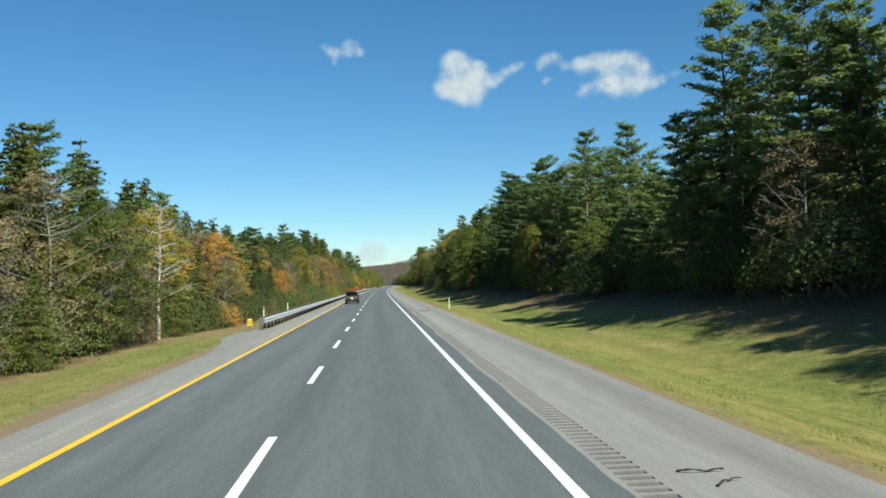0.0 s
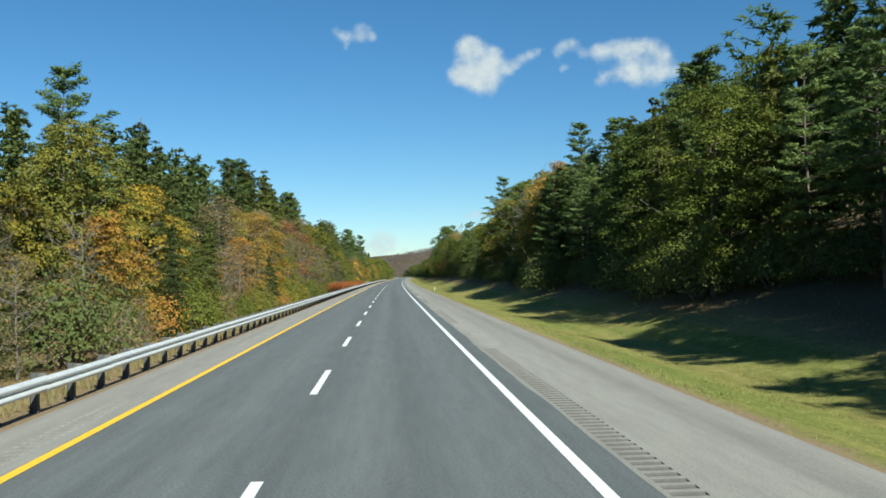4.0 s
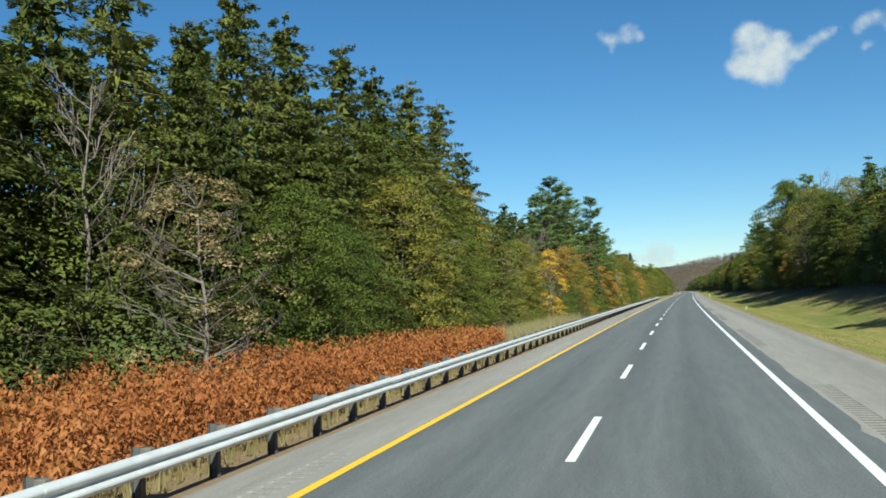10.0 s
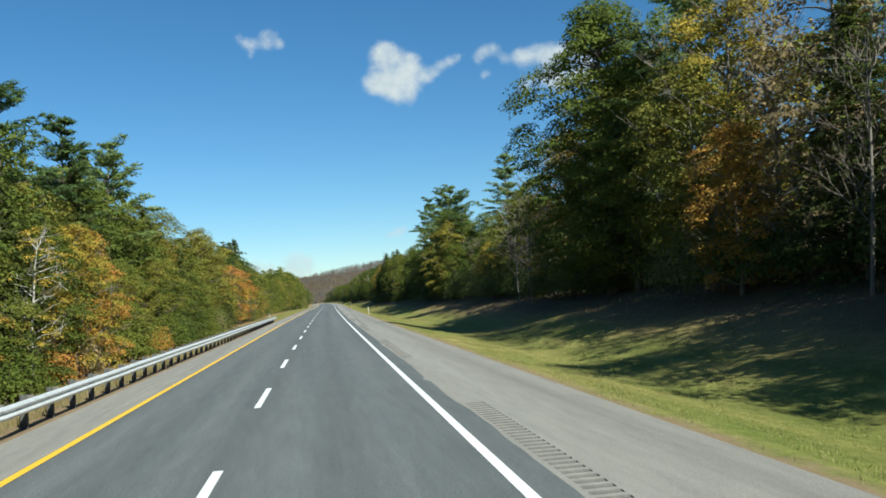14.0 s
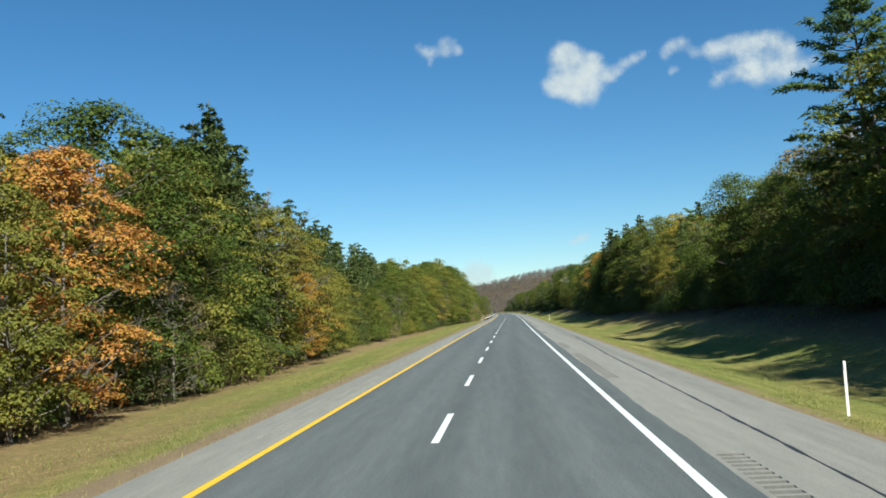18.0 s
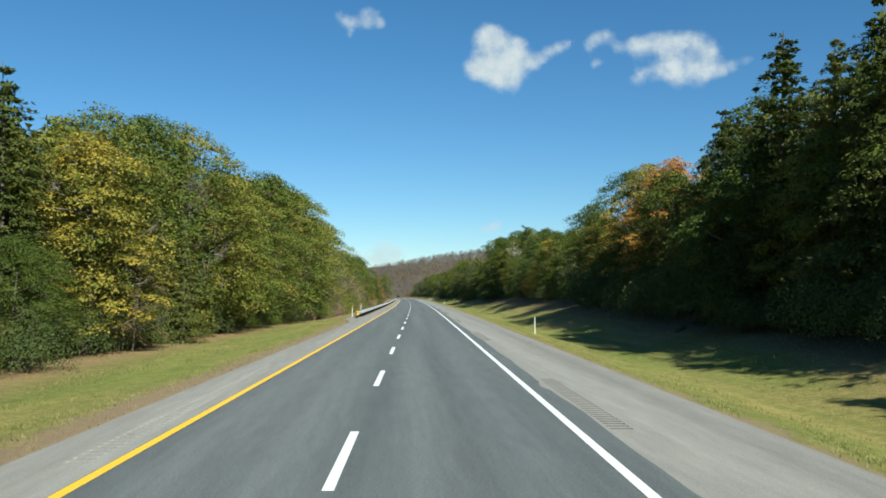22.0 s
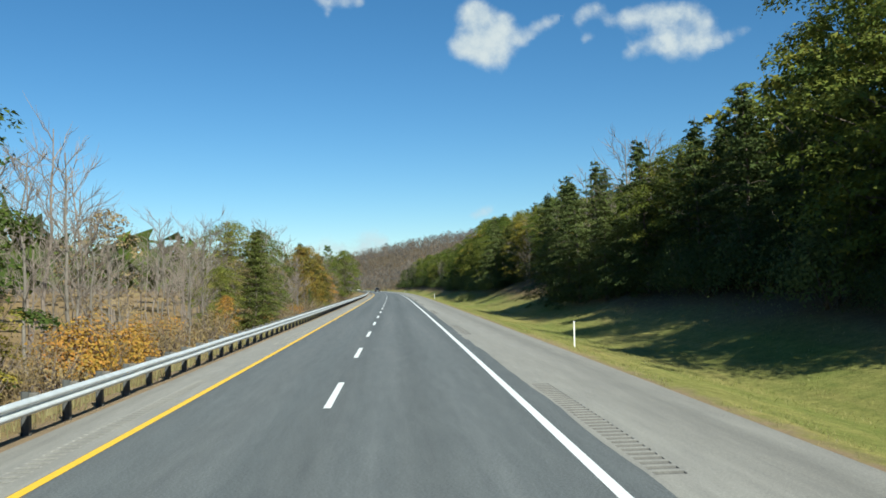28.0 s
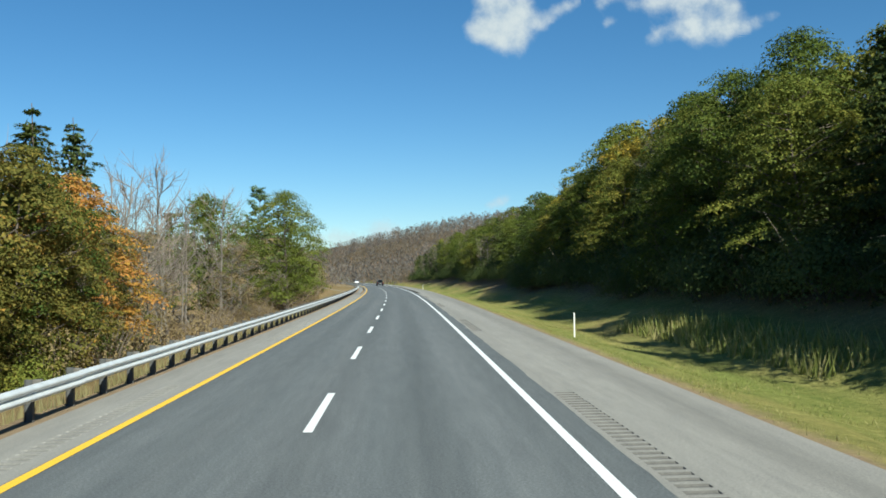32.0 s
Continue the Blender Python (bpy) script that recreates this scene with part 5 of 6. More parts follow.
notable((
    ("orange", 927.7, -10.5, 2.2), ("bare", 931.2, -13, 7.6), ("spruce", 931.2, 21, 13.8), ("bare", 936.2, -14, 9.2), ("bare", 938.2, 24, 15.4), ("spruce", 938.7, 21, 8.3),
    ("hemlock", 938.5, -10.3, 7.4), ("bare", 947.7, 24, 17.1), ("spruce", 952.7, 23.5, 14.5), ("bare", 960.7, -13.5, 9.8), ("oak", 963.7, -17, 10.4), ("bare", 965.7, 25, 16.3),
    ("oak", 966.1, -14, 9.6), ("bare", 968.6, 23, 14.8), ("bare", 972.6, -14, 11), ("bare", 975.1, 24, 14), ("bare", 977.7, -14, 8.5), ("yellow", 978.6, 24.5, 11.4),
    ("bare", 980.6, -13.5, 9.8), ("oak", 984.7, 25, 14.3), ("bare", 993.2, -13, 7.4), ("oak", 993.6, 26, 15.7)))
notable((
    # The oak at 1001 is added to cast shade on the bushes beyond
    ("bare", 994.5, 22, 10.2), ("bare", 994.6, -13, 7.4), ("brown", 995.6, 22, 7.3), ("spruce", 995.7, -11.5, 2.5), ("bare", 999.7, 24, 13.5), ("yellow", 1002.5, 22.5, 13.0), ("oak", 1001, 27, 15.5),
    ("spruce", 1007.6, 23, 13.5), ("hemlock", 1011.2, -17, 8.7), ("bronze", 1011.7, -14, 10.1), ("spruce", 1011.7, 22.5, 13.2), ("oak", 1013.2, 24, 15.3), ("bronze", 1018.6, -13.5, 10.1),
    ("spruce", 1013.5, 19.5, 14.2), ("spruce", 1019.2, 20, 14.6), ("spruce", 1023.7, 22, 11.4), ("bronze", 1026.2, -13.5, 8.1), ("spruce", 1027.1, 23, 12.3), ("oak", 1028.6, -13.5, 7.5), ("orange", 1033.1, -14, 7.6),
    ("spruce", 1033.6, 21.5, 12.1), ("hemlock", 1036.2, -17, 11.6), ("bare", 1040.1, -13, 9), ("oak", 1040.7, 25, 16.8)))
notable((
    ("spruce", 1044.1, -18, 12.3), ("oak", 1045.1, 23, 15.5), ("bare", 1049.6, -14, 11.1), ("oak", 1054.1, 24, 15.7), ("bare", 1063.2, 24, 14.9), ("bare", 1066.6, -14, 10.7),
    ("spruce", 1069.1, 22, 10.1), ("oak", 1084, -10.5, 12.3), ("pine", 1097.6, -16, 13.7), ("oak", 1135, -16, 12.5)))
notable((
    ("spruce", 938.5, 19.5, 10.5), ("spruce", 944, 18.5, 12), ("spruce", 949, 18.5, 13), ("spruce", 953.5, 19, 13.5), ("spruce", 958.5, 18.5, 12.5), ("spruce", 951, 22, 15), ("hemlock", 942.5, -10.8, 8.0)))


def woods_behind(name, label, places, unit, natural, mat):
    """All the second-rank trees of one kind, joined."""
    p = np.array(places)
    x, y = plan(p[:, 0], p[:, 1])
    z = ground_height(p[:, 0], p[:, 1])
    f = p[:, 2] / natural
    vs = []
    for i in range(len(p)):
        v = unit[i % len(unit)]
        c, q = math.cos(p[i, 3]), math.sin(p[i, 3])
        vs.append(np.stack((v[:, 0] * c - v[:, 1] * q, v[:, 0] * q + v[:, 1] * c, v[:, 2]), -1) * f[i] + (x[i], y[i], z[i]))
    v = np.concatenate(vs)
    return tagged(new(name, mesh_from(name, v, np.arange(len(v)).reshape(-1, 3), mat)), label, "woods", kind="stuff")


def twig_triangles(seed):
    v, f = joined(bare_tree(seed, 12.5, 4.2, 12, 5))
    return v[np.concatenate((f[:, :3], f[:, (0, 2, 3)])).ravel()]


woods_behind("bare_woods", "leafless trees standing behind the front trees", BEHIND["bare"], [twig_triangles(850 + i) for i in range(3)], 12.5, TWIGS)
woods_behind("pine_woods", "pines standing behind the front trees", BEHIND["pine"], [pine(150 + i, 20.0, 5.4, 9, 6, 0.72, 0.42)[2][0] for i in range(3)], 20.0, PINE_NEEDLES)
# Joined spruces, the bank's light blockers among them, in shade-darkened needles
woods_behind("spruce_woods", "close spruces standing behind the front trees, needles darkened for shade, some added to block light", BEHIND["spruce"], [hemlock(260 + i, 15.0, 4.4, 19, 36, 0.33, 0.04)[2][0] for i in range(3)], 15.0, SHADED_SPRUCE_NEEDLES)
woods_behind("hemlock_woods", "hemlocks standing behind the front trees", BEHIND["hemlock"], [hemlock(250 + i, 15.0, 4.6, 13, 18, 0.50, 0.30)[2][0] for i in range(3)], 15.0, HEMLOCK_NEEDLES)
woods_behind("broadleaf_woods", "broadleaf trees standing behind the front trees", BEHIND["broad"], [broadleaf(350 + i, 13.0, 4.4, 24, 58, 0.44, 0.36)[2][0] for i in range(4)], 13.0, GREEN_LEAVES)


def far_woods(name, label, s0, s1, u_near, u_far, count, mat, height, seed, k=44, ruffle=1.5, upright=False):
    """Woods too far to tell tree from tree."""
    r = np.random.default_rng(seed)
    s, u = r.uniform(s0, s1, count), r.uniform(u_near, u_far, count)
    x, y = plan(s, u)
    z = ground_height(s, u)
    h = height * r.uniform(0.7, 1.25, count)
    d = r.normal(0, 1, (count, k, 3))
    d /= np.linalg.norm(d, axis=2)[:, :, None]
    d[:, :, 2] = np.abs(d[:, :, 2])
    c = np.stack((x, y, z), -1)[:, None, :] + d * (h[:, None, None] * np.array((0.26, 0.26, 0.9 if upright else 0.55))) + np.stack((h * 0, h * 0, h * (0.05 if upright else 0.4)), -1)[:, None, :]
    v, q = leaf_quads(c.reshape(-1, 3), np.repeat(h, k) * 0.135 * math.sqrt(44 / k) * r.uniform(0.6, 1.3, count * k), d.reshape(-1, 3), r, ruffle, np.tile((0.0, 0.0, 1.0), (count * k, 1)) if upright else None)
    return tagged(new(name, mesh_from(name, v, q, mat)), label, "woods", kind="stuff")


far_woods("hill_woods", "leafless grey-brown woods on the far hill", 1330, 1780, -420, 420, 7500, FAR_LEAVES, 10.0, 31, 44, 3.4, True)
far_woods("hill_woods", "leafless grey-brown woods on the far hill", 1300, 2000, 380, 1100, 3600, FAR_LEAVES, 12.0, 37, 30, 3.4, True)
# Fill added to cover the bank, with the wood's shade in its colour
far_woods("understorey", "undergrowth added on the bank beneath the trees, shade put into its dark needles", -30, 1130, 28, 46, 2100, SHADED_SPRUCE_NEEDLES, 6.5, 34)
far_woods("deep_woods", "green woods behind the roadside trees", -60, 850, 44, 330, 4600, HEMLOCK_NEEDLES, 12.0, 32, 12)
far_woods("deep_woods", "green woods behind the roadside trees", 850, 1330, 44, 330, 2600, HEMLOCK_NEEDLES, 10.0, 35)
far_woods("deep_woods", "autumn woods behind the roadside trees", -60, 1200, -330, -34, 6000, GREEN_LEAVES, 12.0, 33, 12)

# ---------------------------------------------------------------- low plants
def blades(name, label, s0, s1, u0, u1, per_m2, height, width, mat, seed, lean=0.35):
    """Upright blades or stalks, far too many to count."""
    r = np.random.default_rng(seed)
    k = int((s1 - s0) * abs(u1 - u0) * per_m2)
    s, u = r.uniform(s0, s1, k), r.uniform(min(u0, u1), max(u0, u1), k)
    x, y = plan(s, u)
    z = ground_height(s, u) - 0.02
    h = height * r.uniform(0.45, 1.2, k)
    a, b = r.uniform(0, 6.283, k), r.uniform(0, 6.283, k)
    w = width * r.uniform(0.6, 1.3, k)
    base = np.stack((x, y, z), -1)
    across_v = np.stack((np.cos(a) * w, np.sin(a) * w, np.zeros(k)), -1)
    tip = base + np.stack((np.cos(b) * h * lean * r.random(k), np.sin(b) * h * lean * r.random(k), h), -1)
    v = np.stack((base - across_v, base + across_v, tip), 1).reshape(-1, 3)
    return tagged(new(name, mesh_from(name, v, np.arange(3 * k).reshape(-1, 3), mat)), label, "grass", kind="stuff")


blades("verge_grass", "short mown grass with dry tips on the verge", -12, 1060, 8.5, 11.5, 75, 0.075, 0.011, GRASS_BLADES, 41, lean=1.3)
blades("verge_grass", "short mown grass with dry tips on the verge", -12, 1100, 11.5, 14.5, 22, 0.09, 0.014, GRASS_BLADES, 53, lean=1.3)
for s0, s1, seed in ((-12, 40, 42), (543, 772, 52)):
    blades("verge_grass", "short mown grass with dry tips on the verge", s0, s1, -5.7, -10.5, 60, 0.08, 0.012, GRASS_BLADES, seed, lean=1.3)
blades("bank_grass", "rough grass on the bank below the trees", -12, 1130, 13.5, 23.0, 9, 0.10, 0.018, GRASS_BLADES, 43)
blades("dry_grass", "tall straw-coloured grass behind the rail", 40, 545, -5.55, -6.9, 22, 0.42, 0.018, STRAW, 44)
blades("dry_grass", "tall straw-coloured grass behind the rail", 772, 1130, -5.55, -7.0, 22, 0.45, 0.018, STRAW, 45)
blades("tall_grass", "pale seeding grass beside the rail", 342, 368, -5.8, -9.2, 110, 1.2, 0.018, STRAW, 46, lean=0.6)
blades("weeds", "tall yellowing weeds along the ditch", 1018, 1042, 14.0, 16.4, 26, 0.8, 0.05, GRASS_BLADES, 47, lean=0.6)
blades("dry_edge", "dry tan grass along the pavement edge", -12, 1130, 8.0, 8.8, 16, 0.10, 0.016, STRAW, 48)
blades("dry_edge", "dry tan grass along the pavement edge", 543, 768, -4.95, -5.9, 20, 0.12, 0.018, STRAW, 49)


def rust_patch():
    """Waist-high plants with dead rust-brown leaves, filling the ground between rail and wood."""
    r = np.random.default_rng(51)
    k = 6200
    s = r.uniform(260, 338, k)
    far = np.interp(s, (260, 268, 278, 300, 325, 338), (7.4, 9.5, 12.5, 15.5, 14.5, 8.0))
    u = -(6.1 + (far - 6.1) * r.random(k))
    x, y = plan(s, u)
    h = r.uniform(0.75, 1.35, k) * np.interp(-u, (6.1, 8.0, 14.0), (0.95, 1.25, 1.75))
    base = np.stack((x, y, ground_height(s, u)), -1)
    n = 40
    t = r.uniform(0.25, 1.05, (k, n))
    a = r.uniform(0, 6.283, (k, n))
    c = base[:, None, :] + np.stack((np.cos(a) * 0.22 * r.random((k, n)), np.sin(a) * 0.22 * r.random((k, n)), t * h[:, None]), -1)
    d = np.stack((np.cos(a), np.sin(a), -0.5 * np.ones((k, n))), -1)
    v, q = leaf_quads(c.reshape(-1, 3), 0.115 * r.uniform(0.6, 1.3, k * n), np.stack((np.cos(a), np.sin(a), 0.8 * np.ones((k, n))), -1).reshape(-1, 3), r, 1.9, d.reshape(-1, 3))
    return tagged(new("rust_plants", mesh_from("rust_plants", v, q, RUST_LEAVES)), "dense waist-high plants with dead rust-brown leaves", "plants", kind="stuff")


rust_patch()

# ---------------------------------------------------------------- guard rails
GALVANISED = plain("galvanised_steel", (0.60, 0.61, 0.60), 0.48, 0.30, 0.12, 3.0)
POST_STEEL = plain("weathered_post_steel", (0.10, 0.10, 0.095), 0.7, 0.3, 0.2, 5.0)
TIMBER_BLOCK = plain("weathered_block", (0.12, 0.11, 0.095), 0.85, 0.0, 0.25, 8.0)
WHITE_PLASTIC = plain("white_plastic", (0.68, 0.66, 0.61), 0.5, 0.0, 0.06)
BLACK_RUBBER = plain("black_rubber", (0.015, 0.015, 0.016), 0.75, 0.0, 0.3)
RED_REFLECTOR = plain("red_reflector", (0.55, 0.02, 0.02), 0.25, 0.0, 0.05)
GREEN_REFLECTOR = plain("green_reflector", (0.02, 0.30, 0.16), 0.25, 0.0, 0.05)
YELLOW_SIGN = plain("yellow_sheeting", (0.85, 0.55, 0.02), 0.4, 0.0, 0.05)
BLACK_SIGN = plain("black_sheeting", (0.02, 0.02, 0.02), 0.4, 0.0, 0.05)

SECTION = ((0.0, 0.0), (0.012, 0.018), (0.070, 0.045), (0.083, 0.065), (0.083, 0.085), (0.070, 0.105), (0.012, 0.140),
           (0.006, 0.156), (0.012, 0.172), (0.070, 0.207), (0.083, 0.227), (0.083, 0.247), (0.070, 0.267), (0.012, 0.294), (0.0, 0.312))
BEAM = 3.81


def beam_mesh():
    """One W-beam panel with real thickness; x towards the traffic, y along."""
    bm = bmesh.new()
    rings = []
    for y in (-0.12, BEAM):
        off = 0.004 if y < 0 else 0.0
        front = [bm.verts.new((x + off, y, z)) for x, z in SECTION]
        back = [bm.verts.new((x + off - 0.006, y, z)) for x, z in SECTION]
        rings.append((front, back))
    for side in (0, 1):
        a, b = rings[0][side], rings[1][side]
        for i in range(len(SECTION) - 1):
            bm.faces.new((a[i], a[i + 1], b[i + 1], b[i]))
    for i in (0, len(SECTION) - 1):
        bm.faces.new((rings[0][0][i], rings[1][0][i], rings[1][1][i], rings[0][1][i]))
    for k in (0, 1):
        f, b = rings[k]
        for i in range(len(SECTION) - 1):
            bm.faces.new((f[i], f[i + 1], b[i + 1], b[i]))
    return bm


def post_mesh():
    bm = bmesh.new()
    box(bm, -0.075, 0.075, -0.004, 0.004, -0.6, 0.73)
    box(bm, 0.069, 0.075, -0.05, 0.05, -0.6, 0.73)
    box(bm, -0.075, -0.069, -0.05, 0.05, -0.6, 0.73)
    return bm


def block_mesh():
    bm = bmesh.new()
    box(bm, 0.0, 0.15, -0.06, 0.06, 0.36, 0.715, 0.008)
    return bm


SHARED = {}


def guard_rail(s0, s1, rail_u, name, label):
    rail = tagged(new(name), label, "guard rail", "guard rails")
    rail.matrix_basis = at(s0, rail_u)
    inv = rail.matrix_basis.inverted()
    first = not SHARED
    if first:
        for key, maker, mat in (("beam", beam_mesh, GALVANISED), ("post", post_mesh, POST_STEEL), ("block", block_mesh, TIMBER_BLOCK)):
            ob = part(key, maker(), mat)
            SHARED[key] = ob.data
            bpy.data.objects.remove(ob)
    r = np.random.default_rng(int(s0))
    s = s0
    while s < s1:
        ob = part("rail_beam", SHARED["beam"], GALVANISED, rail)
        ob.matrix_basis = inv @ at(s, rail_u, 0.365 + r.normal(0, 0.004), r.normal(0, 0.06))
        for k in (0, 1):
            sp = s + 0.02 + k * BEAM / 2
            pu = rail_u - 0.235
            post = part("post", SHARED["post"], POST_STEEL, rail)
            post.matrix_basis = inv @ at(sp, pu, r.normal(0, 0.008), r.normal(0, 2.0), 0.0)
            b = part("spacer_block", SHARED["block"], TIMBER_BLOCK, rail)
            b.matrix_basis = inv @ at(sp, pu + 0.077, r.normal(0, 0.006))
        s += BEAM
    return rail, inv


def rail_end(rail, inv, s, rail_u):
    """Rounded terminal at a rail's end."""
    bm = bmesh.new()
    n = 9
    prev = None
    for i in range(n):
        a = math.pi * 0.9 * i / (n - 1)
        x, y = -0.13 + 0.13 * math.cos(a), 0.13 * math.sin(a)
        ring = [bm.verts.new((x + (0.05 * math.cos(a)) * b, y + 0.05 * math.sin(a) * b, z)) for b, z in ((0, 0.0), (1, 0.07), (0, 0.156), (1, 0.24), (0, 0.312))]
        if prev:
            for j in range(4):
                bm.faces.new((prev[j], prev[j + 1], ring[j + 1], ring[j]))
        prev = ring
    geom = bmesh.ops.solidify(bm, geom=bm.faces[:], thickness=0.006)
    ob = part("terminal", bm, GALVANISED, rail, "rounded steel terminal")
    ob.matrix_basis = inv @ at(s, rail_u, 0.365)


RAIL_U = -5.12
rail_a, inv_a = guard_rail(37.0, 542.0, RAIL_U, "guard_rail", "long galvanised steel guard rail on short steel posts")
rail_end(rail_a, inv_a, 544.0, RAIL_U + 0.02)
rail_b, inv_b = guard_rail(767.5, 1330.0, RAIL_U, "guard_rail", "galvanised steel guard rail that follows the bend")


def object_marker(s, u):
    """Striped yellow and black plate on a short post at a rail's start."""
    thing = tagged(new("object_marker"), "yellow and black striped marker at the rail's start", "road sign", "rail markers")
    thing.matrix_basis = at(s, u, float(ground_height(s, u)))
    bm = bmesh.new()
    box(bm, -0.03, 0.03, 0.012, 0.05, -0.4, 0.76, 0.004)
    part("post", bm, POST_STEEL, thing)
    bm = bmesh.new()
    box(bm, -0.15, 0.15, 0.0, 0.01, 0.42, 0.80, 0.004)
    plate = part("plate", bm, YELLOW_SIGN, thing)
    for i in range(3):
        z = 0.42 + 0.155 * i
        bm = bmesh.new()
        rim = [(x, min(0.79, max(0.43, zz))) for x, zz in ((-0.14, z + 0.17), (-0.14, z + 0.085), (0.14, z - 0.10), (0.14, z - 0.015))]
        f = bm.faces.new([bm.verts.new((x, -0.003, zz)) for x, zz in rim])
        e = bmesh.ops.extrude_face_region(bm, geom=[f])
        bmesh.ops.translate(bm, vec=(0, 0.003, 0), verts=[v for v in e["geom"] if isinstance(v, bmesh.types.BMVert)])
        part("stripe", bm, BLACK_SIGN, plate)


object_marker(35.6, -5.75)
object_marker(766.8, -5.1)


def delineator(s, u, tall=1.15, top=None, lean=0.0, label="slim white roadside delineator post in the grass"):
    thing = tagged(new("delineator_post"), label, "marker post", "delineator posts")
    thing.matrix_basis = at(s, u, float(ground_height(s, u)), rng.normal(0, 6), lean)
    bm = bmesh.new()
    for sx in (-1, 1):
        box(bm, min(0, sx * 0.032), max(0, sx * 0.032), -0.006 - 0.004 * (sx > 0), 0.006, -0.3, tall, 0.003)
    part("post", bm, WHITE_PLASTIC, thing)
    bm = bmesh.new()
    box(bm, -0.026, 0.026, -0.017, -0.0105, tall - 0.2, tall - 0.03, 0.002)
    part("reflector", bm, top or WHITE_PLASTIC, thing)


for s, u, tall in ((76.3, 9.5, 1.2), (255.5, 9.1, 0.7), (408.2, 9.3, 0.5), (571.7, 9.05, 1.25), (744.8, 10.3, 1.35), (904.0, 9.2, 1.1), (1031.5, 9.4, 1.15), (1180.0, 9.3, 1.15), (1331.0, 9.3, 1.15)):
    delineator(s, u, tall, lean=rng.normal(0, 2.5))
delineator(45.0, -6.2, 1.35, RED_REFLECTOR, label="white marker post with a red top behind the rail")
delineator(60.5, -6.2, 1.3, label="white marker post behind the guard rail")
delineator(545.5, -6.1, 1.35, GREEN_REFLECTOR, label="white marker post with a green top at the rail's end")
delineator(771.0, -6.0, 1.3, RED_REFLECTOR, label="white marker post with a red top behind the rail")
delineator(785.0, -6.0, 1.3, label="white marker post behind the guard rail")

# ---------------------------------------------------------------- pavement seams and debris
TAR = plain("tar", (0.03, 0.03, 0.032), 0.6, 0.0, 0.3)


def seam(s0, s1, u_of, width, seed):
    """Tarred crack that wanders along the shoulder."""
    r = np.random.default_rng(seed)
    ss = np.arange(s0, s1, 0.5)
    u = np.interp(ss, [p[0] for p in u_of], [p[1] for p in u_of]) + np.convolve(r.normal(0, 0.022, len(ss)), np.ones(5) / 5, mode="same")
    w = width * r.uniform(0.5, 1.3, len(ss))
    uu = np.stack((u - w, u, u + w), -1)
    x, y = plan(ss[:, None], uu)
    z = np.broadcast_to(np.array((-0.002, 0.004, -0.002)), uu.shape)
    i = np.arange(len(ss) - 1)
    q = np.concatenate([np.stack((3 * i + j, 3 * i + j + 1, 3 * i + j + 4, 3 * i + j + 3), -1) for j in (0, 1)])
    tagged(new("shoulder_seam", mesh_from("shoulder_seam", np.stack((x, y, z), -1).reshape(-1, 3), q, TAR)), "dark tarred crack along the shoulder", "pavement", kind="structure")


seam(500, 622, ((500, 5.35), (531, 5.45), (536, 5.66), (545, 5.85), (565, 6.05), (575, 6.2), (595, 6.4), (622, 6.9)), 0.04, 61)
seam(622, 690, ((622, 6.9), (660, 7.0), (690, 7.3)), 0.012, 62)


def tyre_scrap(s, u, turn, length, seed):
    r = np.random.default_rng(seed)
    t = np.linspace(0, 1, 9)
    path = np.stack((t * length, np.sin(t * 4 + seed) * 0.09, 0.02 + 0.05 * np.abs(np.sin(t * 5))), -1)
    v, q = tube(path, 0.019 * r.uniform(0.5, 1.2, 9), 5)
    v[:, 2] = np.maximum(v[:, 2] * 0.7, 0.0)
    thing = tagged(new("tyre_scrap", mesh_from("tyre_scrap", v, q, BLACK_RUBBER)), "torn strip of black tyre rubber on the shoulder", "debris", "tyre scraps")
    thing.matrix_basis = at(s, u, 0.0, turn)


tyre_scrap(61.8, 5.65, 8, 0.75, 1)
tyre_scrap(61.9, 5.5, 60, 0.4, 2)
tyre_scrap(60.2, 5.35, 5, 0.95, 3)
tyre_scrap(977.6, 5.66, 90, 3.1, 6)
tyre_scrap(-3.8, 5.6, -30, 0.55, 4)
tyre_scrap(-4.6, 5.75, 10, 0.4, 5)

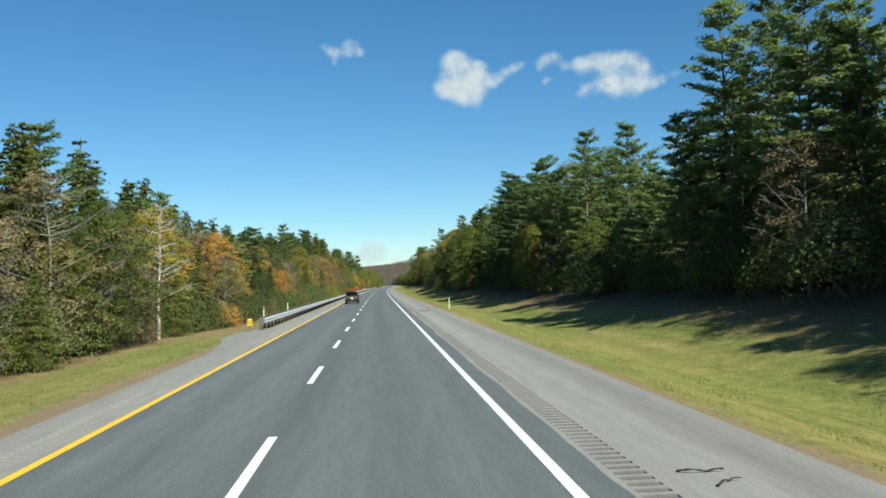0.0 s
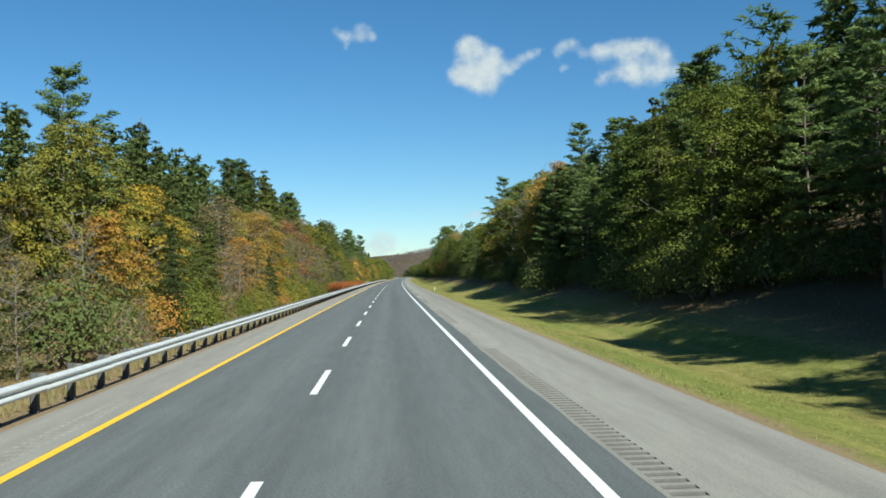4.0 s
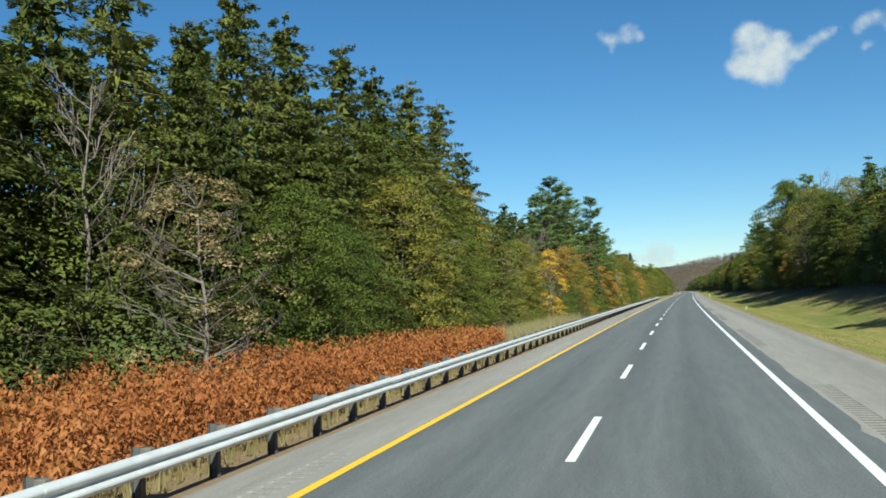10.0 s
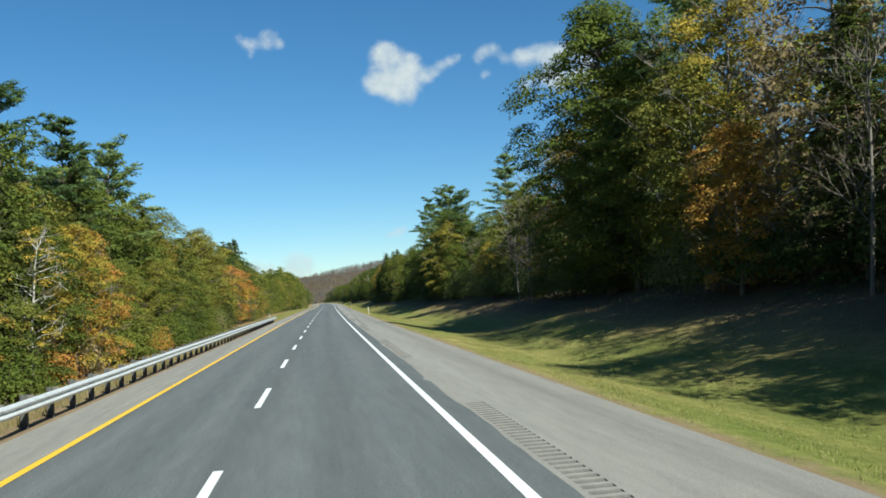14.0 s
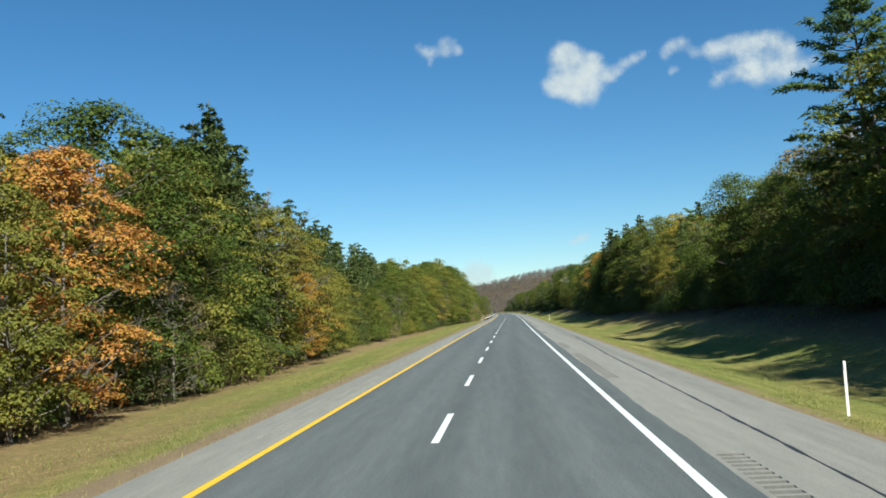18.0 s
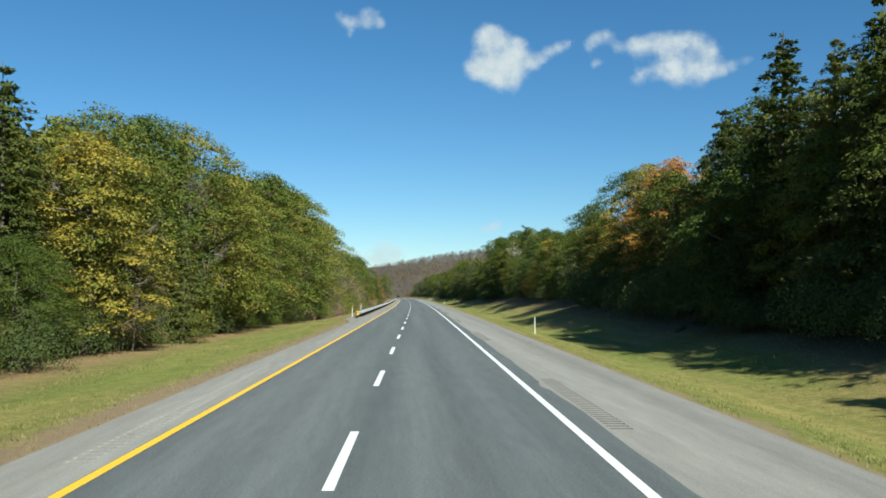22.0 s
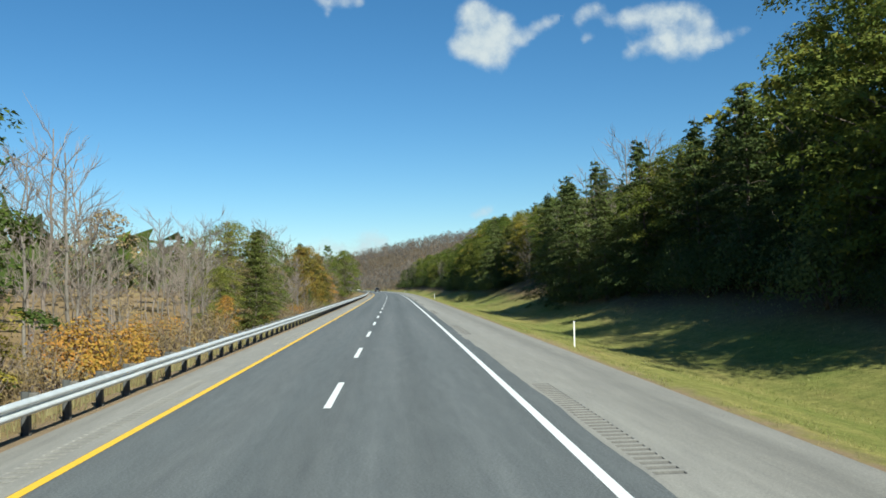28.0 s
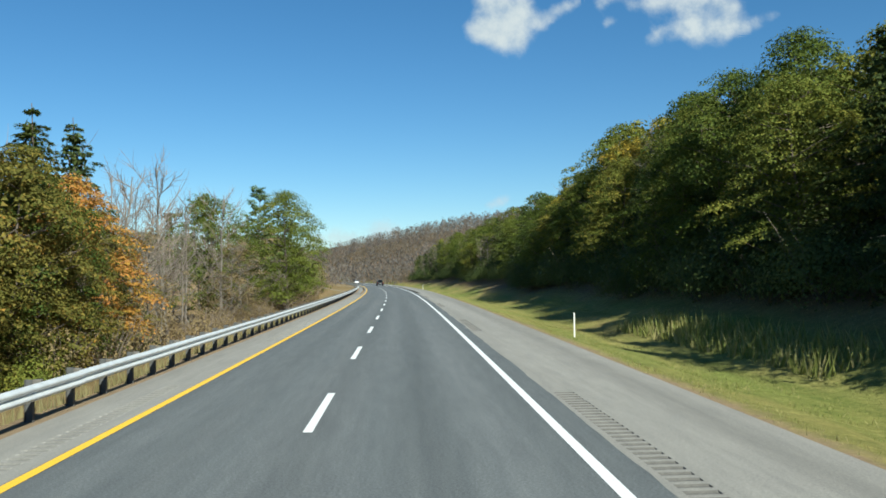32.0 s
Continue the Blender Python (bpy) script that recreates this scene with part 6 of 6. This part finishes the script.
# ---------------------------------------------------------------- clouds
CLOUDS = (
    ("cloud", "bright white cumulus cloud with a wispy right arm", 1.0, ((475, 1288, 47), (435, 1244, 47), (515, 1244, 51), (440, 1134, 57), (528, 1141, 69), (601, 1185, 53), (411, 1104, 41), (598, 1052, 47), (497, 1067, 47), (625, 1244, 34), (681, 1141, 37), (725, 1173, 30), (770, 1203, 30), (814, 1226, 28), (859, 1244, 24), (896, 1256, 19))),
    ("cloud", "ragged white cloud split by a blue gap", 0.9, ((961, 1229, 31), (1007, 1266, 33), (1059, 1289, 39), (1116, 1237, 33), (1018, 1162, 24), (988, 1140, 19), (1190, 1237, 39), (1265, 1251, 41), (1340, 1266, 48), (1429, 1259, 56), (1519, 1266, 57), (1569, 1222, 49), (1395, 1154, 48), (1319, 1110, 46), (1230, 1095, 39), (1177, 1066, 29), (1407, 1080, 46), (1498, 1117, 51), (1573, 1132, 46), (1647, 1117, 39), (1708, 1147, 33), (1762, 1172, 28), (1800, 1191, 19))),
    ("cloud", "small thin wisp of white cloud", 0.7, ((-105, 1384, 40), (-127, 1332, 40), (-76, 1332, 33), (-191, 1325, 29), (-234, 1332, 25), (-263, 1369, 21), (-213, 1266, 21), (-48, 1318, 21))),
    ("cloud", "small white puff low over the hill", 0.8, ((444, 322, 25), (486, 336, 30), (527, 342, 22), (397, 308, 16))),
    ("cloud", "faint streak of cloud near the horizon", 0.45, ((-143, 181, 44), (-62, 195, 52), (20, 190, 46), (-230, 175, 40), (-330, 150, 50), (90, 150, 46), (-40, 130, 50), (-180, 120, 50))),
    ("cloud", "white cloud behind the wooded bank", 0.8, ((2277, 939, 59), (2366, 970, 49), (2175, 908, 38), (1725, 746, 44), (1840, 777, 50), (1927, 808, 40))),
)


def cloud_material():
    m = bpy.data.materials.new("cloud_vapour")
    m.use_nodes = True
    n, l = m.node_tree.nodes, m.node_tree.links
    n.remove(n["Principled BSDF"])
    a = n.new("ShaderNodeAttribute")
    a.attribute_name = "cover"
    v = place_xyz(n)
    f = noise_tex(n, l, 0.008, 8.0, 0.58, v)
    d = math_node(n, l, "ADD", a.outputs["Fac"], math_node(n, l, "MULTIPLY", math_node(n, l, "SUBTRACT", f, 0.5), 1.25))
    alpha = n.new("ShaderNodeMapRange")
    alpha.interpolation_type = "SMOOTHSTEP"
    alpha.inputs[1].default_value, alpha.inputs[2].default_value = 0.30, 1.15
    l.new(d, alpha.inputs[0])
    shade = ramp(n, l, noise_tex(n, l, 0.008, 5.0, 0.6, v), ((0.3, (0.75, 0.82, 0.91)), (0.62, (0.95, 0.97, 1.0))))
    e, t, s = n.new("ShaderNodeEmission"), n.new("ShaderNodeBsdfTransparent"), n.new("ShaderNodeMixShader")
    e.inputs["Strength"].default_value = 0.42
    l.new(shade, e.inputs["Color"])
    l.new(alpha.outputs[0], s.inputs[0])
    l.new(t.outputs[0], s.inputs[1])
    l.new(e.outputs[0], s.inputs[2])
    l.new(s.outputs[0], n["Material Output"].inputs["Surface"])
    return m


VAPOUR = cloud_material()
for name, label, thick, puffs in CLOUDS:
    p = np.array(puffs, float)
    x0, x1 = (p[:, 0] - 2.6 * p[:, 2]).min(), (p[:, 0] + 2.6 * p[:, 2]).max()
    z0, z1 = (p[:, 1] - 2.6 * p[:, 2]).min(), (p[:, 1] + 2.6 * p[:, 2]).max()
    gx, gz = np.meshgrid(np.arange(x0, x1, 9.0), np.arange(z0, z1, 9.0))
    gap = np.ones_like(gx)
    for cx, cz, cr in puffs:
        gap *= 1.0 - min(0.8, 0.14 + cr / 85) * np.exp(-((gx - cx) ** 2 + (gz - cz) ** 2) / (1.35 * cr) ** 2)
    dens = (1.0 - gap) * (0.7 + 0.5 * thick)
    dens -= np.where((np.abs(gx - x0) < 14) | (np.abs(gx - x1) < 20) | (np.abs(gz - z0) < 14) | (np.abs(gz - z1) < 20), 1.2, 0.0)
    k = gx.shape[1]
    i, j = np.meshgrid(np.arange(gx.shape[0] - 1), np.arange(k - 1), indexing="ij")
    q = np.stack((i * k + j, i * k + j + 1, (i + 1) * k + j + 1, (i + 1) * k + j), -1).reshape(-1, 4)
    me = mesh_from(name, np.stack((gx, 4700 + 0 * gx, gz), -1).reshape(-1, 3), q, VAPOUR, True)
    me.attributes.new("cover", "FLOAT", "POINT").data.foreach_set("value", dens.ravel().astype(np.float32))
    tagged(new(name, me), label, "cloud", kind="structure")

# ---------------------------------------------------------------- vehicles
def paint(name, colour, rough=0.28, metallic=0.35):
    m, n, l, b = material(name, rough, metallic, 0.5)
    f = noise_tex(n, l, 3.0, 5.0, 0.6, place_xyz(n))
    l.new(ramp(n, l, f, ((0.3, tuple(c * 0.9 for c in colour)), (0.7, colour))), b.inputs["Base Color"])
    b.inputs["Coat Weight"].default_value, b.inputs["Coat Roughness"].default_value = 0.6, 0.08
    return m


CAR_GLASS = plain("tinted_glass", (0.004, 0.0045, 0.0055), 0.05, 0.0, 0.05, 2.0, 0.22)
CAR_PLASTIC = plain("black_trim", (0.008, 0.008, 0.009), 0.6, 0.0, 0.15, 6.0, 0.15)
CHROME = plain("chrome", (0.62, 0.63, 0.64), 0.15, 1.0, 0.03)
TYRE = plain("tyre_rubber", (0.014, 0.014, 0.014), 0.85, 0.0, 0.25, 6.0, 0.15)
RIM = plain("alloy_rim", (0.42, 0.43, 0.44), 0.35, 0.85, 0.05)
TAIL_RED = plain("tail_lamp_red", (0.14, 0.006, 0.008), 0.15, 0.0, 0.1, 8.0, 0.7)
TAIL_CLEAR = plain("tail_lamp_clear", (0.22, 0.14, 0.14), 0.12, 0.0, 0.1, 8.0, 0.7)
PLATE_WHITE = plain("plate_white", (0.75, 0.75, 0.76), 0.4, 0.0, 0.04)
PLATE_INK = plain("plate_ink", (0.30, 0.22, 0.25), 0.5, 0.0, 0.05)


class Shell:
    """A car's skin by stations from tail (0) to nose: belt and roof heights and half widths."""

    def __init__(self, stations):
        self.t = np.array(stations, float)     # y, half width, belt z, roof z, roof half width, sill z

    def at(self, y):
        return [float(np.interp(y, self.t[:, 0], self.t[:, k])) for k in range(1, 6)]

    def section(self, y):
        w, belt, roof, rw, sill = self.at(y)
        return [(0.0, sill), (0.78 * w, sill), (0.93 * w, sill + 0.07), (0.985 * w, sill + 0.28), (w, 0.55 * sill + 0.45 * belt), (0.985 * w, belt - 0.06), (0.95 * w, belt),
                (0.95 * w * 0.4 + rw * 0.6, belt + (roof - belt) * 0.62), (rw, roof - 0.07 * min(1.0, (roof - belt) * 2)), (rw * 0.86, roof - 0.015), (rw * 0.45, roof), (0.0, roof + 0.006)]

    def side(self, y, f, out=0.008):
        """A place on the cabin's side: f 0 at the belt, 1 at the roof edge."""
        p = self.section(y)[6:9]
        x, z = np.interp(f, (0, 0.62, 1.0), [q[0] for q in p]), np.interp(f, (0, 0.62, 1.0), [q[1] for q in p])
        return x + out, y, z

    def body(self):
        bm = bmesh.new()
        ys = sorted(set(list(self.t[:, 0]) + list(np.linspace(self.t[0, 0], self.t[-1, 0], 30))))
        prev = None
        for y in ys:
            s = self.section(y)
            ring = [bm.verts.new((x, y, z)) for x, z in s] + [bm.verts.new((-x, y, z)) for x, z in s[-2:0:-1]]
            if prev:
                for i in range(len(ring)):
                    bm.faces.new((prev[i], prev[(i + 1) % len(ring)], ring[(i + 1) % len(ring)], ring[i]))
            else:
                bm.faces.new(ring)
            prev = ring
        bm.faces.new(list(reversed(prev)))
        return bm


def sheet(rows, thick=0.006):
    """A thin solid panel through a grid of points."""
    bm = bmesh.new()
    vs = [[bm.verts.new(p) for p in row] for row in rows]
    for a, b in zip(vs, vs[1:]):
        for i in range(len(a) - 1):
            bm.faces.new((a[i], a[i + 1], b[i + 1], b[i]))
    bmesh.ops.recalc_face_normals(bm, faces=bm.faces[:])
    bmesh.ops.solidify(bm, geom=bm.faces[:], thickness=thick)
    return bm


def bmesh_ring(r_out, r_in, width):
    """Tyre: a rounded ring about the x axis."""
    bm = bmesh.new()
    prof = ((r_in, -width * 0.42), (r_out * 0.93, -width * 0.5), (r_out, -width * 0.36), (r_out, width * 0.36), (r_out * 0.93, width * 0.5), (r_in, width * 0.42))
    rings = []
    for k in range(24):
        a = 2 * math.pi * k / 24
        rings.append([bm.verts.new((x, math.cos(a) * q, math.sin(a) * q)) for q, x in prof])
    for a, b in zip(rings, rings[1:] + rings[:1]):
        for i in range(len(prof)):
            j = (i + 1) % len(prof)
            bm.faces.new((a[i], a[j], b[j], b[i]))
    return bm


def spoke_wheel(thing, x, y, radius, side):
    tyre = part("wheel", bmesh_ring(radius, 0.64 * radius, 0.22), TYRE, thing)
    tyre.matrix_basis = Matrix.Translation((x, y, radius))
    bm = bmesh.new()
    bmesh.ops.create_cone(bm, cap_ends=True, segments=20, radius1=0.65 * radius, radius2=0.65 * radius, depth=0.10, matrix=Matrix.Rotation(radians(90), 4, "Y"))
    part("brake_well", bm, CAR_PLASTIC, tyre)
    bm = bmesh.new()
    n = 10
    for k in range(n):
        a = 2 * math.pi * k / n
        d, e = Vector((0, math.cos(a), math.sin(a))), Vector((0, -math.sin(a), math.cos(a)))
        x0, x1 = side * 0.045, side * 0.085
        quad = [d * 0.04 - e * 0.02, d * 0.04 + e * 0.02, d * 0.63 * radius + e * 0.028, d * 0.63 * radius - e * 0.028]
        lo = [bm.verts.new((x0, q.y, q.z)) for q in quad]
        hi = [bm.verts.new((x1, q.y, q.z)) for q in quad]
        bm.faces.new(hi)
        for i in range(4):
            bm.faces.new((lo[i], lo[(i + 1) % 4], hi[(i + 1) % 4], hi[i]))
    part("rim", bm, RIM, tyre)


def car(name, label, s, u, shell, colour, windows, rear_glass, length, wheels, radius=0.34, rails=False, lamps=True, turn=0.0):
    thing = tagged(new(name), label, "car", "vehicles on the carriageway")
    thing.matrix_basis = at(s, u, 0.003, turn)
    body = part("body", shell.body(), colour, thing, smooth=True)
    for y0, y1, f0, f1 in windows:
        for side in (1, -1):
            rows = []
            for f in np.linspace(f0, f1, 4):
                shrink = 0.05 * (f - f0)
                rows.append([(side * shell.side(y, f)[0], y, shell.side(y, f)[2]) for y in np.linspace(y0 + shrink, y1 - shrink * 2.5, 5)])
            part("side_window", sheet(rows), CAR_GLASS, thing)
    y0, y1, x0, x1 = rear_glass
    rows = []
    for f in np.linspace(0, 1, 5):
        y = y0 + (y1 - y0) * f
        hw = x0 + (x1 - x0) * f
        w, belt, roof, rw, sill = shell.at(y)
        rows.append([(x, y - 0.012, roof + 0.004 - 0.03 * (abs(x) / hw) ** 4) for x in np.linspace(-hw, hw, 9)])
    part("rear_window", sheet(rows), CAR_GLASS, thing)
    # windscreen
    ys = shell.t[:, 0]
    front = [y for y in ys if shell.at(y)[2] - shell.at(y)[1] > 0.3][-1]
    nose = [y for y in ys if y > front][0]
    rows = []
    for f in np.linspace(0.08, 0.9, 5):
        y = front + (nose - front) * f
        w, belt, roof, rw, sill = shell.at(y)
        rows.append([(x, y + 0.012, roof + 0.006) for x in np.linspace(-rw * 0.85, rw * 0.85, 7)])
    part("windscreen", sheet(rows), CAR_GLASS, thing)
    for y in wheels:
        w = shell.at(y)[0]
        for side in (1, -1):
            spoke_wheel(thing, side * (w - 0.10), y, radius, side)
            # dark arch above the wheel
            rows = []
            for rr, xx in ((radius * 1.05, w * 1.0 + 0.006), (radius * 1.28, w * 1.0 + 0.010)):
                rows.append([(side * xx, y + math.cos(a) * rr, radius + math.sin(a) * rr) for a in np.linspace(-0.1, math.pi + 0.1, 13)])
            part("wheel_arch", sheet(rows, 0.02), CAR_PLASTIC, thing)
    w, belt, roof, rw, sill = shell.at(0.05)
    bm = bmesh.new()
    box(bm, -w * 0.95, w * 0.95, -0.07, 0.35, sill + 0.09, sill + 0.33, 0.07, 3)
    bumper = part("rear_bumper", bm, colour, thing, smooth=True)
    bm = bmesh.new()
    box(bm, -w * 0.93, w * 0.93, -0.05, 0.4, sill - 0.12, sill + 0.10, 0.04)
    part("bumper_valance", bm, CAR_PLASTIC, bumper, "black plastic lower bumper")
    bm = bmesh.new()
    box(bm, -w * 0.62, w * 0.62, -0.078, -0.04, sill + 0.075, sill + 0.105, 0.01)
    part("bumper_strip", bm, RIM, bumper, "thin silver strip under the bumper")
    for side in (1, -1):
        bm = bmesh.new()
        box(bm, side * w * 0.86 - 0.10, side * w * 0.86 + 0.10, -0.082, 0.2, sill - 0.05, sill + 0.15, 0.03)
        part("bumper_corner", bm, CAR_PLASTIC, bumper, "black plastic bumper corner")
        bm = bmesh.new()
        box(bm, side * w * 0.87 - 0.022, side * w * 0.87 + 0.022, -0.094, -0.07, sill + 0.05, sill + 0.16, 0.008)
        part("reflector", bm, TAIL_RED, bumper)
        if lamps:
            # lamp outline by distance round the corner: x, y
            path = np.array(((0.56 * w, -0.022), (0.80 * w, -0.02), (0.93 * w, 0.0), (1.02 * w, 0.06), (1.035 * w, 0.14), (1.04 * w, 0.36)))
            run = np.concatenate(((0,), np.cumsum(np.hypot(*np.diff(path, axis=0).T))))

            def lamp(nm, a, b, lo, hi, mat, thick=0.03):
                rows = []
                for v in np.linspace(0, 1, 4):
                    row = []
                    for q in np.linspace(a, b, 9):
                        z0, z1 = np.interp(q, (0, run[1], run[3], run[-1]), lo), np.interp(q, (0, run[1], run[3], run[-1]), hi)
                        row.append((side * float(np.interp(q, run, path[:, 0])), float(np.interp(q, run, path[:, 1])), belt + float(z0 + (z1 - z0) * v)))
                    rows.append(row)
                return part(nm, sheet(rows, thick), mat, thing)

            lamp("reversing_lamp", 0.02, run[1] + 0.05, (-0.115, -0.135, -0.13, -0.10), (-0.085, -0.035, -0.03, -0.06), TAIL_CLEAR)
            lamp("tail_lamp", 0.06, run[1] + 0.051, (-0.07, -0.034, -0.03, -0.05), (-0.03, 0.015, 0.01, -0.02), TAIL_RED)
            lamp("tail_lamp", run[1] + 0.052, run[-1], (-0.16, -0.175, -0.16, -0.06), (-0.02, 0.015, 0.02, -0.03), TAIL_RED)
        bm = bmesh.new()
        yy = front + 0.28
        box(bm, side * shell.at(yy)[0] * 0.99 - (0.09 if side > 0 else 0.13), side * shell.at(yy)[0] * 0.99 + (0.13 if side > 0 else 0.09), yy - 0.06, yy + 0.06, belt - 0.03, belt + 0.12, 0.03)
        part("door_mirror", bm, CAR_PLASTIC, thing)
        for y in [q for q in (windows[0][0] + 0.55, windows[-1][0] + 0.15) if len(windows) > 1]:
            bm = bmesh.new()
            xh = shell.at(y)[0]
            box(bm, side * xh - 0.01, side * xh + 0.028, y, y + 0.2, belt - 0.16, belt - 0.125, 0.008)
            part("door_handle", bm, colour, thing)
        if rails:
            a = [(side * (shell.at(y)[3] * 0.93), y, shell.at(y)[2] + h) for y, h in ((0.72, -0.03), (0.9, 0.025), (1.8, 0.035), (2.6, 0.03), (2.75, -0.01))]
            v, q = tube(np.array(a), (0.03, 0.024, 0.022, 0.024, 0.03), 6)
            part("roof_rail", mesh_from("roof_rail", v, q, CAR_PLASTIC, True), CAR_PLASTIC, thing)
    bm = bmesh.new()
    box(bm, -0.155, 0.155, -0.022, -0.004, belt - 0.30, belt - 0.148, 0.004)
    plate = part("number_plate", bm, PLATE_WHITE, thing, "white number plate")
    bm = bmesh.new()
    box(bm, -0.11, 0.11, -0.026, -0.0225, belt - 0.25, belt - 0.19)
    part("plate_bar", bm, PLATE_INK, plate)
    bm = bmesh.new()
    box(bm, -w * 0.50, w * 0.50, -0.05, 0.0, belt - 0.135, belt - 0.10, 0.012)
    part("hatch_trim", bm, colour, thing)
    return thing, body


OLIVE = paint("olive_metallic_paint", (0.115, 0.112, 0.074), 0.26, 0.75)
WHITE_CAR = paint("white_car_paint", (0.75, 0.75, 0.75), 0.3, 0.0)
DARK_CAR = paint("dark_green_paint", (0.018, 0.024, 0.02))
WAGON = Shell(((0.0, 0.80, 1.00, 1.01, 0.70, 0.42), (0.06, 0.87, 1.03, 1.08, 0.72, 0.36), (0.30, 0.90, 1.04, 1.34, 0.68, 0.34), (0.55, 0.915, 1.04, 1.58, 0.64, 0.32), (0.75, 0.92, 1.04, 1.635, 0.63, 0.30),
               (1.6, 0.92, 1.02, 1.66, 0.64, 0.28), (2.4, 0.92, 1.00, 1.64, 0.64, 0.28), (2.85, 0.92, 0.99, 1.55, 0.66, 0.28), (3.55, 0.915, 0.97, 1.04, 0.74, 0.28), (4.2, 0.90, 0.90, 0.93, 0.72, 0.28),
               (4.6, 0.85, 0.78, 0.80, 0.66, 0.28), (4.80, 0.72, 0.62, 0.63, 0.5, 0.32)))
PICKUP = Shell(((0.0, 0.88, 1.02, 1.03, 0.86, 0.55), (0.05, 0.93, 1.05, 1.06, 0.88, 0.5), (1.75, 0.95, 1.06, 1.07, 0.88, 0.45), (1.85, 0.95, 1.08, 1.72, 0.68, 0.45), (2.2, 0.95, 1.09, 1.80, 0.68, 0.45), (3.4, 0.95, 1.08, 1.78, 0.68, 0.45),
                (3.7, 0.95, 1.08, 1.66, 0.70, 0.45), (4.3, 0.95, 1.08, 1.14, 0.8, 0.45), (5.2, 0.92, 1.02, 1.04, 0.78, 0.45), (5.4, 0.85, 0.9, 0.9, 0.7, 0.5)))

SUV_WINDOWS = ((0.62, 1.05, 0.12, 0.9), (1.10, 1.95, 0.10, 0.92), (2.0, 2.85, 0.10, 0.90))
wagon, wagon_body = car("station_wagon", "olive metallic station wagon with roof rails in the passing lane", 99.4, -1.78, WAGON, OLIVE, SUV_WINDOWS, (0.075, 0.545, 0.765, 0.64), 4.8, (0.95, 3.72), 0.345, True)
for side in (1, -1):
    a = [(side * WAGON.side(y, f, 0.014)[0], y, WAGON.side(y, f, 0.014)[2]) for y, f in ((0.52, 0.1), (0.60, 0.55), (0.85, 0.96), (1.7, 0.99), (2.5, 0.96), (2.95, 0.5))]
    v, q = tube(np.array(a), np.full(6, 0.012), 5)
    part("window_trim", mesh_from("window_trim", v, q, CHROME, True), CHROME, wagon, "thin chrome window trim")
bm = bmesh.new()
box(bm, -0.56, 0.56, 0.535, 0.76, 1.622, 1.652, 0.012)
part("rear_spoiler", bm, OLIVE, wagon)
bm = bmesh.new()
bmesh.ops.create_uvsphere(bm, u_segments=12, v_segments=6, radius=0.06, matrix=Matrix.Translation((0, -0.004, 0.955)) @ Matrix.Diagonal((1.0, 0.2, 0.6, 1)))
part("badge", bm, CHROME, wagon, smooth=True)
bm = bmesh.new()
bmesh.ops.create_cone(bm, cap_ends=True, segments=8, radius1=0.05, radius2=0.012, depth=0.14, matrix=Matrix.Translation((0, 0.95, 1.70)) @ Matrix.Rotation(radians(-35), 4, "X"))
part("roof_antenna", bm, CAR_PLASTIC, wagon)
bm = bmesh.new()
box(bm, -0.16, 0.17, 0.1, 0.16, 1.075, 1.1, 0.008)
part("rear_wiper", bm, CAR_PLASTIC, wagon)

pickup, _ = car("pickup_truck", "dark pickup truck driving ahead in the near lane", 1236.0, 1.85, PICKUP, DARK_CAR, ((1.95, 2.75, 0.12, 0.88), (2.82, 3.7, 0.12, 0.86)), (1.77, 1.845, 0.66, 0.6), 5.4, (1.15, 4.45), 0.40)
car("white_suv", "white sport utility car far ahead on the bend", 1318.0, -1.75, WAGON, WHITE_CAR, SUV_WINDOWS, (0.075, 0.545, 0.765, 0.64), 4.8, (0.95, 3.72), 0.345, True)
car("white_suv", "white sport utility car far ahead on the bend", 1405.0, 1.8, WAGON, WHITE_CAR, SUV_WINDOWS, (0.075, 0.545, 0.765, 0.64), 4.8, (0.95, 3.72), 0.345)
